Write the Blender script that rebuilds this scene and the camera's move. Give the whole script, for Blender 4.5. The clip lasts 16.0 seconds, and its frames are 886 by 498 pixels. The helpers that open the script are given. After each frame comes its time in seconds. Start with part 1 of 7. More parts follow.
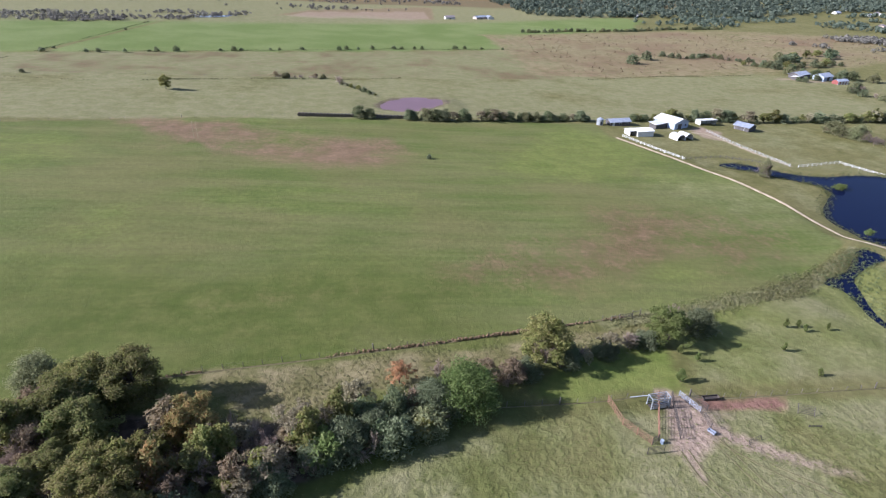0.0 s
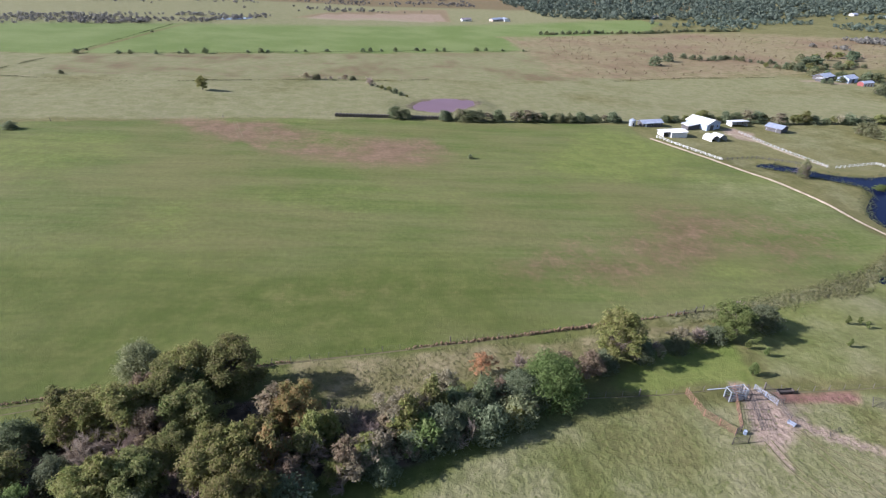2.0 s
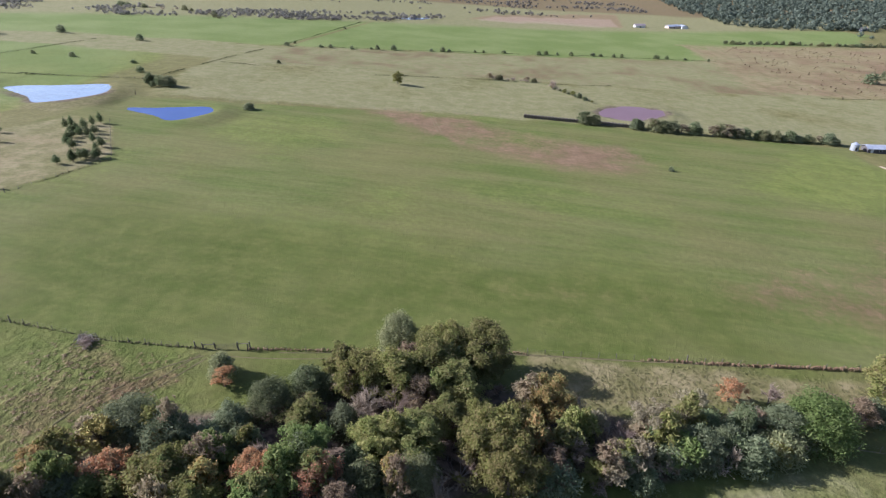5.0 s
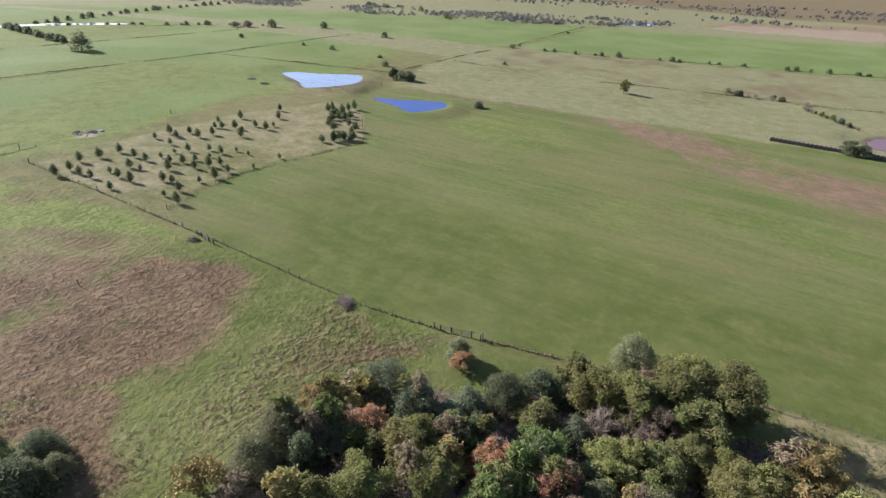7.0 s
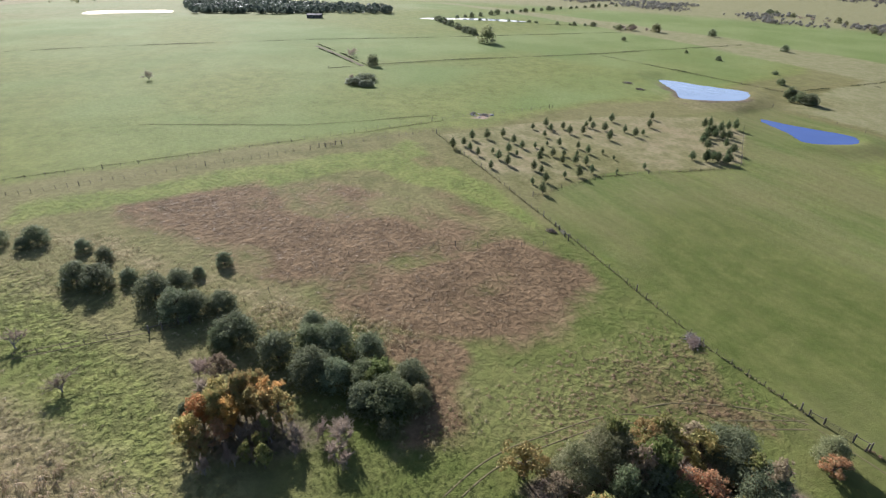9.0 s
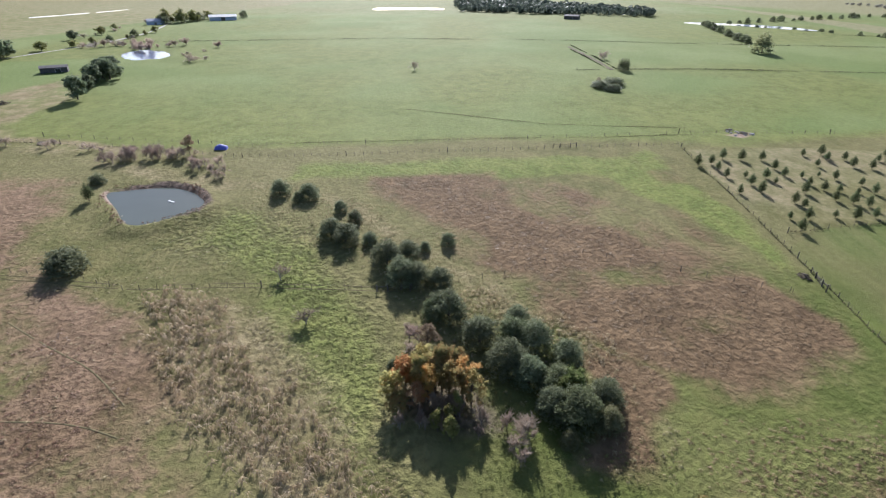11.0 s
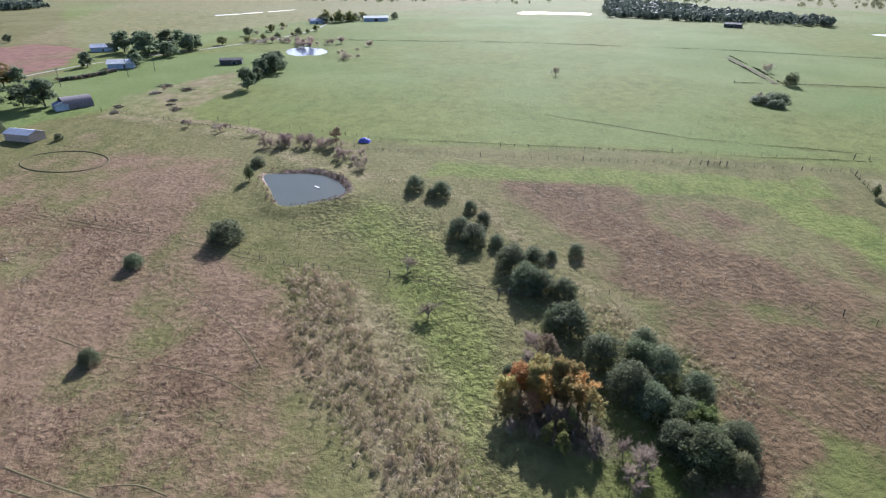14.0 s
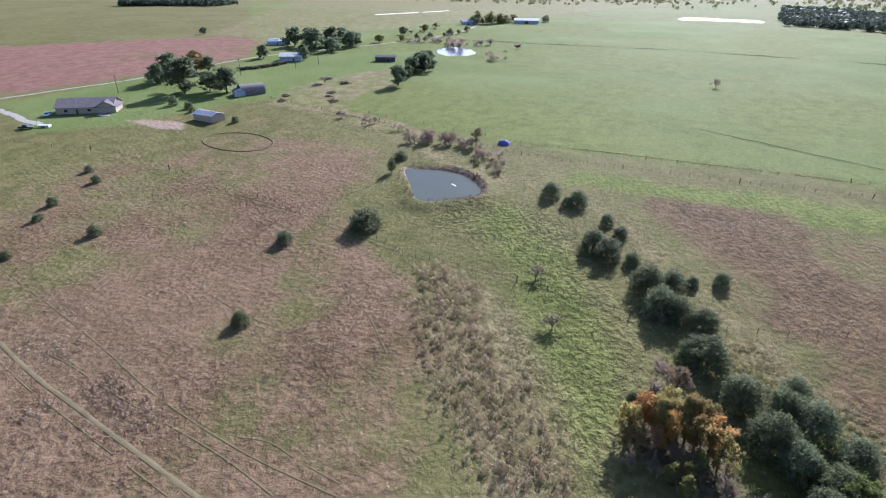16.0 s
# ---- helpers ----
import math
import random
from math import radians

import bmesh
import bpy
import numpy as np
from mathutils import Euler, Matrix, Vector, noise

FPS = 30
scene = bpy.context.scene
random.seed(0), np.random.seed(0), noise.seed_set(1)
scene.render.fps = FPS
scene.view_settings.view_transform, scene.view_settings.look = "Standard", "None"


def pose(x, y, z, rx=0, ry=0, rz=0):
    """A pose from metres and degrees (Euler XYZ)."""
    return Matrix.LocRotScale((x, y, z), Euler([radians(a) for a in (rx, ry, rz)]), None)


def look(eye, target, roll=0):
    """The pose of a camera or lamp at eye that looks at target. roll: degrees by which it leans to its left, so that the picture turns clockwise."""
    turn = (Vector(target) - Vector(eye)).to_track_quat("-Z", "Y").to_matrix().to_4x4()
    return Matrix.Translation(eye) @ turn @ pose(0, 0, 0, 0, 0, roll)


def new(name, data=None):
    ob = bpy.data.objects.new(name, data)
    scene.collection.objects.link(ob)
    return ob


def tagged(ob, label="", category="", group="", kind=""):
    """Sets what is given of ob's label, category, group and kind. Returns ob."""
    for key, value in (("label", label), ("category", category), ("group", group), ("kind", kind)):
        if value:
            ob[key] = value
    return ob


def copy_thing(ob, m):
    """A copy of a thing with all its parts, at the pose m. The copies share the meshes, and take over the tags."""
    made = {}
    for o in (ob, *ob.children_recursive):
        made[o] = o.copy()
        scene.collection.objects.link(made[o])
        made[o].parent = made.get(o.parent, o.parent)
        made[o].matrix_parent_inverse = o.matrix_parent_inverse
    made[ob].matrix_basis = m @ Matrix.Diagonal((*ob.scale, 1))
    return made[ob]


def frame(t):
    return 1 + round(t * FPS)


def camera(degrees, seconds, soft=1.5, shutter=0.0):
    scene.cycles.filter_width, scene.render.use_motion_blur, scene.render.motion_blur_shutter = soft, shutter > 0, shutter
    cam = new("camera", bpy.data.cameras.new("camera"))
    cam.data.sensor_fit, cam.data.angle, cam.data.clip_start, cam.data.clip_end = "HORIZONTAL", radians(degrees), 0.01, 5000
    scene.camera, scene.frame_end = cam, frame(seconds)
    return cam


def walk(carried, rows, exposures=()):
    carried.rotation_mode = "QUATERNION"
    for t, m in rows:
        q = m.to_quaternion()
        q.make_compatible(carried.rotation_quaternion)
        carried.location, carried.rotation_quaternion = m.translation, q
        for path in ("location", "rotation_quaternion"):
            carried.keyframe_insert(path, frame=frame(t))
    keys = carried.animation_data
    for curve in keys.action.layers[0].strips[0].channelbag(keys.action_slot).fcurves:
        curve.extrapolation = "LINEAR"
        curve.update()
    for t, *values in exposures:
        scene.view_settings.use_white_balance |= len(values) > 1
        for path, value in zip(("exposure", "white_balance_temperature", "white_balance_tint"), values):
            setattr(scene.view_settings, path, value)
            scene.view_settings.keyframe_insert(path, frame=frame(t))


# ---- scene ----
# a drone glides sideways some 70 m above a gently sloping pasture and turns to its left
cam = camera(78.7, 16.0, 1.2)
# seconds, place, heading, pitch, roll
ROWS = [
    (0, 0.39, 1.34, 69.79, -6.67, -28.30, 0.16),
    (0.5, -3.23, 1.01, 69.77, -6.60, -28.23, 0.06),
    (1, -6.78, 0.50, 69.86, -6.47, -28.22, -0.05),
    (1.5, -10.67, 0.04, 69.96, -6.47, -28.13, 0.06),
    (2, -14.41, -0.30, 69.95, -5.85, -28.10, 0.04),
    (2.5, -18.13, -0.63, 70.02, -5.00, -28.04, 0.02),
    (3, -21.59, -1.04, 70.21, -3.21, -28.03, -0.03),
    (5.5, -42.25, -2.95, 69.67, 13.34, -27.67, 0.14),
    (6, -45.46, -3.83, 69.93, 18.09, -27.68, 0.04),
    (6.5, -48.52, -4.85, 69.97, 23.65, -27.57, -0.02),
    (7, -51.46, -6.15, 70.14, 29.79, -27.52, -0.03),
    (7.5, -54.53, -7.43, 70.34, 36.83, -27.48, 0.03),
    (8, -57.05, -8.87, 70.34, 45.11, -27.36, -0.10),
    (8.5, -59.34, -10.28, 70.29, 54.13, -27.23, -0.01),
    (9, -60.98, -11.85, 70.60, 65.22, -27.24, -0.01),
    (9.5, -61.52, -12.45, 70.84, 75.94, -27.22, -0.12),
    (12, -60.88, -13.75, 70.48, 93.57, -26.97, -0.13),
    (12.5, -60.90, -14.10, 70.54, 96.60, -26.90, -0.10),
    (13, -60.87, -14.54, 70.67, 99.39, -26.92, -0.08),
    (13.5, -60.88, -15.01, 70.67, 101.41, -26.85, -0.12),
    (14, -60.96, -15.39, 70.61, 103.72, -26.73, -0.04),
    (14.5, -60.87, -15.86, 70.74, 106.77, -26.67, -0.00),
    (15, -60.82, -16.54, 70.78, 110.54, -26.58, 0.19),
    (15.5, -60.70, -17.02, 70.87, 114.36, -26.55, 0.29),
    (16, -60.75, -17.45, 70.90, 118.03, -26.58, 0.37),
]
walk(cam, [(t, pose(x, y, z, 90 + pitch, 0, yaw) @ pose(0, 0, 0, 0, 0, roll)) for t, x, y, z, yaw, pitch, roll in ROWS],
     [(0, 1.34, 5520, 19), (6, 1.38, 5620, 19), (9, 1.28, 5820, 15), (12.5, 1.30, 5500, 17), (16, 1.30, 5360, 18)])

# ---- light ----
SUN_EL, SUN_AZ = 30.5, 181.0   # height of the sun; the heading, from +x towards +y, in which it stands
world = bpy.data.worlds.new("sky")
scene.world = world
world.use_nodes = True
wn = world.node_tree
sky = wn.nodes.new("ShaderNodeTexSky")
sky.sky_type, sky.sun_disc = "NISHITA", False
sky.sun_elevation = radians(SUN_EL)
sky.sun_rotation = radians(90 - SUN_AZ)
sky.air_density, sky.dust_density, sky.ozone_density = 1.0, 1.5, 1.0
wn.links.new(sky.outputs[0], wn.nodes["Background"].inputs[0])
wn.nodes["Background"].inputs[1].default_value = 0.070
sun = new("sun", bpy.data.lights.new("sun", "SUN"))
sun.data.energy, sun.data.angle, sun.data.color = 4.9, radians(0.6), (1.0, 0.95, 0.87)
sv = Vector((math.cos(radians(SUN_AZ)) * math.cos(radians(SUN_EL)), math.sin(radians(SUN_AZ)) * math.cos(radians(SUN_EL)), math.sin(radians(SUN_EL))))
sun.matrix_world = look(sv * 300, (0, 0, 0))

# ---- the lie of the land ----
DROP = 30.0


def lie(x, y):
    """Height of the open ground: it falls towards +x and levels off far away."""
    return -DROP * np.tanh((0.0654 * np.asarray(x, float) + 0.0166 * np.asarray(y, float)) / DROP)


def gz(x, y):
    return float(lie(x, y))


def smooth(pts, n=6, closed=True):
    """A rounded line through a few corner points."""
    p = [Vector((a, b, 0)) for a, b in pts]
    k, out = len(p), []
    for i in range(k if closed else k - 1):
        g = (lambda j: p[j % k]) if closed else (lambda j: p[min(max(j, 0), k - 1)])
        a, b, c, d = g(i - 1), g(i), g(i + 1), g(i + 2)
        for s in range(n):
            u = s / n
            v = 0.5 * (2 * b + (c - a) * u + (2 * a - 5 * b + 4 * c - d) * u * u + (3 * b - a - 3 * c + d) * u ** 3)
            out.append((v.x, v.y))
    if not closed:
        out.append(pts[-1])
    return out


def side(X, Y, poly):
    """Signed distance to a closed line, negative inside."""
    best = np.full(X.shape, 1e9)
    inside = np.zeros(X.shape, bool)
    n = len(poly)
    for i in range(n):
        (x0, y0), (x1, y1) = poly[i], poly[(i + 1) % n]
        dx, dy = x1 - x0, y1 - y0
        u = np.clip(((X - x0) * dx + (Y - y0) * dy) / (dx * dx + dy * dy + 1e-9), 0, 1)
        best = np.minimum(best, (X - x0 - u * dx) ** 2 + (Y - y0 - u * dy) ** 2)
        if dy:
            inside ^= ((y0 > Y) != (y1 > Y)) & (X < x0 + (Y - y0) / dy * dx)
    return np.sqrt(best) * np.where(inside, -1, 1)


def fromline(X, Y, line):
    best = np.full(X.shape, 1e9)
    for (x0, y0), (x1, y1) in zip(line, line[1:]):
        dx, dy = x1 - x0, y1 - y0
        u = np.clip(((X - x0) * dx + (Y - y0) * dy) / (dx * dx + dy * dy + 1e-9), 0, 1)
        best = np.minimum(best, (X - x0 - u * dx) ** 2 + (Y - y0 - u * dy) ** 2)
    return np.sqrt(best)


def ramp(d, lo, hi):
    u = np.clip((d - lo) / (hi - lo), 0, 1)
    return u * u * (3 - 2 * u)


LATTICE = np.random.RandomState(5).rand(256, 256)


def wander(X, Y, size):
    """Smooth random values from 0 to 1."""
    x, y = X / size + 1000, Y / size + 1000
    i, j = np.floor(x).astype(int), np.floor(y).astype(int)
    u, v = x - i, y - j
    u, v = u * u * (3 - 2 * u), v * v * (3 - 2 * v)
    a, b = LATTICE[i % 256, j % 256], LATTICE[(i + 1) % 256, j % 256]
    c, d = LATTICE[i % 256, (j + 1) % 256], LATTICE[(i + 1) % 256, (j + 1) % 256]
    return (a * (1 - u) + b * u) * (1 - v) + (c * (1 - u) + d * u) * v


def ragged(X, Y, size):
    return (wander(X, Y, size) + 0.5 * wander(X + 77, Y, size / 2.3) + 0.25 * wander(X, Y + 31, size / 5)) / 1.75


# ponds: outline and kind of water
PONDS = {}
PONDS["stock_pond"] = ([(-207.8, -110.4), (-210.4, -106.8), (-213.2, -95), (-209.6, -86.6), (-205.2, -82.2), (-200.6, -79.2), (-194.4, -81.4), (-186, -91.8), (-197.2, -102)], "brown")
PONDS["muddy_pond"] = ([(0, 320), (6, 333), (20, 340), (34, 335), (39, 326), (30, 314), (18, 308), (6, 311)], "mud")
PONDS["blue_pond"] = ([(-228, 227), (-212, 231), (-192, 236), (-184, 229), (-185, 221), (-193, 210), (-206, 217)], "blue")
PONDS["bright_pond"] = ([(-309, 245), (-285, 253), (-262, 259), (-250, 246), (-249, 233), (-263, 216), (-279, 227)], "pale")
PONDS["lake"] = ([(154, 223.5), (161, 224.5), (167, 221), (172.6, 215.4), (177.5, 209.5), (184.6, 205), (194, 203), (208, 203), (222, 195), (234, 170), (215, 146), (190, 138), (170, 139),
              (162, 144.5), (161, 152), (160.2, 158), (161.4, 165), (166, 172), (173, 179), (179, 186), (180.5, 192), (176.5, 198), (170, 205), (165, 211.5), (157, 217.5)], "deep")
PONDS["lake_outlet"] = ([(123.0, 118.5), (127.0, 120.2), (134.0, 123.3), (141.8, 130.3), (147.2, 134.4), (150.7, 132.9), (151.2, 129.2), (150.1, 126.9), (143.0, 124.3), (136.3, 120.8), (131.8, 116.6), (128.3, 111.1), (125.0, 103.9), (123.6, 97.2), (121.6, 95.1), (121.4, 100.8), (122.7, 106.0), (124.0, 111.3), (123.5, 114.8), (121.1, 115.7)], "deep")
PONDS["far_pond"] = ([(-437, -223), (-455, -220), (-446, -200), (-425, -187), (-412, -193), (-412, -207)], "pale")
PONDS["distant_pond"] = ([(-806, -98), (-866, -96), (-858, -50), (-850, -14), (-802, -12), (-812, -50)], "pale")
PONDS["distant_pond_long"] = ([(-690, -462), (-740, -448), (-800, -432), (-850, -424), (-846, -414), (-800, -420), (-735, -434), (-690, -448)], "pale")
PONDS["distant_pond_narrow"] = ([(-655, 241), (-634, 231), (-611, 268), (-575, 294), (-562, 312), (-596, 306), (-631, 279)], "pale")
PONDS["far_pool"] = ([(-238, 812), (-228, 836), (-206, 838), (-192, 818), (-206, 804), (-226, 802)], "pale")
SHORE = {k: smooth(v[0], 6) for k, v in PONDS.items()}
LEVEL = {k: {"lake": -13.9, "lake_outlet": -10.36}[k] if k[:4] == "lake" else gz(np.mean([p[0] for p in v[0]]), np.mean([p[1] for p in v[0]])) for k, v in PONDS.items()}


def ground_height(X, Y):
    Z = lie(X, Y)
    Z = Z + (wander(X, Y, 23) - 0.5) * 0.35 + (wander(X, Y, 7) - 0.5) * 0.16
    for k, line in SHORE.items():
        xs, ys = [p[0] for p in line], [p[1] for p in line]
        m = (X > min(xs) - 40) & (X < max(xs) + 40) & (Y > min(ys) - 40) & (Y < max(ys) + 40)
        if m.any():
            d = side(X[m], Y[m], line)
            # the stock pond was dug into the slope: its upper side is a cut bank
            steep = 0.28 + (0.55 * ramp(-0.8 * (X[m] + 200) + 0.6 * (Y[m] + 95), 3, 12) if k == "stock_pond" else 0)
            base = LEVEL[k] + np.clip(steep * d, -0.8, 1.4 * steep)
            Z[m] = np.where(d < 1.2, base, base + (Z[m] - base) * ramp(d, 1.2, 7 if k == "stock_pond" else 15))
    return Z


# ---- materials ----
def nodes_of(name):
    m = bpy.data.materials.new(name)
    m.use_nodes = True
    t = m.node_tree
    b = t.nodes["Principled BSDF"]
    b.inputs["Specular IOR Level"].default_value = 0.25
    return m, t, b


def node(t, kind, **values):
    n = t.nodes.new(kind)
    for k, v in values.items():
        n.inputs[k].default_value = v
    return n


def noise_tex(t, vec, scale, detail=4.0, rough=0.55):
    n = node(t, "ShaderNodeTexNoise", Scale=scale, Detail=detail, Roughness=rough)
    t.links.new(vec, n.inputs["Vector"])
    return n.outputs["Fac"]


def math_node(t, op, a, b=0.0, c=0.0, clamp=False):
    n = t.nodes.new("ShaderNodeMath")
    n.operation, n.use_clamp = op, clamp
    for i, v in enumerate((a, b, c)):
        if isinstance(v, (int, float)):
            n.inputs[i].default_value = v
        else:
            t.links.new(v, n.inputs[i])
    return n.outputs[0]


def mix_col(t, fac, a, b, mode="MIX"):
    n = t.nodes.new("ShaderNodeMix")
    n.data_type, n.blend_type = "RGBA", mode
    for s, v in ((n.inputs[0], fac), (n.inputs[6], a), (n.inputs[7], b)):
        if isinstance(v, tuple):
            s.default_value = (*v, 1.0)
        elif isinstance(v, (int, float)):
            s.default_value = v
        else:
            t.links.new(v, s)
    return n.outputs[2]


def spread(t, fac, lo, hi):
    n = t.nodes.new("ShaderNodeMapRange")
    n.interpolation_type = "SMOOTHSTEP"
    t.links.new(fac, n.inputs[0])
    n.inputs[1].default_value, n.inputs[2].default_value = lo, hi
    return n.outputs[0]


def bumped(t, b, height, strength, distance):
    n = node(t, "ShaderNodeBump", Strength=strength, Distance=distance)
    t.links.new(height, n.inputs["Height"])
    t.links.new(n.outputs[0], b.inputs["Normal"])


def surface(name, c1, c2, scale=4.0, rough=0.8, bump=0.3, metal=0.0, per_object=0.0, fine=6.0, shine=0.25):
    """A material of two tones that mingle at two scales, with fine relief."""
    m, t, b = nodes_of(name)
    vec = t.nodes.new("ShaderNodeTexCoord").outputs["Object"]
    n1, n2 = noise_tex(t, vec, scale), noise_tex(t, vec, scale * fine, 3.0)
    f = math_node(t, "ADD", math_node(t, "MULTIPLY", n1, 0.65), math_node(t, "MULTIPLY", n2, 0.35))
    col = mix_col(t, spread(t, f, 0.33, 0.67), c1, c2)
    if per_object:
        r = t.nodes.new("ShaderNodeObjectInfo").outputs["Random"]
        h = node(t, "ShaderNodeHueSaturation")
        t.links.new(math_node(t, "ADD", math_node(t, "MULTIPLY", r, per_object), 1 - per_object / 2), h.inputs["Value"])
        t.links.new(col, h.inputs["Color"])
        col = h.outputs[0]
    t.links.new(col, b.inputs["Base Color"])
    b.inputs["Specular IOR Level"].default_value = shine
    b.inputs["Roughness"].default_value, b.inputs["Metallic"].default_value = rough, metal
    bumped(t, b, n2, bump, 0.03)
    return m


def leaf_material(name, tones, through_light=0.5, shine=0.03):
    """Foliage: each leaf clump takes one of several tones, each tree is a little lighter or darker, and light shines through."""
    m, t, b = nodes_of(name)
    isl = t.nodes.new("ShaderNodeNewGeometry").outputs["Random Per Island"]
    cr = t.nodes.new("ShaderNodeValToRGB")
    while len(cr.color_ramp.elements) < len(tones):
        cr.color_ramp.elements.new(0.5)
    for i, (e, c) in enumerate(zip(cr.color_ramp.elements, tones)):
        e.position, e.color = i / max(1, len(tones) - 1), (*c, 1)
    vec = t.nodes.new("ShaderNodeTexCoord").outputs["Object"]
    patch = noise_tex(t, vec, 5.0, 3.0)
    t.links.new(math_node(t, "ADD", math_node(t, "MULTIPLY", isl, 0.6), math_node(t, "MULTIPLY", spread(t, patch, 0.3, 0.7), 0.4)), cr.inputs[0])
    r = t.nodes.new("ShaderNodeObjectInfo").outputs["Random"]
    h = node(t, "ShaderNodeHueSaturation")
    t.links.new(cr.outputs[0], h.inputs["Color"])
    t.links.new(math_node(t, "ADD", math_node(t, "MULTIPLY", r, 0.4), 0.84), h.inputs["Value"])
    t.links.new(math_node(t, "ADD", math_node(t, "MULTIPLY", r, 0.03), 0.485), h.inputs["Hue"])
    t.links.new(h.outputs[0], b.inputs["Base Color"])
    b.inputs["Roughness"].default_value = 0.48
    b.inputs["Specular IOR Level"].default_value = shine
    tr = node(t, "ShaderNodeBsdfTranslucent")
    t.links.new(h.outputs[0], tr.inputs["Color"])
    mx = node(t, "ShaderNodeMixShader", Fac=through_light)
    t.links.new(b.outputs[0], mx.inputs[1])
    t.links.new(tr.outputs[0], mx.inputs[2])
    t.links.new(mx.outputs[0], t.nodes["Material Output"].inputs[0])
    return m


def water_material(name, colour, rough=0.08, ripple=0.12, shine=0.5, ior=1.33):
    m, t, b = nodes_of(name)
    vec = t.nodes.new("ShaderNodeTexCoord").outputs["Object"]
    n = noise_tex(t, vec, 0.06, 3.0)
    t.links.new(mix_col(t, n, colour, tuple(0.7 * c for c in colour)), b.inputs["Base Color"])
    b.inputs["Roughness"].default_value, b.inputs["IOR"].default_value = rough, ior
    b.inputs["Specular IOR Level"].default_value = shine
    bumped(t, b, noise_tex(t, vec, 1.5, 3.0), ripple, 0.05)
    return m


ROW_TURN = -0.55   # the heading of the old mowing rows


def ground_material():
    m, t, b = nodes_of("pasture")
    geo = t.nodes.new("ShaderNodeNewGeometry")
    pos = geo.outputs["Position"]
    big, mid, fine = noise_tex(t, pos, 0.018, 5.0), noise_tex(t, pos, 0.16, 6.0, 0.62), noise_tex(t, pos, 2.4, 4.0, 0.65)
    clump = noise_tex(t, pos, 0.72, 2.5, 0.5)
    blades = noise_tex(t, pos, 5.5, 2.0, 0.6)
    mp = node(t, "ShaderNodeMapping", Scale=(0.014, 0.10, 0.10))
    t.links.new(pos, mp.inputs["Vector"])
    streak = noise_tex(t, mp.outputs[0], 1.0, 6.0, 0.6)
    fine_mp = node(t, "ShaderNodeMapping", Rotation=(0, 0, 0.07), Scale=(0.045, 0.42, 0.4))
    t.links.new(pos, fine_mp.inputs["Vector"])
    swath = noise_tex(t, fine_mp.outputs[0], 1.0, 4.0, 0.62)
    turned = node(t, "ShaderNodeMapping", Rotation=(0, 0, ROW_TURN), Scale=(0.26, 0.62, 0.6))
    t.links.new(pos, turned.inputs["Vector"])
    rows = spread(t, noise_tex(t, turned.outputs[0], 1.0, 4.0, 0.6), 0.34, 0.66)

    def zone(name):
        n = t.nodes.new("ShaderNodeAttribute")
        n.attribute_name = name
        return n.outputs["Fac"]

    def edge(name, rag=0.7):
        w = math_node(t, "ADD", zone(name), math_node(t, "MULTIPLY", math_node(t, "SUBTRACT", math_node(t, "ADD", math_node(t, "MULTIPLY", mid, 0.6), math_node(t, "MULTIPLY", clump, 0.4)), 0.5), rag))
        return spread(t, w, 0.2, 0.8)

    def tone(dark, light, fac):
        return mix_col(t, fac, dark, light)

    # rough pasture: yellowish green with drier patches
    col = mix_col(t, spread(t, mid, 0.35, 0.65), (0.090, 0.088, 0.030), (0.128, 0.114, 0.046))
    col = mix_col(t, math_node(t, "MULTIPLY", spread(t, big, 0.4, 0.65), 0.5), col, (0.146, 0.130, 0.058))
    # mown meadow: long faint swaths, green and dry
    mown = tone((0.080, 0.098, 0.026), (0.112, 0.113, 0.042), spread(t, streak, 0.34, 0.66))
    mown = mix_col(t, math_node(t, "MULTIPLY", spread(t, big, 0.42, 0.62), 0.5), mown, (0.122, 0.108, 0.044))
    col = mix_col(t, edge("mown", 0.25), col, mown)
    col = mix_col(t, edge("lush"), col, tone((0.092, 0.116, 0.026), (0.132, 0.143, 0.040), spread(t, mid, 0.3, 0.7)))
    col = mix_col(t, edge("deep", 0.5), col, tone((0.062, 0.077, 0.018), (0.090, 0.097, 0.028), spread(t, mid, 0.3, 0.7)))
    col = mix_col(t, edge("winter", 0.3), col, tone((0.100, 0.129, 0.037), (0.129, 0.152, 0.053), spread(t, big, 0.35, 0.65)))
    col = mix_col(t, edge("straw", 0.6), col, tone((0.136, 0.132, 0.058), (0.172, 0.158, 0.082), spread(t, mid, 0.3, 0.7)))
    col = mix_col(t, edge("tan"), col, tone((0.134, 0.108, 0.052), (0.204, 0.164, 0.092), spread(t, mid, 0.3, 0.7)))
    col = mix_col(t, edge("brown", 0.9), col, tone((0.087, 0.058, 0.031), (0.130, 0.088, 0.048), spread(t, mid, 0.3, 0.7)))
    col = mix_col(t, edge("red", 1.1), col, tone((0.124, 0.084, 0.049), (0.166, 0.112, 0.069), spread(t, mid, 0.3, 0.7)))
    col = mix_col(t, edge("clay", 0.5), col, tone((0.140, 0.076, 0.056), (0.198, 0.112, 0.084), spread(t, mid, 0.3, 0.7)))
    col = mix_col(t, edge("soil", 0.45), col, tone((0.20, 0.145, 0.106), (0.31, 0.232, 0.176), spread(t, fine, 0.3, 0.7)))
    # mud also darkens the ground under wood and thicket, as painted shade
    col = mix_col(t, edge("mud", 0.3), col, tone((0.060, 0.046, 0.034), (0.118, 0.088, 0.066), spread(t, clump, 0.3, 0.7)))
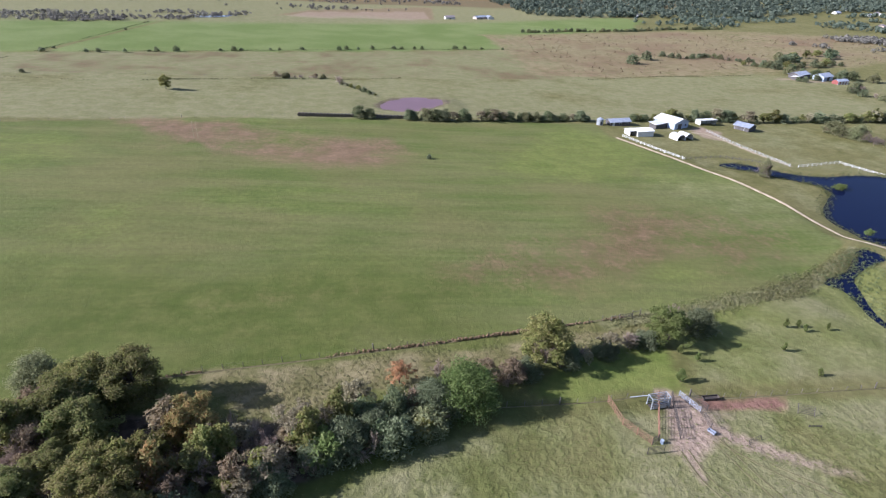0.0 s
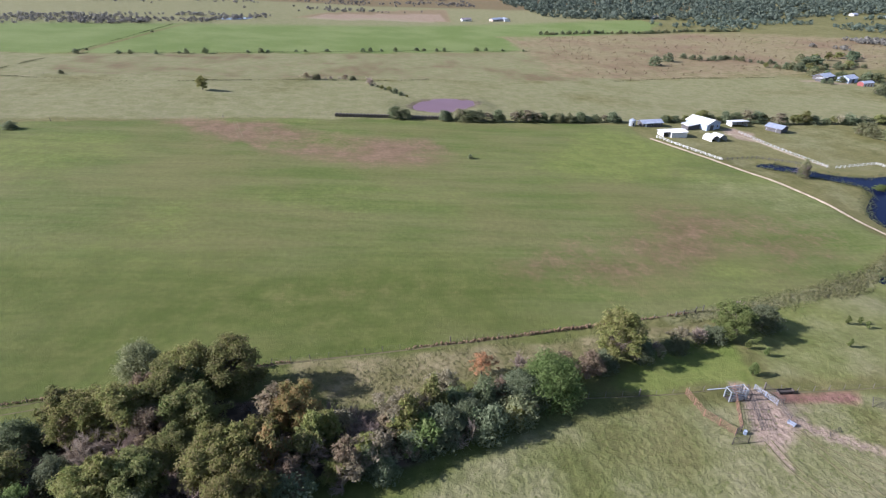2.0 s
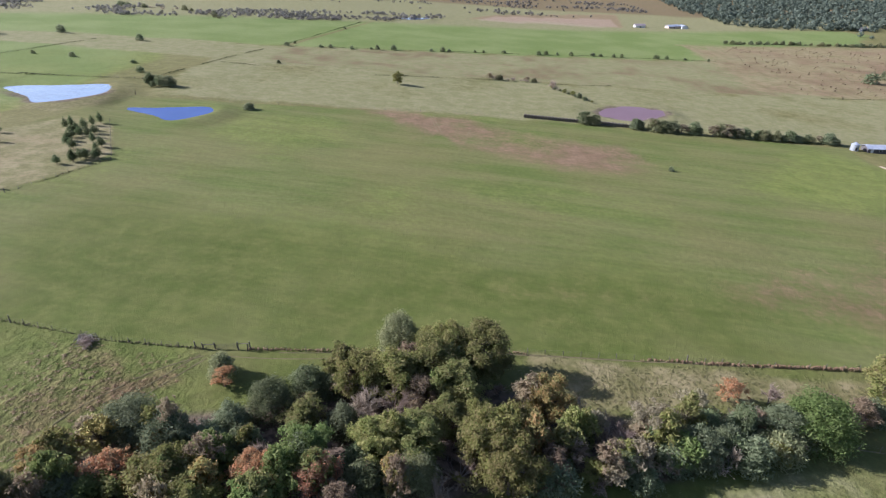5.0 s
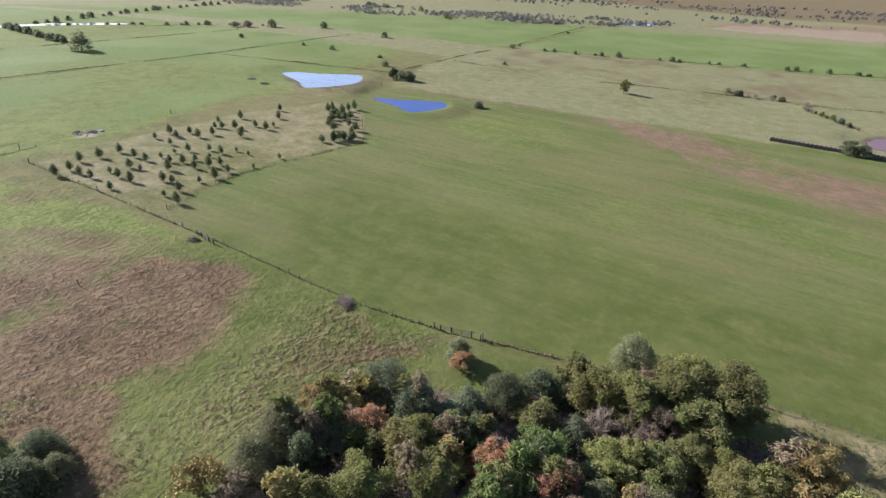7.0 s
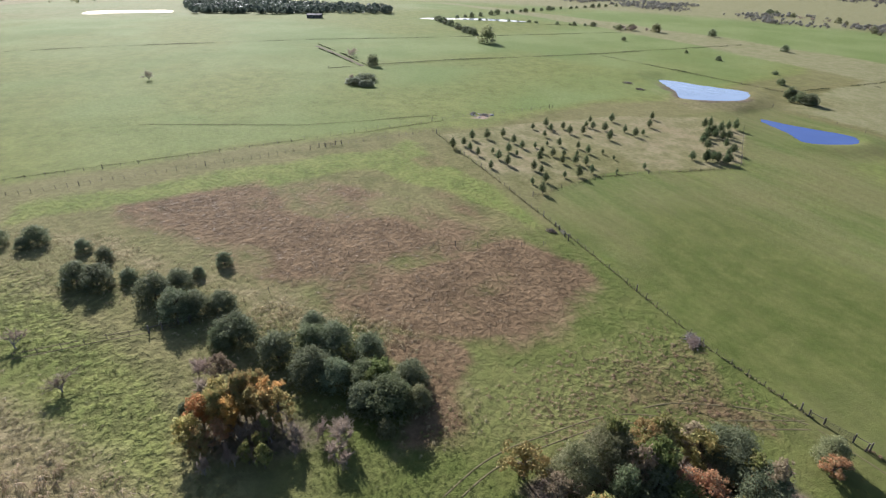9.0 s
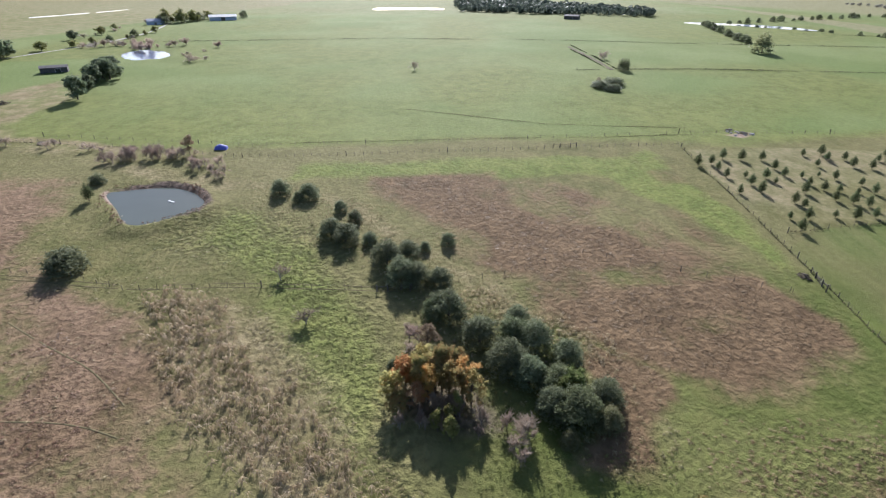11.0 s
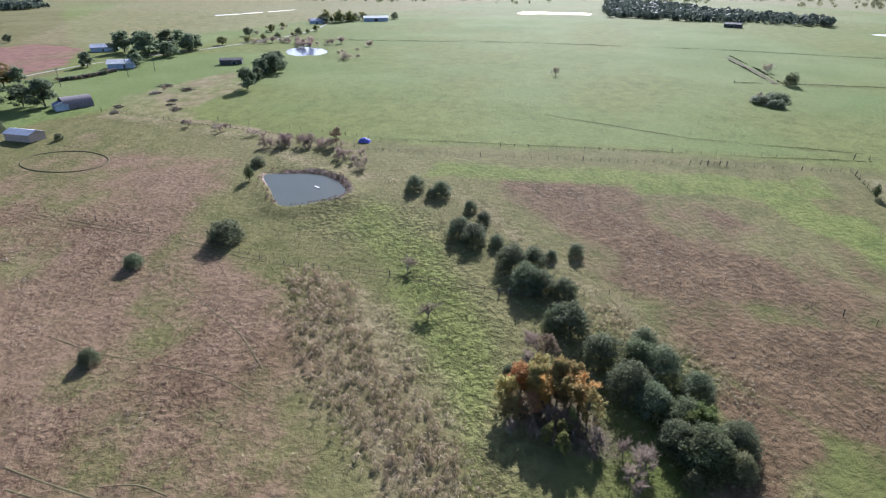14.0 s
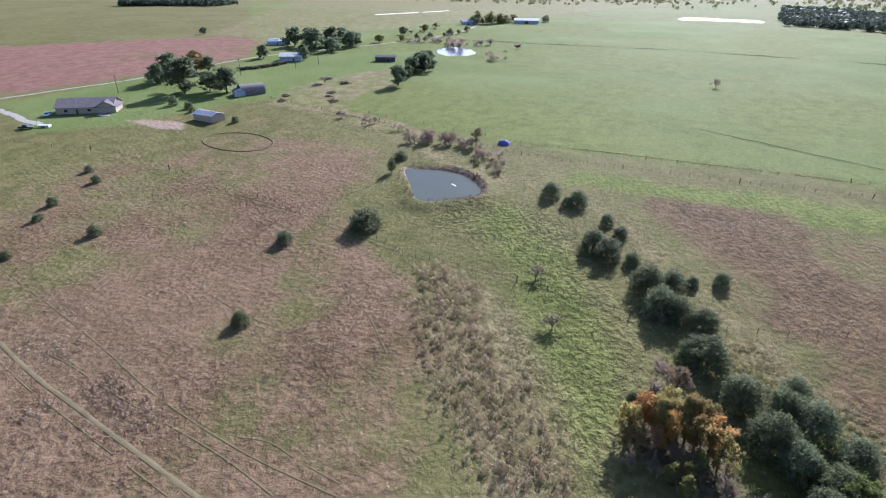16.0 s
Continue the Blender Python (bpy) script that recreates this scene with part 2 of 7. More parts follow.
    # tussocks: lighter on the raised clumps, darker between them
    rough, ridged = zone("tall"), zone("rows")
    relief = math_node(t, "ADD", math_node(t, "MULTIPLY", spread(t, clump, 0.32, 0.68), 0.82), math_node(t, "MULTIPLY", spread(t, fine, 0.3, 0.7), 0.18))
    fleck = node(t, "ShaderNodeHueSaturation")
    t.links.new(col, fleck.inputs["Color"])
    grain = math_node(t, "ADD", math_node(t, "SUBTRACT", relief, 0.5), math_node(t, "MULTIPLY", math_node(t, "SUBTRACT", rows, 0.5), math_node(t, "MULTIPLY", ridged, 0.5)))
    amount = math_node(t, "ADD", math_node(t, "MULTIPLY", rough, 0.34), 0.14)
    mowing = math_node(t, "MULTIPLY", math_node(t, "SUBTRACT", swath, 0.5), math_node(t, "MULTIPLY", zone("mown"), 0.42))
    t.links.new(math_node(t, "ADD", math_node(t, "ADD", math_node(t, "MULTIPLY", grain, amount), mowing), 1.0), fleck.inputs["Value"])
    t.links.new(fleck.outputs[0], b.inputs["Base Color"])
    b.inputs["Roughness"].default_value = 0.9
    b.inputs["Specular IOR Level"].default_value = 0.05
    lumps = math_node(t, "MULTIPLY", math_node(t, "ADD", relief, math_node(t, "MULTIPLY", math_node(t, "MULTIPLY", rows, ridged), 0.75)), math_node(t, "ADD", math_node(t, "MULTIPLY", rough, 0.48), 0.06))
    hgt = math_node(t, "ADD", lumps, math_node(t, "MULTIPLY", blades, 0.24))
    bp = node(t, "ShaderNodeBump", Distance=0.5, Strength=1.0)
    t.links.new(hgt, bp.inputs["Height"])
    t.links.new(bp.outputs[0], b.inputs["Normal"])
    return m


M_GROUND = ground_material()
M_TRACK = surface("sandy_track", (0.22, 0.175, 0.115), (0.34, 0.28, 0.195), 0.35, 0.9, 0.3, shine=0.05)
M_BARK = surface("bark", (0.06, 0.045, 0.035), (0.13, 0.105, 0.085), 9.0, 0.9, 0.6)
M_PALE_BARK = surface("pale_bark", (0.14, 0.122, 0.11), (0.26, 0.228, 0.208), 9.0, 0.9, 0.5)
M_POST = surface("weathered_wood", (0.07, 0.060, 0.050), (0.14, 0.122, 0.102), 5.0, 0.85, 0.4, 0, 0.4)
M_WIRE = surface("fence_wire", (0.10, 0.085, 0.07), (0.17, 0.15, 0.13), 8.0, 0.75, 0.1, 0.2)
M_WHITE = surface("white_paint", (0.44, 0.44, 0.42), (0.58, 0.57, 0.54), 1.2, 0.55, 0.1)
M_OLDWHITE = surface("worn_white_paint", (0.28, 0.275, 0.255), (0.42, 0.41, 0.385), 1.2, 0.7, 0.1)
M_RUST = surface("rusty_pipe", (0.13, 0.065, 0.042), (0.22, 0.125, 0.08), 3.0, 0.8, 0.3)
M_DARKPIPE = surface("dark_pipe", (0.030, 0.028, 0.028), (0.075, 0.06, 0.05), 3.0, 0.7, 0.2)
M_GALV = surface("galvanised_steel", (0.24, 0.255, 0.27), (0.36, 0.38, 0.40), 2.0, 0.55, 0.1, 0.5)
M_METALROOF = surface("metal_roof", (0.20, 0.22, 0.27), (0.30, 0.32, 0.37), 0.6, 0.5, 0.1, 0.25)
M_WHITEROOF = surface("white_metal_roof", (0.42, 0.42, 0.40), (0.56, 0.55, 0.53), 0.5, 0.5, 0.1)
M_BLUEWALL = surface("pale_metal_wall", (0.28, 0.33, 0.42), (0.38, 0.43, 0.51), 0.5, 0.6, 0.1)
M_DARKWALL = surface("dark_boards", (0.05, 0.048, 0.05), (0.10, 0.09, 0.085), 1.0, 0.8, 0.3)
M_SHINGLE = surface("brown_shingles", (0.13, 0.11, 0.115), (0.20, 0.175, 0.18), 1.2, 0.9, 0.4)
M_BRICK = surface("tan_brick_wall", (0.30, 0.24, 0.20), (0.42, 0.35, 0.29), 2.0, 0.85, 0.3)
M_RED = surface("red_metal", (0.15, 0.045, 0.040), (0.21, 0.068, 0.060), 0.8, 0.6, 0.1)
M_BLUETARP = surface("blue_tarp", (0.07, 0.08, 0.30), (0.12, 0.13, 0.42), 1.0, 0.5, 0.3)
M_CONCRETE = surface("concrete", (0.23, 0.215, 0.19), (0.33, 0.31, 0.28), 0.8, 0.9, 0.2, shine=0.06)
M_HAY = surface("weathered_hay", (0.060, 0.052, 0.042), (0.125, 0.105, 0.080), 3.0, 0.95, 0.8)
M_GLASS = surface("dark_window", (0.02, 0.025, 0.03), (0.04, 0.045, 0.05), 2.0, 0.15, 0.0)
M_PAINT = surface("vehicle_paint", (0.70, 0.71, 0.73), (0.78, 0.79, 0.81), 2.0, 0.3, 0.0)
M_DARKPAINT = surface("dark_vehicle_paint", (0.02, 0.025, 0.04), (0.03, 0.035, 0.05), 2.0, 0.3, 0.0)
M_TYRE = surface("rubber", (0.02, 0.02, 0.02), (0.035, 0.035, 0.035), 6.0, 0.8, 0.1)
LEAF = {}
LEAF["oak"] = leaf_material("oak_leaves", [(0.098, 0.114, 0.036), (0.154, 0.166, 0.056), (0.198, 0.188, 0.074), (0.232, 0.200, 0.098)])
LEAF["olive"] = leaf_material("olive_leaves", [(0.108, 0.124, 0.036), (0.172, 0.182, 0.056), (0.222, 0.202, 0.078), (0.256, 0.214, 0.100)])
LEAF["grey"] = leaf_material("grey_green_leaves", [(0.116, 0.124, 0.060), (0.186, 0.190, 0.094), (0.252, 0.240, 0.134)])
LEAF["ever"] = leaf_material("evergreen_leaves", [(0.077, 0.097, 0.046), (0.125, 0.146, 0.072), (0.187, 0.197, 0.110)])
LEAF["dark"] = leaf_material("dark_evergreen_leaves", [(0.086, 0.102, 0.054), (0.142, 0.160, 0.088), (0.210, 0.226, 0.132)])
LEAF["live"] = leaf_material("live_oak_leaves", [(0.075, 0.099, 0.057), (0.129, 0.156, 0.087), (0.204, 0.222, 0.132)])
LEAF["bright"] = leaf_material("bright_green_leaves", [(0.088, 0.118, 0.036), (0.138, 0.168, 0.054), (0.196, 0.206, 0.084)])
LEAF["big"] = leaf_material("deep_green_leaves", [(0.074, 0.116, 0.036), (0.126, 0.178, 0.055), (0.188, 0.232, 0.090)])
LEAF["pale"] = leaf_material("pale_leaves", [(0.164, 0.144, 0.086), (0.242, 0.210, 0.131), (0.320, 0.273, 0.188)])
LEAF["brown"] = leaf_material("faded_leaves", [(0.130, 0.117, 0.062), (0.199, 0.151, 0.096), (0.255, 0.193, 0.129), (0.194, 0.186, 0.088)])
LEAF["orange"] = leaf_material("orange_leaves", [(0.138, 0.154, 0.055), (0.205, 0.205, 0.078), (0.262, 0.212, 0.084), (0.325, 0.195, 0.084), (0.230, 0.204, 0.096)])
LEAF["yellow"] = leaf_material("yellow_leaves", [(0.215, 0.215, 0.088), (0.300, 0.278, 0.112), (0.375, 0.310, 0.130), (0.385, 0.275, 0.124)], 0.85)
LEAF["amber"] = leaf_material("amber_leaves", [(0.260, 0.225, 0.100), (0.370, 0.275, 0.118), (0.490, 0.300, 0.122), (0.520, 0.260, 0.108), (0.380, 0.300, 0.140)], 0.85)
LEAF["red"] = leaf_material("red_leaves", [(0.168, 0.156, 0.089), (0.283, 0.175, 0.101), (0.396, 0.168, 0.096), (0.264, 0.204, 0.132)])
LEAF["twig"] = leaf_material("fine_twigs", [(0.190, 0.142, 0.108), (0.290, 0.226, 0.176), (0.400, 0.325, 0.262)], 0.5, 0.12)
# far woods and scrub: distance haze is tinted into both leaf colours
LEAF["wood"] = leaf_material("hazy_woodland_leaves", [(0.052, 0.068, 0.050), (0.082, 0.100, 0.074), (0.118, 0.134, 0.104)], 0.4)
LEAF["scrub"] = leaf_material("hazy_grey_scrub", [(0.098, 0.092, 0.078), (0.150, 0.140, 0.120), (0.205, 0.190, 0.165)], 0.4)
LEAF["pine"] = leaf_material("pine_needles", [(0.050, 0.068, 0.031), (0.084, 0.106, 0.047), (0.130, 0.146, 0.074)])
# blue, pale and deep carry the sky's reflection in their base colour
WATER = {
    "brown": water_material("pond_water", (0.066, 0.074, 0.060), 0.12, 0.12, 0.16),
    "mud": water_material("muddy_water", (0.145, 0.092, 0.105), 0.3, 0.2, 0.15, 1.15),
    "blue": water_material("sky_blue_water", (0.034, 0.060, 0.190), 0.15, 0.12, 0.2, 1.2),
    "pale": water_material("sky_pale_water", (0.15, 0.19, 0.27), 0.1, 0.12, 0.4),
    "deep": water_material("sky_dark_water", (0.005, 0.008, 0.027), 0.15, 0.15, 0.15, 1.16),
}


# ---- making things ----
def part(name, bm, material, parent=None, label=""):
    """Links a bmesh as one mesh object, under a thing or on its own."""
    me = bpy.data.meshes.new(name)
    bm.to_mesh(me)
    bm.free()
    me.materials.append(material)
    ob = new(name, me)
    ob.parent = parent
    return tagged(ob, label)


def raw(name, verts, faces, material, parent=None):
    me = bpy.data.meshes.new(name)
    me.from_pydata(verts, [], faces)
    me.materials.append(material)
    me.update()
    ob = new(name, me)
    ob.parent = parent
    return ob


def thing(name, x, y, z, turn, label, category, group=""):
    ob = new(name)
    ob.empty_display_size = 0.2
    ob.matrix_basis = pose(x, y, z, 0, 0, turn)
    return tagged(ob, label, category, group)


def box(bm, cx, cy, cz, sx, sy, sz, bevel=0.0, turn=None):
    r = bmesh.ops.create_cube(bm, size=1.0)
    bmesh.ops.scale(bm, vec=(sx, sy, sz), verts=r["verts"])
    if bevel:
        bmesh.ops.bevel(bm, geom=list({e for v in r["verts"] for e in v.link_edges}), offset=bevel, segments=1, affect="EDGES")
        vs = [v for v in bm.verts if not v.tag]
    else:
        vs = r["verts"]
    m = Matrix.Translation((cx, cy, cz)) @ (turn if turn else Matrix.Identity(4))
    bmesh.ops.transform(bm, matrix=m, verts=vs)
    for v in bm.verts:
        v.tag = True
    return bm


def boxes(*rows):
    bm = bmesh.new()
    for r in rows:
        box(bm, *r)
    return bm


def tube(bm, a, b, r0, r1=None, sides=6):
    """A round bar from a to b."""
    a, b = Vector(a), Vector(b)
    d = b - a
    q = d.to_track_quat("Z", "Y").to_matrix().to_4x4()
    bmesh.ops.create_cone(bm, cap_ends=True, segments=sides, radius1=r0, radius2=r0 if r1 is None else r1, depth=d.length,
                          matrix=Matrix.Translation((a + b) / 2) @ q)
    return bm


def prism(bm, profile, y0, y1):
    """A profile of (x, z) points drawn out along y."""
    f = [bm.verts.new((x, y0, z)) for x, z in profile]
    g = [bm.verts.new((x, y1, z)) for x, z in profile]
    n = len(profile)
    bm.faces.new(f)
    bm.faces.new(g[::-1])
    for i in range(n):
        bm.faces.new((f[i], g[i], g[(i + 1) % n], f[(i + 1) % n]))
    bmesh.ops.recalc_face_normals(bm, faces=bm.faces)
    return bm

# ---- the ground ----
def axis(lo, hi, step, grow, reach):
    """Grid lines: even between lo and hi, then ever wider out to the horizon."""
    mid = list(np.arange(lo, hi, step))
    up, s = [hi], step
    while up[-1] < reach:
        s *= grow
        up.append(up[-1] + s)
    down, s = [], step
    x = lo
    while x > -reach:
        s *= grow
        x -= s
        down.append(x)
    return np.array(down[::-1] + mid + up)


gx, gy = axis(-265, 120, 2.0, 1.04, 4700), axis(-175, 200, 2.0, 1.04, 4700)
GX, GY = [a.ravel() for a in np.meshgrid(gx, gy)]
GZ = ground_height(GX, GY)
nx, ny = len(gx), len(gy)
idx = np.arange(nx * ny).reshape(ny, nx)
quads = np.stack([idx[:-1, :-1], idx[:-1, 1:], idx[1:, 1:], idx[1:, :-1]], -1).reshape(-1, 4)
gm = bpy.data.meshes.new("ground")
gm.vertices.add(nx * ny)
gm.vertices.foreach_set("co", np.stack([GX, GY, GZ], -1).ravel())
gm.loops.add(quads.size)
gm.loops.foreach_set("vertex_index", quads.ravel())
gm.polygons.add(len(quads))
gm.polygons.foreach_set("loop_start", np.arange(len(quads)) * 4)
gm.update(calc_edges=True)
gm.polygons.foreach_set("use_smooth", np.ones(len(quads), bool))
gm.materials.append(M_GROUND)

FIELD = [(-250, 73), (-164, 71), (-95, 72), (-70, 77), (-38, 84), (4, 91), (26, 95.5), (55, 101), (86, 105), (114, 117), (145, 138), (151, 165),
         (146, 199), (136, 222), (119, 264), (119, 289), (16, 286), (-41, 287), (-130, 263), (-187, 251), (-236, 246)]
ORCHARD = [(-250, 74), (-179, 71.5), (-183, 77), (-190, 87), (-194.5, 112), (-191, 124), (-185, 148), (-186, 165), (-209, 195), (-233, 203), (-250, 158), (-252, 117)]


def zones(X, Y):
    """How much of each kind of cover grows at a place, from 0 to 1."""
    r40, r15, r90 = ragged(X, Y, 40) - 0.5, ragged(X, Y, 15) - 0.5, ragged(X, Y, 90) - 0.5

    def within(poly, soft=4.0, rag=0.0, r=r15):
        return 1 - ramp(side(X, Y, poly) + rag * r, -soft, soft)

    z = {}
    field = within(FIELD, 1.2)
    orchard = within(ORCHARD, 1.5)
    z["mown"] = field * (1 - orchard)
    # bright green winter pasture and hay meadows
    lush = within([(-900, -900), (-259, -235), (-246, -100), (-258, 70), (-258, 240), (-320, 420), (-1400, 700), (-1600, -200)], 8, 30, r90) * 0.62
    lush = np.maximum(lush, within([(-244, 455), (142, 606), (240, 770), (330, 900), (60, 905), (-246, 760)], 4) * 0.1)
    lush = np.maximum(lush, within([(-620, 350), (-250, 452), (-250, 760), (-700, 600)], 4) * 0.85)
    lush = np.maximum(lush, within([(-262, 250), (-262, 440), (-620, 345), (-560, 215), (-330, 205)], 4) * 0.3)
    lush = np.maximum(lush, within([(-134, 24), (-136, 50), (-128, 58), (-112, 42), (-100, 24), (-112, 12)], 6, 12) * 0.4)
    lush = np.maximum(lush, within([(-200, -72), (-184, -48), (-150, -22), (-120, -22), (-92, -10), (-88, -26), (-112, -28), (-156, -55), (-180, -75)], 7, 12) * 0.55)
    lush = np.maximum(lush, within([(26, 76), (40, 92), (60, 92), (58, 74), (34, 73)], 4, 8) * 1.0)
    lush = np.maximum(lush, within([(60, 76), (64, 100), (112, 114), (140, 128), (260, 60), (200, 20), (100, 76)], 4, 10) * 0.55)
    paddock = within([(-30, 40), (6, 69), (40, 73), (130, 74), (150, 30), (0, 20)], 5, 10)
    lush = np.maximum(lush, paddock * np.clip(0.5 + 1.0 * r15 + 0.8 * r40, 0.15, 0.8))
    garden = within([(60, 76), (64, 100), (112, 114), (140, 128), (260, 60), (200, 20), (100, 76)], 4)
    lush = np.maximum(lush, within([(-190, -330), (-172, -268), (-200, -236), (-240, -230), (-300, -180), (-420, -230), (-400, -290), (-300, -310), (-230, -325)], 4, 10) * 0.7)
    lush = np.maximum(lush, within([(-245, 60), (-232, -60), (-218, -60), (-222, 40), (-180, 62), (-100, 66), (-100, 71), (-165, 71)], 4, 12) * 0.7)
    # the meadow is greener in the middle of its near side
    lush = np.maximum(lush, field * np.clip(0.10 + r40 * 1.3 + 0.5 * r90, 0, 0.5) * (1 - orchard))
    for poly, w in (([(30, 205), (60, 250), (100, 284), (118, 270), (132, 225), (104, 196), (60, 190)], 0.6), ([(-150, 130), (-130, 95), (-60, 84), (-34, 92), (-40, 120), (-90, 150)], 0.45),
                    ([(-180, 235), (-170, 190), (-130, 180), (-110, 215), (-140, 245)], 0.5), ([(-70, 180), (-20, 195), (20, 190), (30, 165), (-20, 150), (-70, 155)], 0.36), ([(0, 98), (50, 106), (90, 112), (60, 122), (0, 112)], 0.42)):
        lush = np.maximum(lush, field * within(poly, 16, 26, r40) * w)
    lush = np.maximum(lush, within([(-111, -67), (-115, -53), (-110, -45), (-106, -40), (-98, -55)], 4, 10) * 0.5)
    lush = np.maximum(lush, within([(-131, 28), (-133, 49), (-136, 60), (-127, 61), (-121, 61), (-117, 47), (-115, 36), (-113, 23), (-110, 12), (-115, 11), (-117, 20), (-124, 24)], 3, 5) * 0.45)
    z["lush"] = lush * (1 - orchard)
    winter = within([(-244, 455), (142, 606), (240, 770), (330, 900), (60, 905), (-246, 760)], 3) * 0.95
    winter = np.maximum(winter, within([(-620, 350), (-250, 455), (-250, 760), (-700, 600)], 4) * 0.9)
    winter = np.maximum(winter, within([(-900, -900), (-259, -235), (-249, -100), (-262, 70), (-266, 240), (-320, 420), (-1400, 700), (-1600, -200)], 8, 30, r90) * np.clip(0.48 + 1.1 * r90 + 0.5 * r40, 0.15, 0.8))
    winter = np.maximum(winter, within([(-190, -330), (-172, -268), (-200, -236), (-240, -230), (-300, -200), (-420, -230), (-400, -290), (-300, -310), (-230, -325)], 5, 10) * 0.75)
    winter = np.maximum(winter, within([(142, 606), (240, 778), (400, 852), (480, 1000), (440, 1060), (264, 1010), (60, 905)], 4, 20, r90) * 0.8)
    z["winter"] = winter
    # darker, deeper green grass round the wood
    z["deep"] = ramp(X, -190, -150) * (1 - ramp(X, 0, 70)) * ramp(Y, -30, 10) * (1 - ramp(Y, 90, 170)) * np.clip(0.72 + 0.9 * r40 + 0.6 * r15, 0.1, 0.95)
    straw = within([(-262, 366), (-35, 392), (160, 430), (340, 480), (520, 420), (330, 306), (16, 290), (-130, 266), (-236, 250)], 3, 10) * np.clip(0.7 + r40, 0, 1)
    straw = np.maximum(straw, within([(-1000, 350), (-245, 452), (142, 605), (170, 740), (420, 600), (170, 432), (-35, 396), (-230, 366)], 6, 14, r40) * 0.8)
    straw = np.maximum(straw, (1 - ramp(X * 0.5 - Y, -900, -760)) * 0.85)
    straw = np.maximum(straw, ramp(-X, 620, 800) * (1 - ramp(Y, 250, 420)) * 0.45)
    straw = np.maximum(straw, garden * np.clip(0.30 + 0.6 * r15 + 0.7 * r40, 0.05, 0.7))
    straw = np.maximum(straw, paddock * np.clip(0.55 + 1.2 * r15 + 0.8 * r40, 0.2, 0.9))
    straw = np.maximum(straw, within([(150, 138), (153, 165), (148, 199), (139, 224), (124, 262), (140, 296), (330, 300), (300, 120), (200, 100)], 4, 6) * np.clip(0.32 + r15, 0.05, 0.7))
    straw = np.maximum(straw, field * ramp(X + 0.3 * Y, 60, 190) * (1 - ramp(Y, 185, 225)) * np.clip(0.3 + 0.8 * r40, 0, 0.5))
    straw = np.maximum(straw, orchard * np.clip(0.5 + 0.8 * r15, 0.2, 0.8))
    straw = np.maximum(straw, (1 - ramp(fromline(X, Y, [(50, 98.5), (72, 103), (95, 109.5), (118, 117), (146, 134)]), 1.2, 3.2)) * 0.8)
    z["straw"] = straw
    tan = orchard * np.clip(0.36 + 0.8 * r15, 0.1, 0.7)
    tan = np.maximum(tan, within([(-160, 70 - 20), (-122, 48), (-108, 52), (-108, 67), (-120, 69)], 4, 12) * 0.25)
    tan = np.maximum(tan, within([(-40, 86), (4, 89), (30, 94), (60, 98), (58, 92), (30, 84), (0, 78), (-24, 72)], 2, 5) * 0.55)
    tan = np.maximum(tan, within([(-150, 895), (-110, 1040), (40, 1200), (120, 1240), (96, 950), (-30, 960), (-88, 905)], 6) * 1.0)
    tan = np.maximum(tan, within([(-1000, 350), (-245, 452), (142, 605), (170, 740), (420, 600), (170, 432), (-35, 396), (-230, 366)], 6, 14, r40) * 0.2)
    tan = np.maximum(tan, within([(-260, 366), (-35, 392), (160, 430), (340, 480), (520, 420), (330, 306), (16, 290), (-130, 266), (-236, 250)], 3, 10) * 0.1)
    tan = np.maximum(tan, within([(-158, -79), (-162, -58), (-140, -38), (-119, -24), (-85, -16), (-80, -36), (-108, -40), (-124, -54)], 6, 14) * 0.56)
    tan = np.maximum(tan, within([(-240, -150), (-205, -75), (-215, -60), (-200, -45), (-170, -18), (-150, -2), (-140, 14), (-120, 22), (-132, 22), (-160, 3), (-185, -22), (-210, -42)], 4, 6) * 0.5)
    tan = np.maximum(tan, within([(-1500, -1200), (-420, -460), (-405, -366), (-640, -300), (-1500, -100)], 10, 30, r90) * 0.5)
    tan = np.maximum(tan, within([(-125, -160), (-80, -130), (-76, -60), (-100, -60), (-112, -110)], 6, 12) * 0.3)
    tan = np.maximum(tan, within([(-316, -226), (-310, -196), (-268, -182), (-250, -150), (-244, -80), (-236, -84), (-240, -150), (-246, -210), (-280, -232)], 5, 12) * 0.5)
    tan = np.maximum(tan, within([(-280, -215), (-306, -226), (-340, -220), (-356, -211), (-318, -181), (-276, -180), (-261, -196)], 6, 14) * np.clip(0.6 + r15, 0.2, 0.9))
    tan = np.maximum(tan, (1 - ramp(fromline(X, Y, [(-253, -213), (-252, -185), (-255, -163), (-250, -139), (-244, -127)]), 1, 5)) * 0.7)
    z["tan"] = tan
    lobe = [(-221, -36), (-224, -18), (-224, 1), (-214, 7), (-202, 6), (-194.5, 15), (-188, 33), (-177, 41), (-167.5, 40), (-168, 25), (-165.5, 15), (-165.5, 5), (-170, -7), (-175, -3), (-183, -3), (-189, -12), (-194, -21), (-203, -24), (-208.5, -30.5)]
    near = [(-154, 7), (-159, 14), (-162, 31), (-168, 50), (-167, 59), (-159, 61), (-148.5, 66), (-141.5, 64.5), (-135.5, 50), (-133, 43), (-133, 35), (-134, 30), (-137, 23), (-141, 17)]
    brown = np.maximum(within(lobe, 6, 14), within(near, 4, 8)) * np.clip(0.98 + 1.1 * r15 + 0.3 * r40, 0.5, 1)
    brown = np.maximum(brown, within([(-243, 49), (-238, 64), (-219, 65), (-187, 60), (-172, 59), (-181, 46), (-205, 45)], 5, 14) * np.clip(0.38 + 1.6 * r15, 0, 0.8))
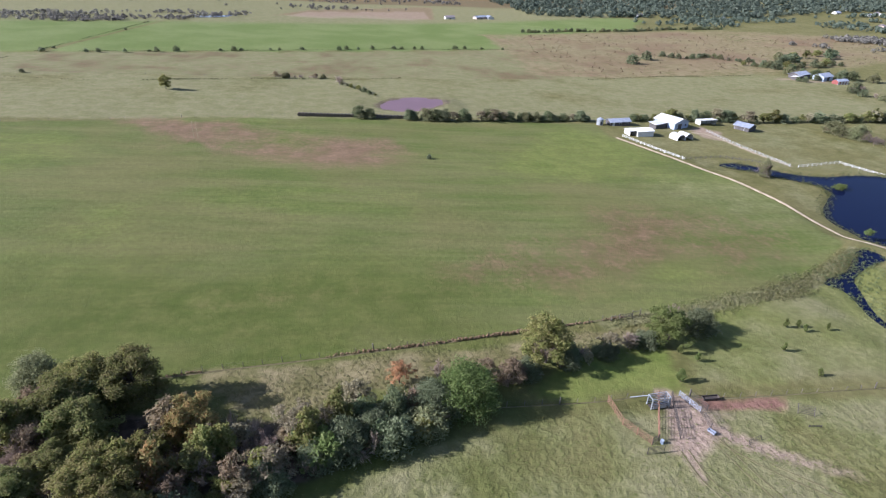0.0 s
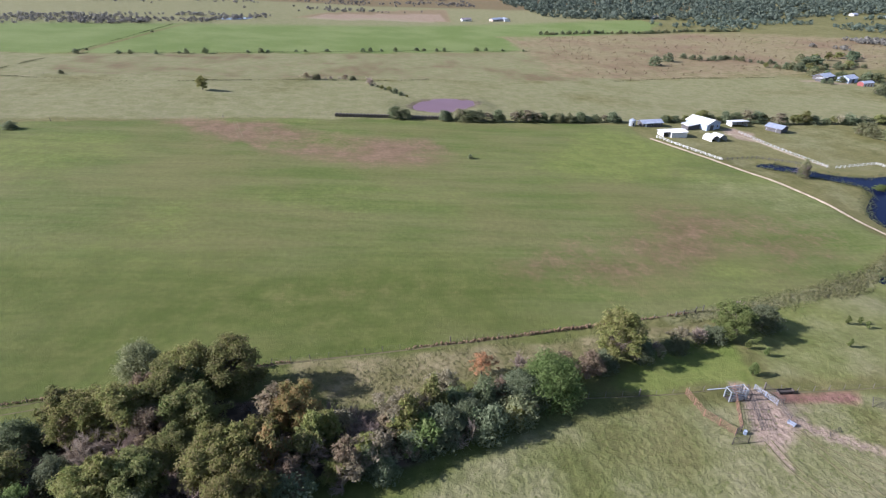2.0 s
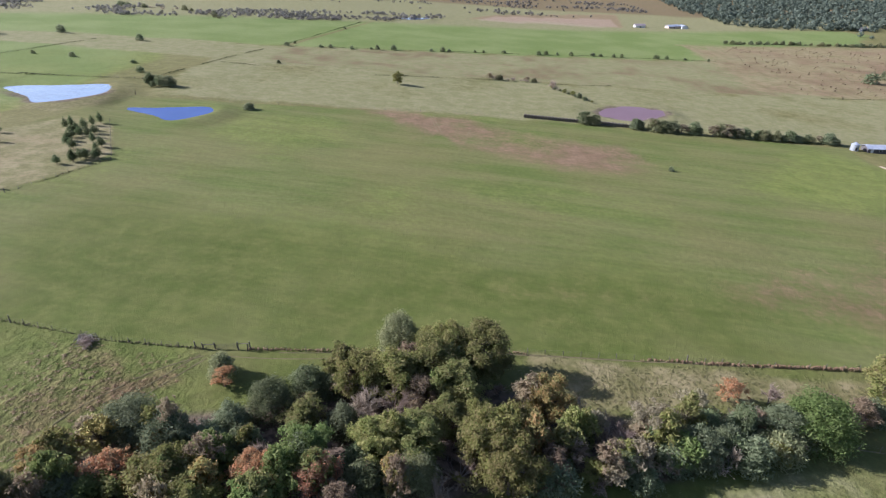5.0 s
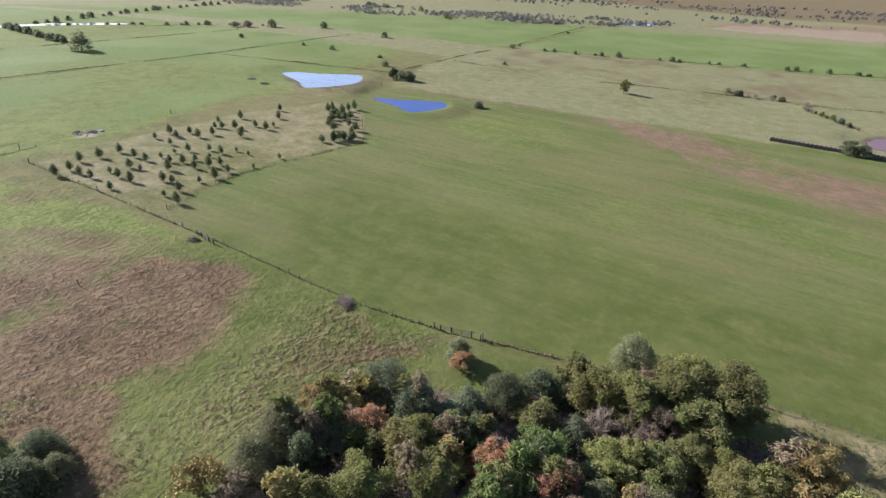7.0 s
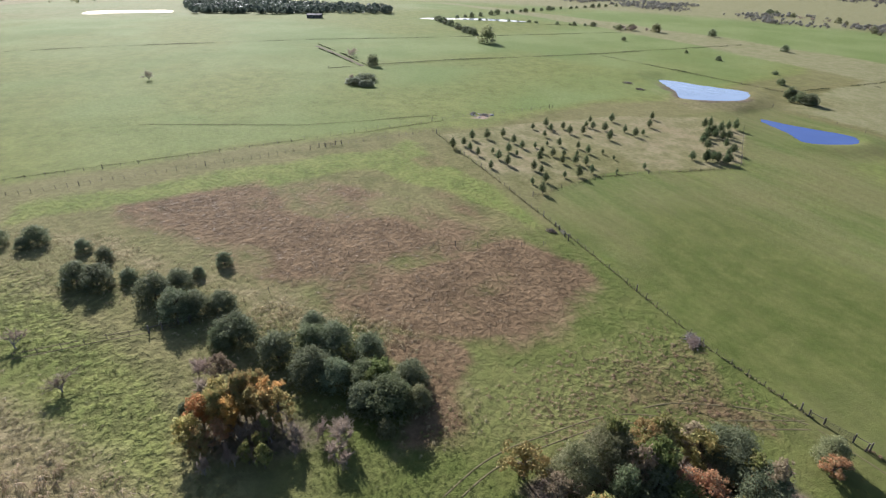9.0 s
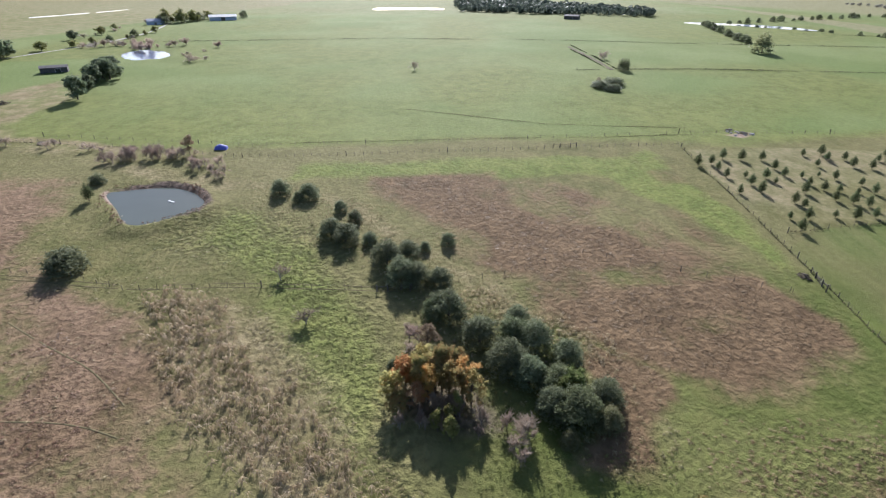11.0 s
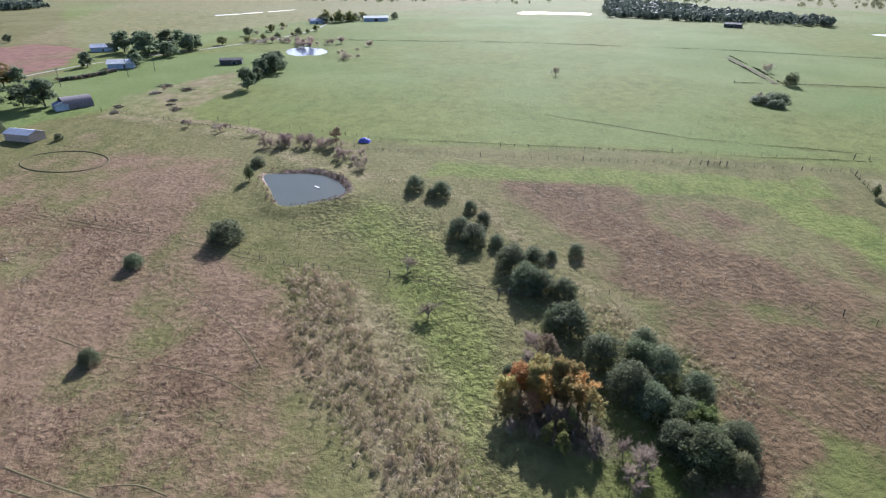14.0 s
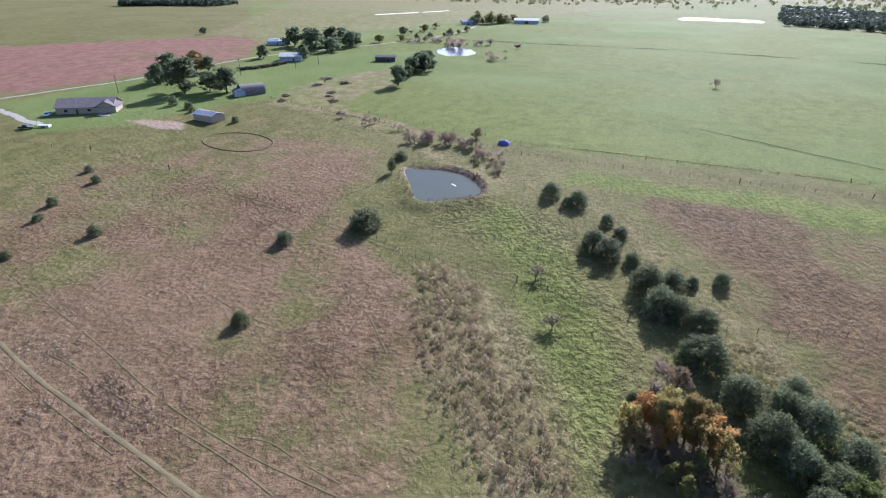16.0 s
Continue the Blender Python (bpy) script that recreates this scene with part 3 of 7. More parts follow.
    brown = np.maximum(brown, within([(-167, 42), (-160, 30), (-156, 12), (-168, -2), (-164, 15), (-168, 30)], 3, 5) * 0.4)
    around = within([(-224, -38), (-228, 4), (-216, 32), (-190, 46), (-172, 58), (-152, 68), (-139, 66), (-128, 49), (-123, 35), (-118, 20), (-112, 4), (-138, 8), (-153, 2), (-164, -6), (-172, -12), (-190, -20), (-206, -36)], 6, 14)
    z["tan"] = np.maximum(z["tan"], around * np.clip(0.30 + 1.2 * r15, 0.05, 0.7))
    brown = np.maximum(brown, around * np.clip(0.42 + 1.5 * r15, 0.1, 0.8))
    z["rows"] = np.maximum(within(lobe, 5, 6), within(near, 5, 6)) * 0.9
    south = within([(-236, -200), (-216, -122), (-178, -114), (-160, -84), (-128, -56), (-100, -50), (-66, -56), (-66, -175), (-130, -215)], 10, 26, r40) * (1 - 0.35 * ramp(-X, 160, 205)) * (1 - 0.35 * ramp(-Y, 130, 175))
    brown = np.maximum(brown, south * np.clip(0.55 - 0.15 * ramp(-Y, 90, 170) - 0.8 * r40 + 1.3 * r15, 0.2, 0.9))
    z["tan"] = np.maximum(z["tan"], south * np.clip(0.40 - 0.9 * r40 + 0.9 * r15, 0.1, 0.7))
    weeds = within([(-122, 66), (-110, 67), (-104, 62), (-98, 68), (-94, 62), (-105, 50), (-112, 42), (-110, 26), (-109, 17), (-112, 22), (-114, 32), (-118, 44), (-120, 51), (-117, 57)], 3, 7)
    brown = np.maximum(brown, weeds * np.clip(0.5 + 1.5 * r15, 0.1, 0.85))
    brown = np.maximum(brown, within([(-133, 19), (-124, 24), (-122, 20), (-117, 19), (-109, 17), (-112, 10), (-122, 8)], 3, 8) * np.clip(0.4 + 1.4 * r15, 0.1, 0.8))
    brown = np.maximum(brown, within([(-142, 15), (-136, 25), (-129.4, 25), (-123, 18), (-116, 17), (-114.7, 9), (-117, 6), (-122.5, 13), (-129, 17), (-137, 12)], 2, 5) * 0.8)
    dry = within([(136, 595), (128, 741), (399, 826), (550, 836), (700, 740), (560, 540), (348, 481), (198, 436), (123, 442)], 14, 50, r40)
    brown = np.maximum(brown, dry * np.clip(0.10 + 1.2 * r40, 0, 0.4))
    z["tan"] = np.maximum(z["tan"], dry * np.clip(0.75 + r40, 0.4, 1))
    brown = np.maximum(brown, within([(-245, 452), (142, 605), (170, 740), (420, 600), (170, 432), (-35, 396), (-230, 368)], 6, 14, r40) * np.clip(0.34 + 0.6 * r40 + 0.8 * r15, 0, 0.6))
    brown = np.maximum(brown, within([(-800, 1250), (900, 1250), (1500, 2600), (-1500, 2600)], 30, 60, r90) * 0.6)
    brown = np.maximum(brown, within([(82, 170), (119, 174), (139, 154), (132, 136), (94, 117), (66, 110), (39, 111), (10, 112), (8, 128), (44, 145)], 22, 40, r40) * np.clip(0.42 + 0.5 * r15, 0.15, 0.6))
    brown = np.maximum(brown, within([(-90, 120), (-30, 130), (60, 120), (30, 104), (-40, 96)], 14, 30, r40) * np.clip(0.15 + 0.5 * r15, 0, 0.35))
    z["brown"] = brown
    red = within([(-128, 265), (-110, 272), (-68, 278), (-54, 259), (-34, 249), (4, 251), (14, 238), (8, 212), (-6, 203), (-30, 203), (-48, 213), (-68, 219), (-86, 231), (-104, 244)], 15, 34) * np.clip(0.70 + 1.0 * r15, 0.25, 0.9)
    red = np.maximum(red, within([(82, 170), (119, 174), (139, 154), (128, 134), (94, 117), (66, 110), (39, 113), (22, 123), (18, 135), (44, 145)], 24, 46, r40) * 0.36)
    red = np.maximum(red, within([(-138, -154), (-153, -118), (-147, -87), (-132, -79), (-117, -92), (-110, -120)], 14, 30, r15) * np.clip(0.55 + 1.6 * r15, 0.1, 0.9))
    red = np.maximum(red, within([(-150, 895), (-110, 1040), (40, 1200), (120, 1240), (96, 950), (-30, 960), (-88, 905)], 6) * 0.5)
    red = np.maximum(red, dry * np.clip(0.22 + 1.6 * r40, 0, 0.7))
    red = np.maximum(red, south * np.clip(0.80 + 1.5 * r40 + 1.2 * r15, 0.35, 1))
    red = np.maximum(red, within([(-205, -151), (-219, -136), (-201, -121), (-186, -130)], 6, 14) * 0.6)
    red = np.maximum(red, within([(-290, -530), (-419, -426), (-406, -367), (-344, -324), (-260, -326), (-206, -345), (-180, -400)], 2, 6) * 0.2)
    red = np.maximum(red, within([(-205, -178), (-219, -166), (-217, -140), (-206, -120), (-186, -118), (-168, -112), (-164, -133), (-176, -160)], 8, 20) * np.clip(0.72 + 1.2 * r15, 0.3, 1))
    z["red"] = red
    z["clay"] = within([(-290, -530), (-419, -426), (-406, -367), (-344, -324), (-260, -328), (-206, -347), (-180, -400)], 2, 6) * np.clip(0.85 + 0.9 * r40, 0.3, 1)
    z["clay"] = np.maximum(z["clay"], within([(58, 70), (57, 74.0), (77, 72.8), (74, 70), (64, 69.5)], 2.0, 4) * 0.95)
    soil = np.maximum(within([(56, 66), (57, 72), (66, 70), (62, 66)], 3.0, 5) * 0.55, within([(46, 61), (50.5, 75), (57, 75.5), (59, 66), (52, 59)], 3.0, 5) * 0.92)
    soil = np.maximum(soil, (1 - ramp(fromline(X, Y, smooth([(52, 75), (54, 70), (56, 66), (60, 63), (68, 58), (76, 54)], 5, False)), 0.2, 3.4)) * np.clip(1.0 - (X - 54) * 0.022, 0.3, 0.9))
    soil = np.maximum(soil, (1 - ramp(fromline(X, Y, [(49, 63), (48.5, 61), (49, 55)]), 0.2, 2.4)) * 0.66)
    soil = np.maximum(soil, within([(-201, -248), (-208, -240), (-210, -222), (-204, -213), (-199, -225)], 2, 5) * 0.85)
    soil = np.maximum(soil, within([(-136, 874), (-110, 1010), (96, 1135), (90, 932)], 5) * 0.5)
    soil = np.maximum(soil, within([(-262, 102), (-270, 108), (-266, 96)], 2, 3) * 0.8)
    soil = np.maximum(soil, within([(-244, 204), (-236, 246), (-262, 216), (-300, 224), (-276, 206)], 3, 9) * 0.3)
    soil = np.maximum(soil, within([(178, 276), (172, 284), (184, 288), (190, 272)], 2, 4) * 0.7)
    soil = np.maximum(soil, within([(171, 284), (179, 287), (187, 264), (180, 256), (168, 267)], 3, 6) * 0.62)
    soil = np.maximum(soil, within([(336, 462), (356, 440), (400, 428), (384, 448)], 3, 6) * 0.6)
    # bare shores: pale sand below the stock pond, dark mud under its cut bank and round the trodden ponds
    shore = {k: side(X, Y, SHORE[k]) for k in ("stock_pond", "muddy_pond", "bright_pond", "far_pond")}
    low = 1 - ramp(-0.8 * (X + 200) + 0.6 * (Y + 95), -6, 6)
    soil = np.maximum(soil, low * ramp(shore["stock_pond"], -1.5, -0.2) * (1 - ramp(shore["stock_pond"], 0.5, 1.6)) * np.where(X < -199, 1.0, 0.45))
    z["soil"] = soil
    mud = (1 - low) * ramp(shore["stock_pond"], -2, -0.5) * (1 - ramp(shore["stock_pond"], 1.6, 3.0))
    mud = np.maximum(mud, (1 - ramp(shore["muddy_pond"], 2.5, 6 + 8 * r15)) * 0.62)
    mud = np.maximum(mud, (1 - ramp(shore["bright_pond"], 2 + 8 * r15, 9 + 12 * r15)) * ramp(X * 0.3 - Y, -345, -310) * 0.7)
    # dark leaf litter under wood and thicket, with the trees' shade coloured in
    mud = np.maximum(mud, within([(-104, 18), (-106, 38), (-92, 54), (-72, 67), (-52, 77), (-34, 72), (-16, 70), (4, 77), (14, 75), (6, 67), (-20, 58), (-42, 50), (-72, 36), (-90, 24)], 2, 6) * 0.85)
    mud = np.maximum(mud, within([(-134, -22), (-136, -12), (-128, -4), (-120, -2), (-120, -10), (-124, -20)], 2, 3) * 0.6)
    z["mud"] = np.maximum(mud, (1 - ramp(shore["far_pond"], 1, 5)) * 0.4)
    rough = within([(-262, -240), (-236, -60), (-244, 70), (-96, 68), (-60, 40), (-60, -240)], 8)
    tall = rough * np.clip(0.40 + 0.42 * np.maximum.reduce([brown, tan, 0.5 * lush]), 0, 1) + (1 - rough) * 0.16
    hollow = within([(-200, -84), (-196, -56), (-160, -24), (-120, -14), (-92, -8), (-90, -24), (-114, -26), (-138, -38), (-154, -44), (-168, -60), (-176, -84)], 6, 8)
    tall = np.maximum.reduce([tall, 1.2 * weeds, 1.5 * hollow, 0.8 * np.maximum(within(lobe, 4, 6), within(near, 4, 6))])
    z["tall"] = np.maximum(tall * (1 - 0.8 * z["mown"]), 0.42 * paddock)
    return z


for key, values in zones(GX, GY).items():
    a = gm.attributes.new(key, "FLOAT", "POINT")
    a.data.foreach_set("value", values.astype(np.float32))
ground = tagged(new("ground", gm), "sloping pasture of green and dry brown grass", "ground", kind="structure")

# ---- ponds ----
POND_LABEL = {"brown": "square grey-brown stock pond with steep earth banks", "mud": "round pond of purplish muddy water in the pasture",
              "blue": "narrow blue pond at the corner of the meadow", "pale": "pond with the pale sky's reflection in its colour", "deep": "dark blue water of the weedy lake"}
for k, line in SHORE.items():
    zw = LEVEL[k]
    n = len(line)
    cx, cy = np.mean([p[0] for p in line]), np.mean([p[1] for p in line])
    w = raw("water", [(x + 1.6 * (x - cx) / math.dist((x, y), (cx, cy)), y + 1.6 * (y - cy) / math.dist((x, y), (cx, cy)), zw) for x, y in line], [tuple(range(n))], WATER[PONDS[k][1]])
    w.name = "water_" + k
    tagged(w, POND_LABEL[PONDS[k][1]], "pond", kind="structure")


# ---- roads and wheel tracks ----
def strip(name, line, width, material, label, category, lift=0.06, step=1.5, gaps=-1.0):
    """A ribbon of worn ground laid along a line, its edges uneven."""
    pts = smooth(line, max(2, int(math.dist(line[0], line[-1]) / max(1, len(line) - 1) / step)), False)
    verts, faces = [], []
    for i, (x, y) in enumerate(pts):
        (xa, ya), (xb, yb) = pts[max(0, i - 1)], pts[min(len(pts) - 1, i + 1)]
        tx, ty = xb - xa, yb - ya
        ln = math.hypot(tx, ty) or 1
        nx_, ny_ = -ty / ln, tx / ln
        for s in (-1, -0.4, 0.4, 1):
            w = width / 2 * s * (1 + 0.45 * noise.noise((x * 0.31 + s, y * 0.31, 7)))
            px, py = x + nx_ * w, y + ny_ * w
            z = float(ground_height(np.array([px]), np.array([py]))[0])
            verts.append((px, py, z + (lift if abs(s) < 1 else -0.03)))
        if i and noise.noise((x * 0.17, y * 0.17, 2)) > gaps:
            a, b = 4 * (i - 1), 4 * i
            faces += [(a + j, a + j + 1, b + j + 1, b + j) for j in range(3)]
    ob = raw(name, verts, faces, material)
    for f in ob.data.polygons:
        f.use_smooth = True
    return tagged(ob, label, category, kind="structure")


def shifted(line, d):
    """The same line moved d metres to its left."""
    out = []
    for i, (x, y) in enumerate(line):
        (xa, ya), (xb, yb) = line[max(0, i - 1)], line[min(len(line) - 1, i + 1)]
        ln = math.hypot(xb - xa, yb - ya) or 1
        out.append((x - (yb - ya) / ln * d, y + (xb - xa) / ln * d))
    return out


M_RUT = surface("worn_grass_rut", (0.088, 0.076, 0.038), (0.128, 0.108, 0.058), 0.9, 0.9, 0.3, shine=0.04)
M_PALE_RUT = surface("pale_stubble", (0.128, 0.104, 0.060), (0.178, 0.144, 0.086), 0.6, 0.9, 0.3, shine=0.04)
M_DARKSOIL = surface("dark_worn_soil", (0.072, 0.062, 0.036), (0.118, 0.100, 0.060), 0.6, 0.9, 0.3, shine=0.04)
strip("farm_road", [(121, 262), (137, 222), (146.5, 199), (150, 181), (152, 165), (153.5, 145), (158, 134), (175, 122), (210, 100)], 1.9, M_TRACK, "pale sandy farm road along the meadow", "road", 0.25)
strip("barn_lane", [(170, 276), (177, 272), (180, 262), (183, 240), (188, 219)], 3.0, M_TRACK, "pale sandy lane between the barns", "road")
strip("county_road", [(-120, -372), (-197, -340), (-228, -331), (-259, -322), (-342, -316), (-388, -298), (-470, -268), (-560, -262), (-700, -300)], 2.6, M_CONCRETE, "pale gravel road between the fields", "road")
strip("dirt_lane", [(-475, 78.5), (-432, 83), (-388, 86.5)], 3.0, M_DARKSOIL, "dark worn dirt lane between two ditches", "track")
strip("driveway", [(-186, -322), (-184, -300), (-181, -286), (-181, -274)], 4.0, M_CONCRETE, "pale curved concrete driveway", "driveway")
def wheel_ruts(line, gap, mat):
    for d in ((-gap / 2, gap / 2) if gap else (0,)):
        strip("wheel_track", shifted(line, d), 0.36 if gap else (1.1 if mat is M_PALE_RUT and line[0][1] < 0 else 0.4), mat, "worn wheel rut in the grass", "track", 0.05, 1.2, -1.0 if mat is M_PALE_RUT else -0.3)


wheel_ruts([(-94, -132), (-92, -116), (-91, -102), (-90, -88), (-89, -73), (-88, -58)], 1.8, M_RUT)
wheel_ruts([(-95.2, -132), (-93.2, -116), (-92.2, -102), (-91.2, -88), (-90.2, -73), (-89, -58)], 0, M_PALE_RUT)
wheel_ruts([(-110, -162), (-106, -130), (-103, -110), (-100, -93), (-98.5, -72), (-99, -54)], 0, M_RUT)
wheel_ruts([(-97.5, -127), (-97.8, -114), (-97, -100), (-96.5, -75), (-95, -62)], 0, M_RUT)
wheel_ruts([(-105, 8), (-108.5, 18), (-109, 28), (-108, 41), (-102, 53), (-95, 69)], 1.8, M_RUT)
wheel_ruts([(-94, 70.6), (-82, 72.5), (-71, 75.5)], 1.8, M_RUT)
wheel_ruts([(-88, 268), (-83, 252), (-79, 240)], 1.6, M_PALE_RUT)
wheel_ruts([(-66, 250), (-66.5, 240)], 0, M_PALE_RUT)
wheel_ruts([(49, 61), (49.5, 55), (52, 49)], 1.5, M_RUT)
wheel_ruts([(57, 63), (62, 57), (70, 50)], 1.6, M_RUT)
wheel_ruts([(56, 63), (58, 55), (60, 49)], 1.6, M_RUT)
wheel_ruts([(-168, -211), (-166.3, -160), (-163.6, -111), (-159.8, -79), (-161, -54), (-159.5, -20)], 1.5, M_RUT)
wheel_ruts([(-125.2, -109), (-123.2, -95), (-123.3, -79), (-122.8, -70), (-120.4, -62)], 0, M_RUT)
wheel_ruts([(-147.6, -97), (-140.7, -85), (-134.7, -74), (-126.6, -64)], 0, M_RUT)
wheel_ruts([(-100.2, -74), (-101.7, -69), (-101.1, -62.5), (-100.9, -55)], 0, M_RUT)
wheel_ruts([(-95, 69.2), (-101, 63.4), (-106.8, 53), (-108.3, 46.5)], 0, M_RUT)
strip("field_edge", [(-70, 77), (-38, 84), (4, 91), (26, 95.5), (55, 101), (80, 104)], 0.6, M_RUT, "dry weedy ridge at the edge of the mown field", "field edge", 0.08)
# the worn ring of the riding arena
ring = [(-202.5 + 9.5 * math.cos(a), -182 + 15.5 * math.sin(a)) for a in np.linspace(0, 2 * math.pi, 25)]
strip("riding_ring", ring, 0.7, surface("trodden_weeds", (0.070, 0.066, 0.034), (0.108, 0.096, 0.052), 0.6, 0.9, 0.3, shine=0.04), "worn dark oval ring of a riding arena", "track", 0.2)


# ---- tall grass ----
NEAR_TRACK = [(-95.2, -132), (-93.2, -116), (-92.2, -102), (-91.2, -88), (-90.2, -73), (-89, -58)]
SIDE_TRACK = [(-110, -162), (-106, -130), (-103, -110), (-100, -93), (-98.5, -72), (-99, -54)]


def tufts(name, poly, count, size, height, material, label, seed, keep=None, ring=0.0, rows=False, soft=9.0):
    """Tussocks: spiky clumps whose blades lean outward."""
    rng = np.random.RandomState(seed)
    xs, ys = [p[0] for p in poly], [p[1] for p in poly]
    X, Y = rng.uniform(min(xs), max(xs), count * (8 if ring else 6 if rows else 3)), rng.uniform(min(ys), max(ys), count * (8 if ring else 6 if rows else 3))
    ok = side(X, Y, poly) + (ragged(X, Y, 15) - 0.5) * 1.5 * soft < rng.uniform(-soft, 2, len(X))
    for path in (NEAR_TRACK, SIDE_TRACK):
        ok &= fromline(X, Y, path) > rng.uniform(0.5, 1.3, len(X))
    if rows:
        v = -X * math.sin(-ROW_TURN) + Y * math.cos(-ROW_TURN) + 2.5 * wander(X, Y, 9)
        ok &= np.sin(v * 2 * math.pi / 2.6) > rng.uniform(-1.4, 0.8, len(X))
    if ring:
        near = np.abs(side(X, Y, poly))
        ok = (side(X, Y, poly) > (0.3 if ring == 2.2 else -99)) & (near < ring * rng.uniform(0, 1, len(X)) ** 2 * (0.3 + 2 * ragged(X, Y, 9)))
        ok |= (side(X, Y, poly) < 0) & (X < 182) & ((Y > 194) | (X + Y > 285) & (X < 158)) & (rng.rand(len(X)) < 0.10)
    if keep:
        ok &= zones(X, Y)[keep] > rng.uniform(0.2, 0.95, len(X))
    X, Y = X[ok][:count], Y[ok][:count]
    Z = np.maximum(ground_height(X, Y), LEVEL["stock_pond"] if ring == 2.2 else LEVEL["lake_outlet"] if ring == 3.5 else LEVEL["lake"] if ring > 0 else -99)
    verts, faces, blades = [], [], 7
    turn, sz, ht = rng.uniform(0, 6.3, len(X)), rng.uniform(0.55, 1.35, len(X)) * size, rng.uniform(0.6, 1.3, len(X)) * height
    for i in range(len(X)):
        b = len(verts)
        for k in range(blades):
            a = turn[i] + k * 2 * math.pi / blades
            verts.append((X[i] + 0.12 * sz[i] * math.cos(a), Y[i] + 0.12 * sz[i] * math.sin(a), Z[i] + 0.9 * ht[i]))
        for k in range(blades):
            a = turn[i] + (k + 0.5) * 2 * math.pi / blades + 0.5 * math.sin(k * 7.1 + i)
            r = sz[i] * (0.45 + 0.4 * ((k * 37 + i * 11) % 10) / 10)
            verts.append((X[i] + r * math.cos(a), Y[i] + r * math.sin(a), Z[i] + ht[i] * (-0.1 + 0.45 * ((k * 53 + i * 29) % 10) / 10)))
            faces.append((b + k, b + (k + 1) % blades, b + blades + k))
    ob = raw(name, verts, faces, material)
    return tagged(ob, label, "grass", kind="stuff")


M_TUFT_BROWN = leaf_material("brown_bunchgrass", [(0.120, 0.076, 0.045), (0.192, 0.124, 0.075), (0.275, 0.192, 0.120)], 0.38, 0.1)
M_WEED = leaf_material("olive_weeds", [(0.100, 0.110, 0.042), (0.155, 0.158, 0.066), (0.225, 0.205, 0.104)], 0.5, 0.1)
M_TUFT_RUSSET = leaf_material("russet_bunchgrass", [(0.090, 0.058, 0.034), (0.134, 0.090, 0.053), (0.185, 0.130, 0.080)], 0.38, 0.1)
M_TUFT_TAN = leaf_material("tan_bunchgrass", [(0.150, 0.116, 0.062), (0.240, 0.190, 0.108), (0.350, 0.285, 0.175)], 0.38, 0.1)
M_TUFT_PALE = leaf_material("pale_bunchgrass", [(0.200, 0.150, 0.086), (0.370, 0.295, 0.180), (0.540, 0.455, 0.310)], 0.5, 0.1)
M_TUFT_GREEN = leaf_material("green_tussocks", [(0.080, 0.098, 0.024), (0.118, 0.132, 0.038), (0.165, 0.165, 0.060)], 0.38, 0.1)
M_REED = leaf_material("dark_reeds", [(0.050, 0.060, 0.026), (0.085, 0.098, 0.042), (0.13, 0.14, 0.065)], 0.4, 0.1)
tufts("bunchgrass", [(-225, -40), (-226, 32), (-150, 66), (-128, 60), (-128, 20), (-150, 0), (-200, -35)], 2200, 0.8, 0.18, M_TUFT_RUSSET, "reddish-brown bunchgrass in dense tussocks", 1, "brown", 0.0, True)
tufts("bunchgrass_south", [(-200, -140), (-160, -88), (-110, -48), (-70, -50), (-70, -160), (-130, -200)], 6000, 0.8, 0.24, M_TUFT_BROWN, "brown bunchgrass across the lower pasture", 2, "brown")
STRIP = [(-156, -78), (-160, -68), (-154, -58), (-138, -46.6), (-125.6, -33), (-117, -26), (-104, -16), (-92, -14), (-90, -28), (-108, -36), (-112, -42), (-122, -52), (-141, -67)]
tufts("tall_dry_grass", STRIP, 1700, 1.4, 1.15, M_TUFT_PALE, "pale tan bunchgrass standing in a strip", 3, None, 0.0, False, 3.0)
tufts("pale_dry_grass", [(-154, -53), (-142, -42), (-128, -32), (-118, -23), (-106, -12), (-98, -16), (-112, -24), (-126, -35), (-138, -47)], 1200, 0.7, 0.35, M_TUFT_TAN, "short yellow grass beside the dry strip", 12, None, 0.0, False, 2.0)
tufts("bush_weeds", [(-161, -10), (-160, -2), (-154, 0), (-150, 12), (-142, 19), (-137, 16), (-146, 4), (-153, -8)], 420, 0.9, 0.6, M_TUFT_PALE, "pale dead weeds beside the bushes", 13, None, 0.0, False, 2.0)
tufts("thicket_grass", [(-222, -80), (-205, -40), (-160, 5), (-140, 20), (-112, 26), (-112, 10), (-150, -20), (-196, -62)], 2600, 0.8, 0.55, M_TUFT_TAN, "dry pale grass among the bushes", 4)
tufts("hedgerow_grass", [(-40, 84), (4, 91), (30, 95), (58, 99), (58, 90), (24, 80), (-10, 70), (-26, 66)], 2400, 0.65, 0.3, M_WEED, "dry straw-coloured grass beside the woods", 5)
tufts("rough_grass", [(-125, 44), (-125, 68), (-98, 68), (-92, 52), (-104, 30), (-120, 24)], 900, 0.8, 0.26, M_TUFT_BROWN, "rough dry weeds at the fence corner", 6)
tufts("green_tussocks", [(-200, -90), (-200, -60), (-150, -22), (-120, -16), (-84, -4), (-82, -18), (-120, -28), (-160, -58), (-160, -90)], 4000, 0.6, 0.3, M_TUFT_GREEN, "green tussocky grass in the hollow", 7)
tufts("near_tussocks", [(-22, 48), (8, 68), (40, 72), (100, 74), (110, 46), (40, 40), (0, 44)], 1800, 0.5, 0.14, M_TUFT_GREEN, "green tussocks in the grazed paddock", 8)
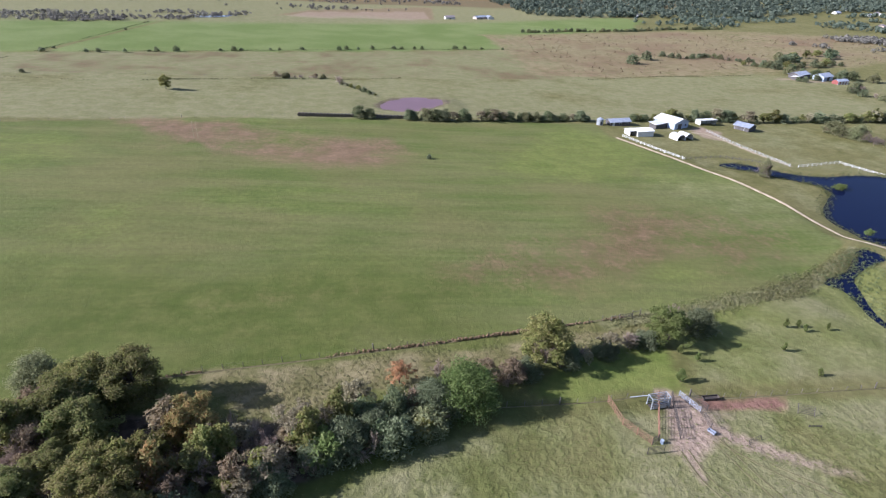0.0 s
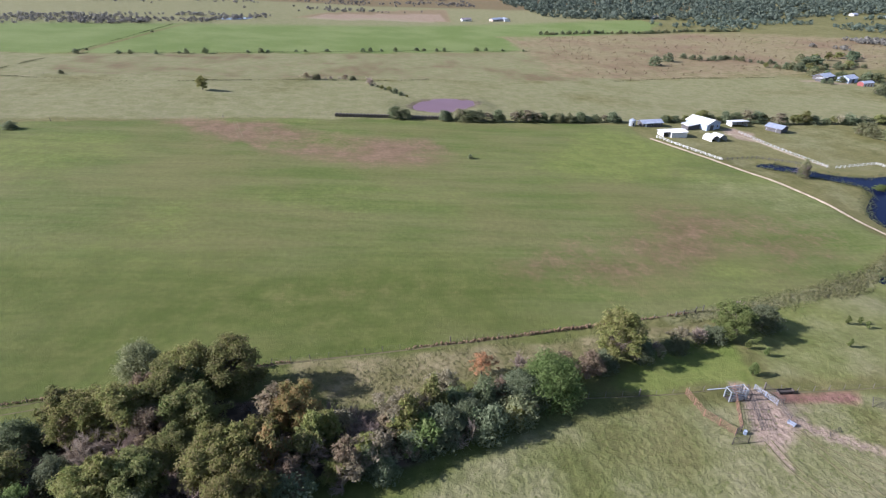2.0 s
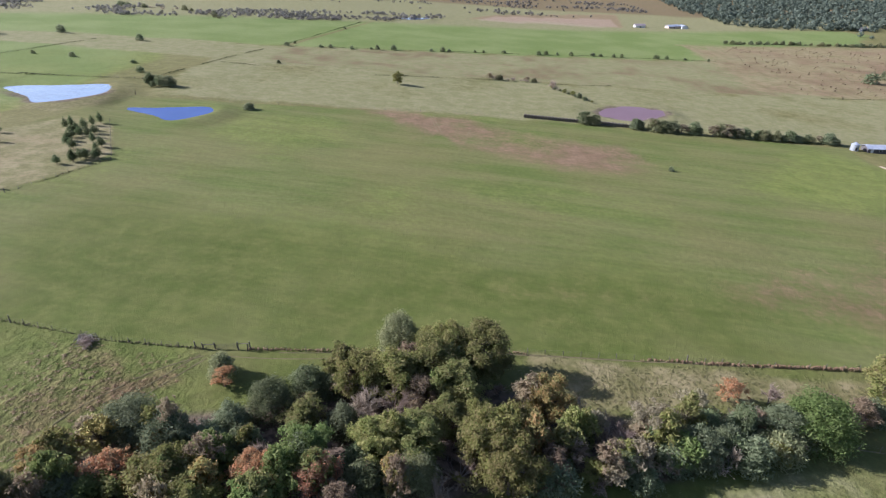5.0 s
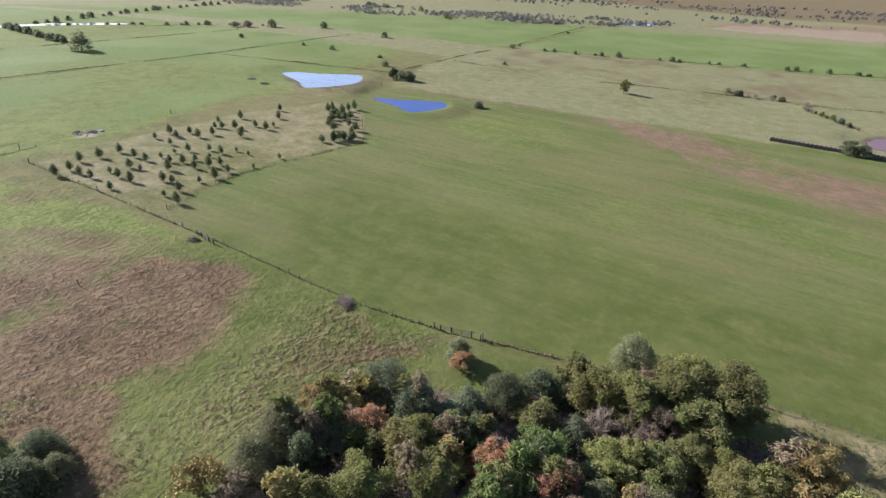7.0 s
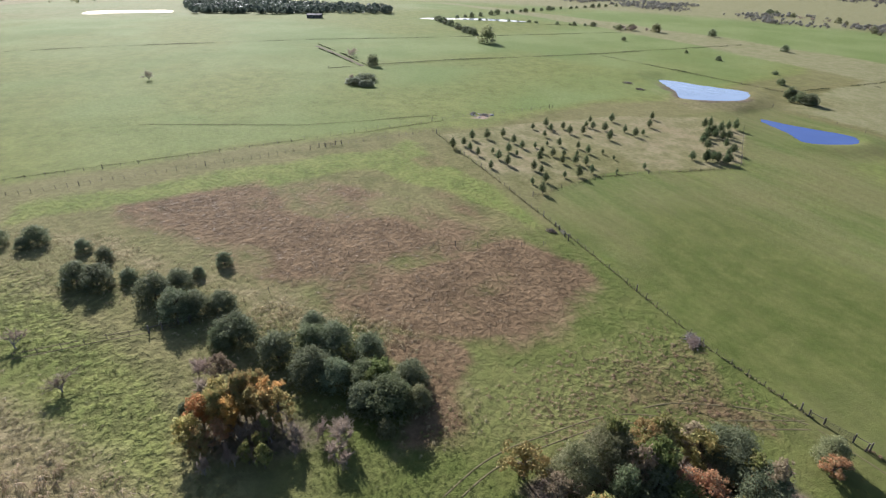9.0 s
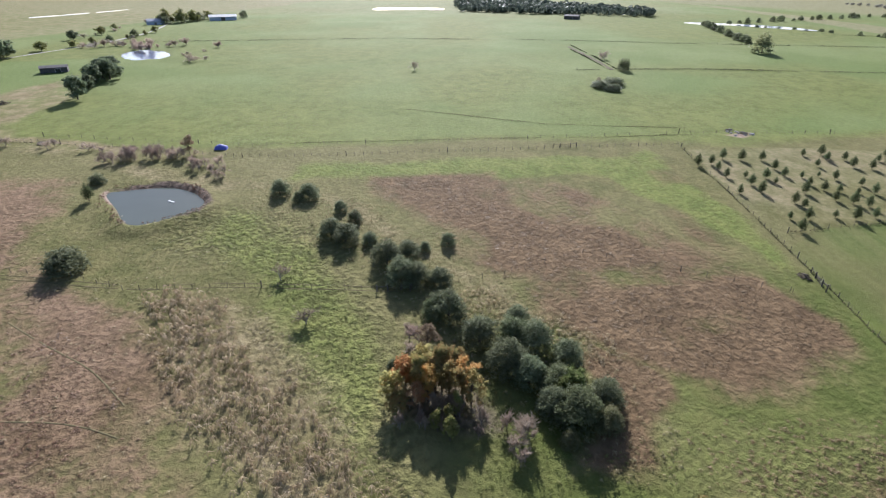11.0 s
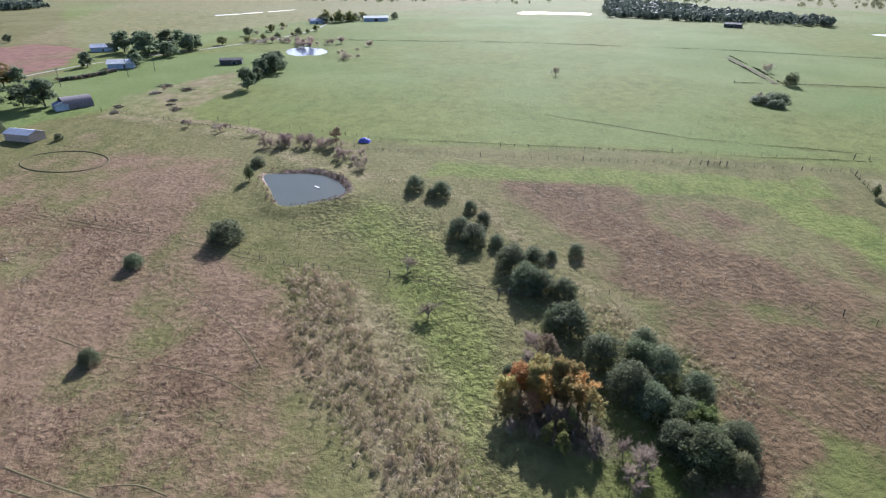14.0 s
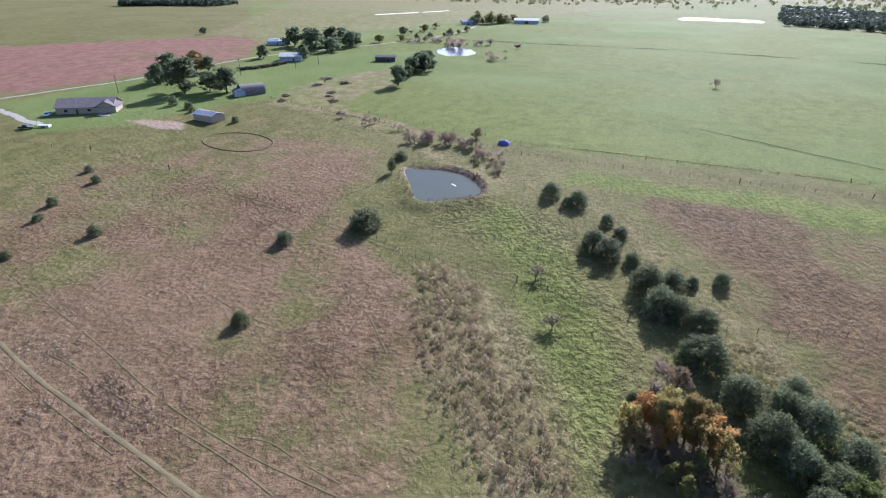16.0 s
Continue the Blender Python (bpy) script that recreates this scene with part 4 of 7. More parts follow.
tufts("meadow_tussocks", [(-165, -20), (-140, 6), (-112, 16), (-98, 24), (-96, 4), (-84, -4), (-120, -14), (-160, -30)], 2600, 0.6, 0.3, M_TUFT_GREEN, "yellow-green tussocks below the bushes", 9)
tufts("pasture_tussocks", [(-205, -150), (-196, -70), (-160, -40), (-118, -20), (-74, -10), (-62, -60), (-62, -160), (-130, -205)], 1800, 0.8, 0.26, M_TUFT_TAN, "pale grass tips scattered over the brown pasture", 14)
tufts("red_grass", [(-200, -190), (-170, -110), (-128, -70), (-104, -62), (-70, -80), (-80, -160), (-130, -205)], 3000, 0.8, 0.24, leaf_material("red_grass", [(0.135, 0.078, 0.048), (0.205, 0.122, 0.078), (0.28, 0.185, 0.125)], 0.4, 0.1), "patches of rust-red dry grass", 15, "brown")
M_TUFT_MAUVE = leaf_material("grey_mauve_weeds", [(0.180, 0.135, 0.098), (0.300, 0.235, 0.178), (0.430, 0.355, 0.280)], 0.5, 0.08)
for i, (x, y, r, many) in enumerate(((-97.5, -123.5, 4.5, 60), (-99, -118, 3.5, 36), (-96.8, -102, 3, 34), (-96.2, -97, 4, 50), (-95.6, -91, 3, 30), (-88, -107, 2.6, 26), (-106, -128, 3, 16), (-141, -84, 2.5, 12), (-128, -66, 2, 9), (-138, -128, 3, 14), (-118, -140, 4, 18), (-124, -112, 3, 12), (-112, -78, 3, 14), (-146, -142, 4, 18), (-150, -104, 3, 10))):
    tufts("weed_clump", [(x + r * math.cos(a) * 1.4, y + r * math.sin(a)) for a in (0, 1, 2, 3, 4, 5)], many, 1.05, 0.5, M_TUFT_MAUVE, "clump of grey-mauve weeds in the pasture", 60 + i, None, 0.0, False, 1.0)
for k, many in (("lake", 1800), ("lake_outlet", 420)):
    tufts("reeds", SHORE[k], many, 1.1, 0.7, M_REED, "clumps of reeds and weeds in shallow water", 20 + len(k), None, 2.6 if k == "lake" else 3.5)
tufts("edge_weeds", [(50, 100), (70, 104.5), (96, 112.4), (94, 107), (74, 101), (52, 97)], 900, 0.8, 0.5, M_WEED, "tall weeds along the field edge", 32, None, 0.0, False, 1.5)
tufts("bank_weeds", SHORE["stock_pond"], 260, 1.0, 0.7, M_TUFT_BROWN, "brown weeds round the stock pond", 41, None, 2.2)
tufts("shore_weeds", [(96.0, 112.4), (113.1, 119.7), (125.7, 124.4), (142.5, 133.2), (146.5, 135.0), (134.3, 122.6), (124.8, 118.9), (115.7, 114.1), (106.7, 108.0), (93.9, 106.9)], 1500, 1.0, 0.6, M_WEED, "tall weeds along the ditch bank", 31, None, 0.0, False, 1.5)

# ---- trees ----
def crown_mesh(name, rng, blobs, n, leaf, material, flat=0.0):
    """Leaf clumps spread over rounded masses (x, y, z, radius across, radius up)."""
    verts, faces = [], []
    weight = np.array([b[3] ** 2 for b in blobs])
    weight = weight / weight.sum()
    pick = rng.choice(len(blobs), n, p=weight)
    for k in pick:
        bx, by, bz, br, bh = blobs[k]
        d = Vector(rng.normal(size=3))
        d.z = d.z if d.z > -0.3 * d.length else -d.z * 0.5
        d.normalize()
        r = 0.3 + 0.85 * rng.rand() + 0.6 * rng.rand() ** 3
        c = Vector((bx + d.x * br * r, by + d.y * br * r, bz + d.z * bh * r))
        if c.z < 0.01:
            continue
        nrm = (d * 0.35 + Vector((c.x, c.y, c.z - 0.4)) * 0.45 + Vector(rng.normal(size=3)) * 0.5 + Vector((0, 0, 0.25))).normalized()
        u = nrm.orthogonal().normalized()
        u = (u * math.cos(r * 99) + nrm.cross(u) * math.sin(r * 99))
        v = nrm.cross(u)
        s = leaf * rng.uniform(0.5, 1.35)
        b = len(verts)
        verts += [tuple(c - u * s * 0.26 - v * s * 0.55), tuple(c + v * s * 0.85), tuple(c + u * s * 0.28 - v * s * 0.6)]
        faces.append((b, b + 1, b + 2))
    me = bpy.data.meshes.new(name)
    me.from_pydata(verts, [], faces)
    me.materials.append(material)
    return me


def trunk_mesh(name, rng, blobs, top, thick, material):
    """A tapered bent trunk and a limb to each leafy mass."""
    bm = bmesh.new()
    bend = Vector((rng.uniform(-0.04, 0.04), rng.uniform(-0.04, 0.04), 0))
    a, mid, end = Vector((0, 0, -0.03)), Vector((bend.x, bend.y, top * 0.5)), Vector((0, 0, top))
    tube(bm, a, mid, thick, thick * 0.75, 7)
    tube(bm, mid, end, thick * 0.75, thick * 0.35, 6)
    for bx, by, bz, br, bh in blobs:
        s = mid.lerp(end, rng.uniform(0.0, 0.7))
        knee = s.lerp(Vector((bx, by, bz)), 0.5) + Vector((0, 0, 0.03))
        tube(bm, s, knee, thick * 0.4, thick * 0.26, 5)
        tube(bm, knee, (bx, by, bz), thick * 0.26, thick * 0.1, 4)
    me = bpy.data.meshes.new(name)
    bm.to_mesh(me)
    bm.free()
    me.materials.append(material)
    return me


def bare_mesh(rng, depth, material):
    """A leafless tree: branches that fork again and again."""
    bm = bmesh.new()
    tips = []

    def grow(a, d, ln, r, k):
        b = a + d * ln
        tube(bm, a, b, r, r * 0.68, 4 if k else 3)
        if k == 0:
            tips.append((a, b))
            return
        for i in range(3 if k < depth else 6):
            t = Vector(rng.normal(size=3)) * (0.5 if k < depth else 0.55)
            e = (d + t + Vector((0, 0, 0.16))).normalized()
            grow(a.lerp(b, rng.uniform(0.45, 1.0)), e, ln * rng.uniform(0.72, 0.92) * (1.5 if k == depth else 1.0), r * 0.58, k - 1)

    grow(Vector((0, 0, -0.03)), Vector((0.03, 0.02, 1)).normalized(), 0.17, 0.018, depth)
    me = bpy.data.meshes.new("trunk")
    bm.to_mesh(me)
    bm.free()
    me.materials.append(material)
    return me, tips


def twig_mesh(rng, tips, per, size, material):
    verts, faces = [], []
    for a, b in tips:
        for _ in range(per):
            c = a.lerp(b, rng.uniform(-0.3, 1.1))
            d = (b - a).normalized() + Vector(rng.normal(size=3)) * 0.5
            d = d.normalized() * size * rng.uniform(0.5, 1.4)
            w = d.orthogonal().normalized() * size * 0.026
            k = len(verts)
            verts += [tuple(c - w), tuple(c + w), tuple(c + d)]
            faces.append((k, k + 1, k + 2))
    me = bpy.data.meshes.new("crown")
    me.from_pydata(verts, [], faces)
    me.materials.append(material)
    return me


TEMPLATES = {}
SHAPE = {"oak": "round", "olive": "round", "grey": "dome", "bright": "round", "big": "dome", "live": "full", "pale": "thin", "brown": "thin", "orange": "round",
         "yellow": "thin", "amber": "thin", "red": "thin", "ever": "dome", "dark": "dome", "shrub": "dome", "cedar": "cone", "pine": "cone", "bare": "bare"}
TREE_WORDS = {
    "oak": ("oak_tree", "spreading oak with dull green leaves", "tree"), "olive": ("elm_tree", "broad tree with olive-yellow autumn leaves", "tree"),
    "grey": ("ash_tree", "rounded tree with grey-green leaves", "tree"), "bright": ("hackberry_tree", "leafy tree with bright green crown", "tree"),
    "big": ("live_oak", "dense deep green live oak casting a long shadow", "tree"), "pale": ("willow_tree", "thin pale tree losing its leaves", "tree"),
    "live": ("live_oak", "dense dark live oak beside the farmyard", "tree"), "brown": ("pecan_tree", "half-bare tree with faded brown leaves", "tree"), "orange": ("maple_tree", "tree with orange and olive autumn leaves", "tree"),
    "amber": ("maple_tree", "tree with bright orange and yellow leaves", "tree"), 
    "yellow": ("yellow_tree", "tree with yellow-green autumn leaves", "tree"), "red": ("sumac_tree", "small tree with red autumn leaves", "tree"),
    "ever": ("evergreen_bush", "rounded evergreen bush with grey-green leaves", "bush"), "dark": ("evergreen_bush", "dark rounded evergreen bush in dry grass", "bush"),
    "shrub": ("shrub", "low dark shrub standing in the pasture", "bush"), "cedar": ("cedar_tree", "slender dark cedar beside the pond", "tree"),
    "pine": ("pine_sapling", "small planted pine in dry grass", "tree"), "bare": ("bare_tree", "leafless grey tree with fine twigs", "tree")}


def template(kind, lod, variant):
    key = (SHAPE[kind], lod, variant)
    if key in TEMPLATES:
        return TEMPLATES[key]
    rng = np.random.RandomState(100 + variant * 17 + lod * 5 + len(SHAPE[kind]) * 3)
    shape = SHAPE[kind]
    n, leaf = {0: (15000, 0.027), 1: (2300, 0.070), 2: (400, 0.15), 3: (2500, 0.060), 4: (6500, 0.041)}[lod]
    if shape == "bare":
        trunk, tips = bare_mesh(rng, {0: 3, 1: 3, 2: 2, 3: 3, 4: 3}[lod], M_PALE_BARK)
        crown = twig_mesh(rng, tips, {0: 70, 1: 16, 2: 34, 3: 26, 4: 44}[lod], {0: 0.085, 1: 0.14, 2: 0.2, 3: 0.12, 4: 0.10}[lod], LEAF["twig"])
        TEMPLATES[key] = (trunk, crown)
        return TEMPLATES[key]
    blobs = []
    if shape in ("round", "thin", "full"):
        # many small leafy masses over an uneven, upright crown that is fullest below its middle
        k = (64 if shape == "thin" else 110) // (2 if lod in (1, 2) else 1)
        low = {"round": 0.16, "thin": 0.22, "full": 0.10}[shape]
        for i in range(k):
            u = low + (0.93 - low) * rng.rand() ** 0.85 * (0.90 + 0.3 * noise.noise((math.cos(i * 2.4) * 1.7, math.sin(i * 2.4) * 1.7, variant * 3.1 + 9)))
            u = min(u, 0.9)
            a = i * 2.4 + rng.uniform(-0.5, 0.5)
            rise = (u - low) / (0.97 - low)
            reach = 0.355 * max(0.05, math.sin(math.pi * (0.20 + 0.80 * rise))) ** 0.62
            reach *= 0.82 + 1.25 * noise.noise((math.cos(a) * 1.5, math.sin(a) * 1.5, u * 2.6 + variant * 5.3))
            q = reach * math.sqrt(rng.uniform(0.30, 1.0))
            s = rng.uniform(0.042, 0.085) * (1.0 if lod not in (1, 2) else 1.35)
            blobs.append((q * math.cos(a), q * math.sin(a), u, s, s * rng.uniform(0.8, 1.5)))
        n = int(n * {"round": 1.0, "full": 1.3}.get(shape, 0.46))
        top, thick = 0.62, 0.026
    elif shape == "dome":
        k = 46 if lod in (0, 4) else 22
        for i in range(k):
            a, q = i * 2.4 + rng.uniform(-0.4, 0.4), math.sqrt((i + 0.3) / k)
            reach = 0.42 * (0.78 + 0.45 * noise.noise((math.cos(a) * 1.2, math.sin(a) * 1.2, variant * 4.1)) + 0.16 * rng.rand())
            hump = 0.86 + 0.20 * noise.noise((q * math.cos(a) * 3, q * math.sin(a) * 3, variant * 2.7 + 4))
            s = rng.uniform(0.065, 0.125) * (1.0 if lod in (0, 4) else 1.3)
            blobs.append((reach * q * math.cos(a), reach * q * math.sin(a), max(0.12, hump - 0.62 * q ** 2.4 + rng.uniform(-0.05, 0.05)), s, s * 1.15))
        for i in range(10):
            blobs.append((0.33 * math.cos(i * 0.63), 0.33 * math.sin(i * 0.63), 0.12, 0.13, 0.16))
            blobs.append((0.2 * math.cos(i * 0.63), 0.2 * math.sin(i * 0.63), 0.4, 0.15, 0.2))
        n, top, thick = int(n * 1.05), 0.5, 0.03
    else:
        for i in range(9):
            u = i / 8
            a = i * 2.4
            blobs.append((0.10 * (1 - u) * math.cos(a), 0.10 * (1 - u) * math.sin(a), 0.18 + 0.74 * u, 0.42 * math.sin(math.pi * (0.18 + 0.76 * u)) ** 0.8 * (1 - 0.45 * u) + 0.03, 0.13))
        n, top, thick = int(n * 0.6), 0.85, 0.03
    crown = crown_mesh("crown", rng, blobs, n, leaf, LEAF["oak"])
    trunk = trunk_mesh("trunk", rng, blobs[::4] if lod in (0, 4) else blobs[:5], top, thick, M_BARK)
    TEMPLATES[key] = (trunk, crown)
    return TEMPLATES[key]


TREES = 0


def plant(kind, x, y, high, wide, lod=None, group="", label=""):
    """One tree: an empty at its foot with its trunk and its crown."""
    global TREES
    TREES += 1
    rng = random.Random(int(x * 31 + y * 57) + TREES)
    if lod is None:
        d = math.hypot(x + 45, y + 5)
        lod = 0 if d < 150 else 1 if d < 420 else 2
    trunk, crown = template(kind, lod, rng.randrange(3))
    name, words, cat = TREE_WORDS[kind]
    ob = thing(name, x, y, gz(x, y) - 0.05, rng.uniform(0, 360), label or words, cat, group)
    full = 1.46 if SHAPE[kind] in ("round", "thin", "full") else 1.28
    ob.scale = (wide * full, wide * full * rng.uniform(0.92, 1.08), high * (1.12 if SHAPE[kind] in ("round", "thin", "full") else 1.04))
    a = new("trunk", trunk)
    a.parent = ob
    b = new("crown", crown)
    b.parent = ob
    if kind == "bare":
        tagged(b, kind="stuff")
    else:
        b.material_slots[0].link = "OBJECT"
        b.material_slots[0].material = LEAF[{"shrub": "dark", "cedar": "pine"}.get(kind, kind)]
    return ob


# the mixed wood: kind, place, height, width
def wood_trees(row):
    for kind, x, y, high, wide in row:
        plant(kind, x, y, high, wide, 0 if high > 6.6 else 4)


wood_trees([("grey", -60, 79.7, 8.4, 7.4), ("oak", -44, 77, 10.2, 10.2), ("olive", -50.8, 76.6, 9.4, 9), ("oak", -52, 71.2, 9.6, 9.2), ("olive", -58.1, 66.5, 9.4, 9.4), ("olive", -64.1, 66.5, 8, 8),
             ("bare", -60.8, 60.2, 9.5, 8.4), ("oak", -47.5, 67, 9, 8.7), ("ever", -72.7, 64.5, 5.6, 5.9), ("ever", -68.8, 65.2, 4.2, 4.5), ("ever", -76.8, 58.8, 6.8, 7.1),
             ("dark", -80.9, 53.8, 5.2, 5.5), ("grey", -89.1, 65.3, 4.6, 4.4), ("red", -87.2, 62.6, 3.9, 3.5), ("ever", -76.7, 49.3, 5.7, 6), ("dark", -82.1, 49.8, 5, 5.3)])
wood_trees([("bright", -79.5, 46.1, 6.2, 5.9), ("dark", -88.1, 48.3, 7.4, 7.8), ("dark", -94.1, 48.8, 7.6, 8), ("yellow", -96.7, 45.7, 6.4, 6), ("orange", -99.8, 40, 6.6, 6),
             ("red", -91, 40.6, 6.4, 5.8), ("bare", -91.3, 34, 6.8, 6), ("olive", -83.2, 40.8, 8, 8), ("grey", -101.5, 33, 7.4, 7.6), ("dark", -95, 36, 5.9, 6.2),
             ("bright", -66.7, 49.1, 7.6, 7.6), ("red", -71, 41.8, 7, 6.4), ("red", -63, 44.6, 7.6, 7), ("brown", -60, 42.6, 6.4, 5), ("olive", -57.5, 53, 7.7, 7.7), ("oak", -51.8, 54.7, 7.8, 7.8)])
wood_trees([("ever", -57.4, 46.5, 6.1, 6.4), ("grey", -50.8, 49.1, 6.8, 6.5), ("olive", -41, 55, 9.4, 9.4), ("olive", -43, 60.5, 7.2, 7.2), ("orange", -32, 67.2, 8.3, 7.5),
             ("bare", -29, 59.5, 9.4, 8.4), ("olive", -37.4, 51.5, 8.9, 8.9), ("brown", -31.2, 54.2, 6.3, 5.7), ("bare", -20.6, 63.4, 8.4, 6.8), ("pale", -14.6, 66.4, 7.6, 7.4),
             ("bare", -11.7, 70.5, 5.9, 4.7), ("dark", -8, 64.2, 6.6, 7), ("dark", -19.2, 58.4, 5, 5.4), ("pale", -6.5, 73.8, 5.6, 5.6), ("red", 1.4, 80, 4.8, 4.4)])
wood_trees([("bare", 8.6, 80.9, 6, 4.8), ("big", 13.4, 73.4, 9.4, 10.6), ("dark", 6.8, 71.6, 7.2, 8), ("dark", 0.2, 71, 5, 5.4), ("oak", -48.2, 60.2, 7.4, 7.4),
             ("olive", -36.6, 62.2, 6.4, 6.4), ("dark", -3.4, 66.8, 5.6, 6), ("brown", 22, 78.5, 5.4, 5.4), ("olive", 31.5, 85.3, 10.4, 8.8), ("bare", 31, 85.9, 10.9, 8.7),
             ("bare", 39.4, 86.3, 5.2, 4.1), ("pale", 46.6, 88.7, 4.3, 4.3), ("bare", 51.2, 89.6, 6.4, 5.5), ("bright", 60.8, 90.9, 8.2, 7.6), ("bare", 64.8, 97, 9, 5.5)])
wood_trees([("dark", 70.7, 95, 5.6, 6.6), ("bare", 68.2, 97.2, 5, 4), ("yellow", -104.6, 20.8, 6, 6.2), ("brown", -99.2, 22.4, 5, 4.6), ("grey", -101, 27.4, 7.2, 7.3),
             ("olive", -85.2, 31, 7.7, 7.7), ("olive", -77.6, 37.3, 7.1, 7.1), ("oak", -70, 56.5, 5.6, 6), ("dark", -64, 57.5, 5, 5.4), ("brown", -53, 64, 7.5, 6.6),
             ("dark", 26.5, 81, 4.2, 5.2), ("dark", 36, 84, 3.4, 4.6), ("dark", 45, 86.6, 3.2, 4.2), ("dark", 56, 90.2, 3.6, 4.4), ("brown", 18, 80.4, 4.4, 4.6)])

wood_trees([("bare", -56, 62.5, 9.4, 8.4), ("bare", -66.5, 45.5, 8.2, 7.6), ("bare", -88, 44.4, 7, 6.6), ("bare", -80.5, 35.6, 7, 6.8), ("bare", -44.6, 52.4, 8.4, 7.4), ("red", -72.6, 44.2, 7, 6), ("bare", -33.6, 58.4, 8.4, 7.6), ("bare", -58.6, 71.6, 8.8, 8)])

# undergrowth that fills the wood
WOOD = [(-104, 18), (-106, 38), (-92, 54), (-72, 68), (-52, 78), (-34, 72), (-16, 70), (4, 78), (14, 76), (4, 64), (-22, 56), (-44, 48), (-72, 36), (-90, 24)]
for i in range(330):
    x, y = random.uniform(-106, 12), random.uniform(18, 78)
    if side(np.array([x]), np.array([y]), WOOD)[0] < -1 and not (-90 < x < -60 and 50 < y < 64):
        plant(random.choice(["oak", "olive", "oak", "olive", "ever", "bare", "bare", "brown", "bright", "orange", "bare", "brown", "bare"]), x, y, random.uniform(4.4, 8.8), random.uniform(3.2, 6.2), 3, "undergrowth of the wood", "leafy undergrowth between taller trees")

# the row of evergreen bushes and the autumn trees in the hollow
def hollow_trees(row):
    for kind, x, y, high, wide in row:
        plant(kind, x, y, high, wide, 0 if high > 6.6 else 4)


hollow_trees([("dark", -207.7, -59.9, 4.4, 5.2), ("dark", -205.4, -51.2, 4.2, 5.2), ("dark", -203.4, -53.6, 2.8, 3.3), ("dark", -197.1, -40.9, 3.0, 3.5), ("dark", -191.1, -36.1, 3.1, 3.7), ("dark", -182.7, -40.9, 4.8, 5.9),
             ("dark", -179.6, -36.8, 5.2, 6.6), ("dark", -179.4, -30.9, 3.0, 3.6), ("dark", -170.2, -26, 5.7, 6.9), ("dark", -173.4, -21.3, 4.0, 4.9), ("dark", -176.2, -17.4, 2.4, 2.8),
             ("dark", -162.5, -21.9, 5.9, 6.7), ("dark", -162, -18.6, 5.2, 5.8), ("dark", -179.1, -11.8, 3.3, 3.4), ("dark", -161.6, -13.7, 4.2, 5.1), ("dark", -150.6, -12, 5.9, 6.7), ("ever", -151, -15, 4.0, 4.4)])
hollow_trees([("dark", -143, -6.4, 5.4, 6.4), ("dark", -148.9, 1.3, 3.8, 4.6), ("dark", -141.9, 3.5, 5.3, 6.3), ("dark", -135.7, -2, 6.0, 7.1), ("dark", -138.2, 8.8, 4.3, 5.1),
             ("dark", -132.7, 1.5, 5.0, 5.8), ("ever", -130.7, 5.7, 4.8, 5.7), ("bright", -130, 8, 4.8, 4.4), ("dark", -128.1, 13, 4.7, 5.5), ("ever", -124, 7.8, 6.3, 7.5),
             ("grey", -122.9, 12.3, 4, 4), ("ever", -144, 0, 4.6, 5.2), ("dark", -126, 4.5, 4.6, 5.2), ("bright", -128.6, 6.2, 4.2, 3.6)])
hollow_trees([("yellow", -128.4, -21.4, 5.5, 4.4), ("amber", -130.8, -19.4, 6.3, 4.8), ("orange", -126.2, -20, 4.6, 3.7), ("orange", -130.0, -16.8, 7.3, 4.4), ("amber", -128.2, -15.6, 6.9, 4.2), ("orange", -131.2, -13.4, 8.1, 5.0), ("yellow", -128.2, -12.2, 7.5, 4.4),
             ("amber", -130.0, -10, 7.1, 4.4), ("yellow", -127.8, -8.6, 6.3, 4.2), ("orange", -132.6, -11.2, 6.9, 4.2), ("yellow", -132.8, -16.4, 6.7, 5.0), ("bare", -125.8, -14.4, 6.3, 4.2), ("bare", -124.8, -10.6, 6.1, 4.0), ("bare", -123.4, -7.2, 5.7, 3.7), ("red", -126.6, -17.2, 4.9, 3.2), ("brown", -124.4, -12.6, 4.6, 3.5)])
for i in range(20):
    x, y = random.uniform(-126.5, -120), random.uniform(-20.5, -6.5)
    plant(random.choice(["bare", "bare", "bare", "bare", "olive"]), x, y, random.uniform(3.2, 5.6), random.uniform(1.4, 2.4), 3, "stems of the autumn thicket", "thin bare stems in the autumn thicket")
hollow_trees([("bare", -142.4, -17.6, 6.2, 5), ("brown", -140.6, -15.8, 5.4, 4), ("bare", -144, -19.4, 4.6, 4), ("bare", -138.4, -19.2, 5, 3.6), ("bare", -120.4, -1.6, 7.2, 5.4), ("bare", -121.8, -0.2, 6, 4.6), ("bare", -118.8, -2.6, 5.4, 4.4), ("bare", -122.6, -3.4, 5, 4.2), ("bare", -116.6, -1.4, 4.2, 3.8), ("grey", -119.4, 5.6, 3, 2.6),
             ("bare", -163.3, -48.6, 5.4, 5.6), ("bare", -148, -39.7, 5.4, 6.4), ("shrub", -136, -22, 1.6, 1.8), ("bare", -117, 67.2, 2.2, 5.4)])

# single trees and shrubs about the pastures
def single_trees(row):
    for kind, x, y, high, wide in row:
        plant(kind, x, y, high, wide)


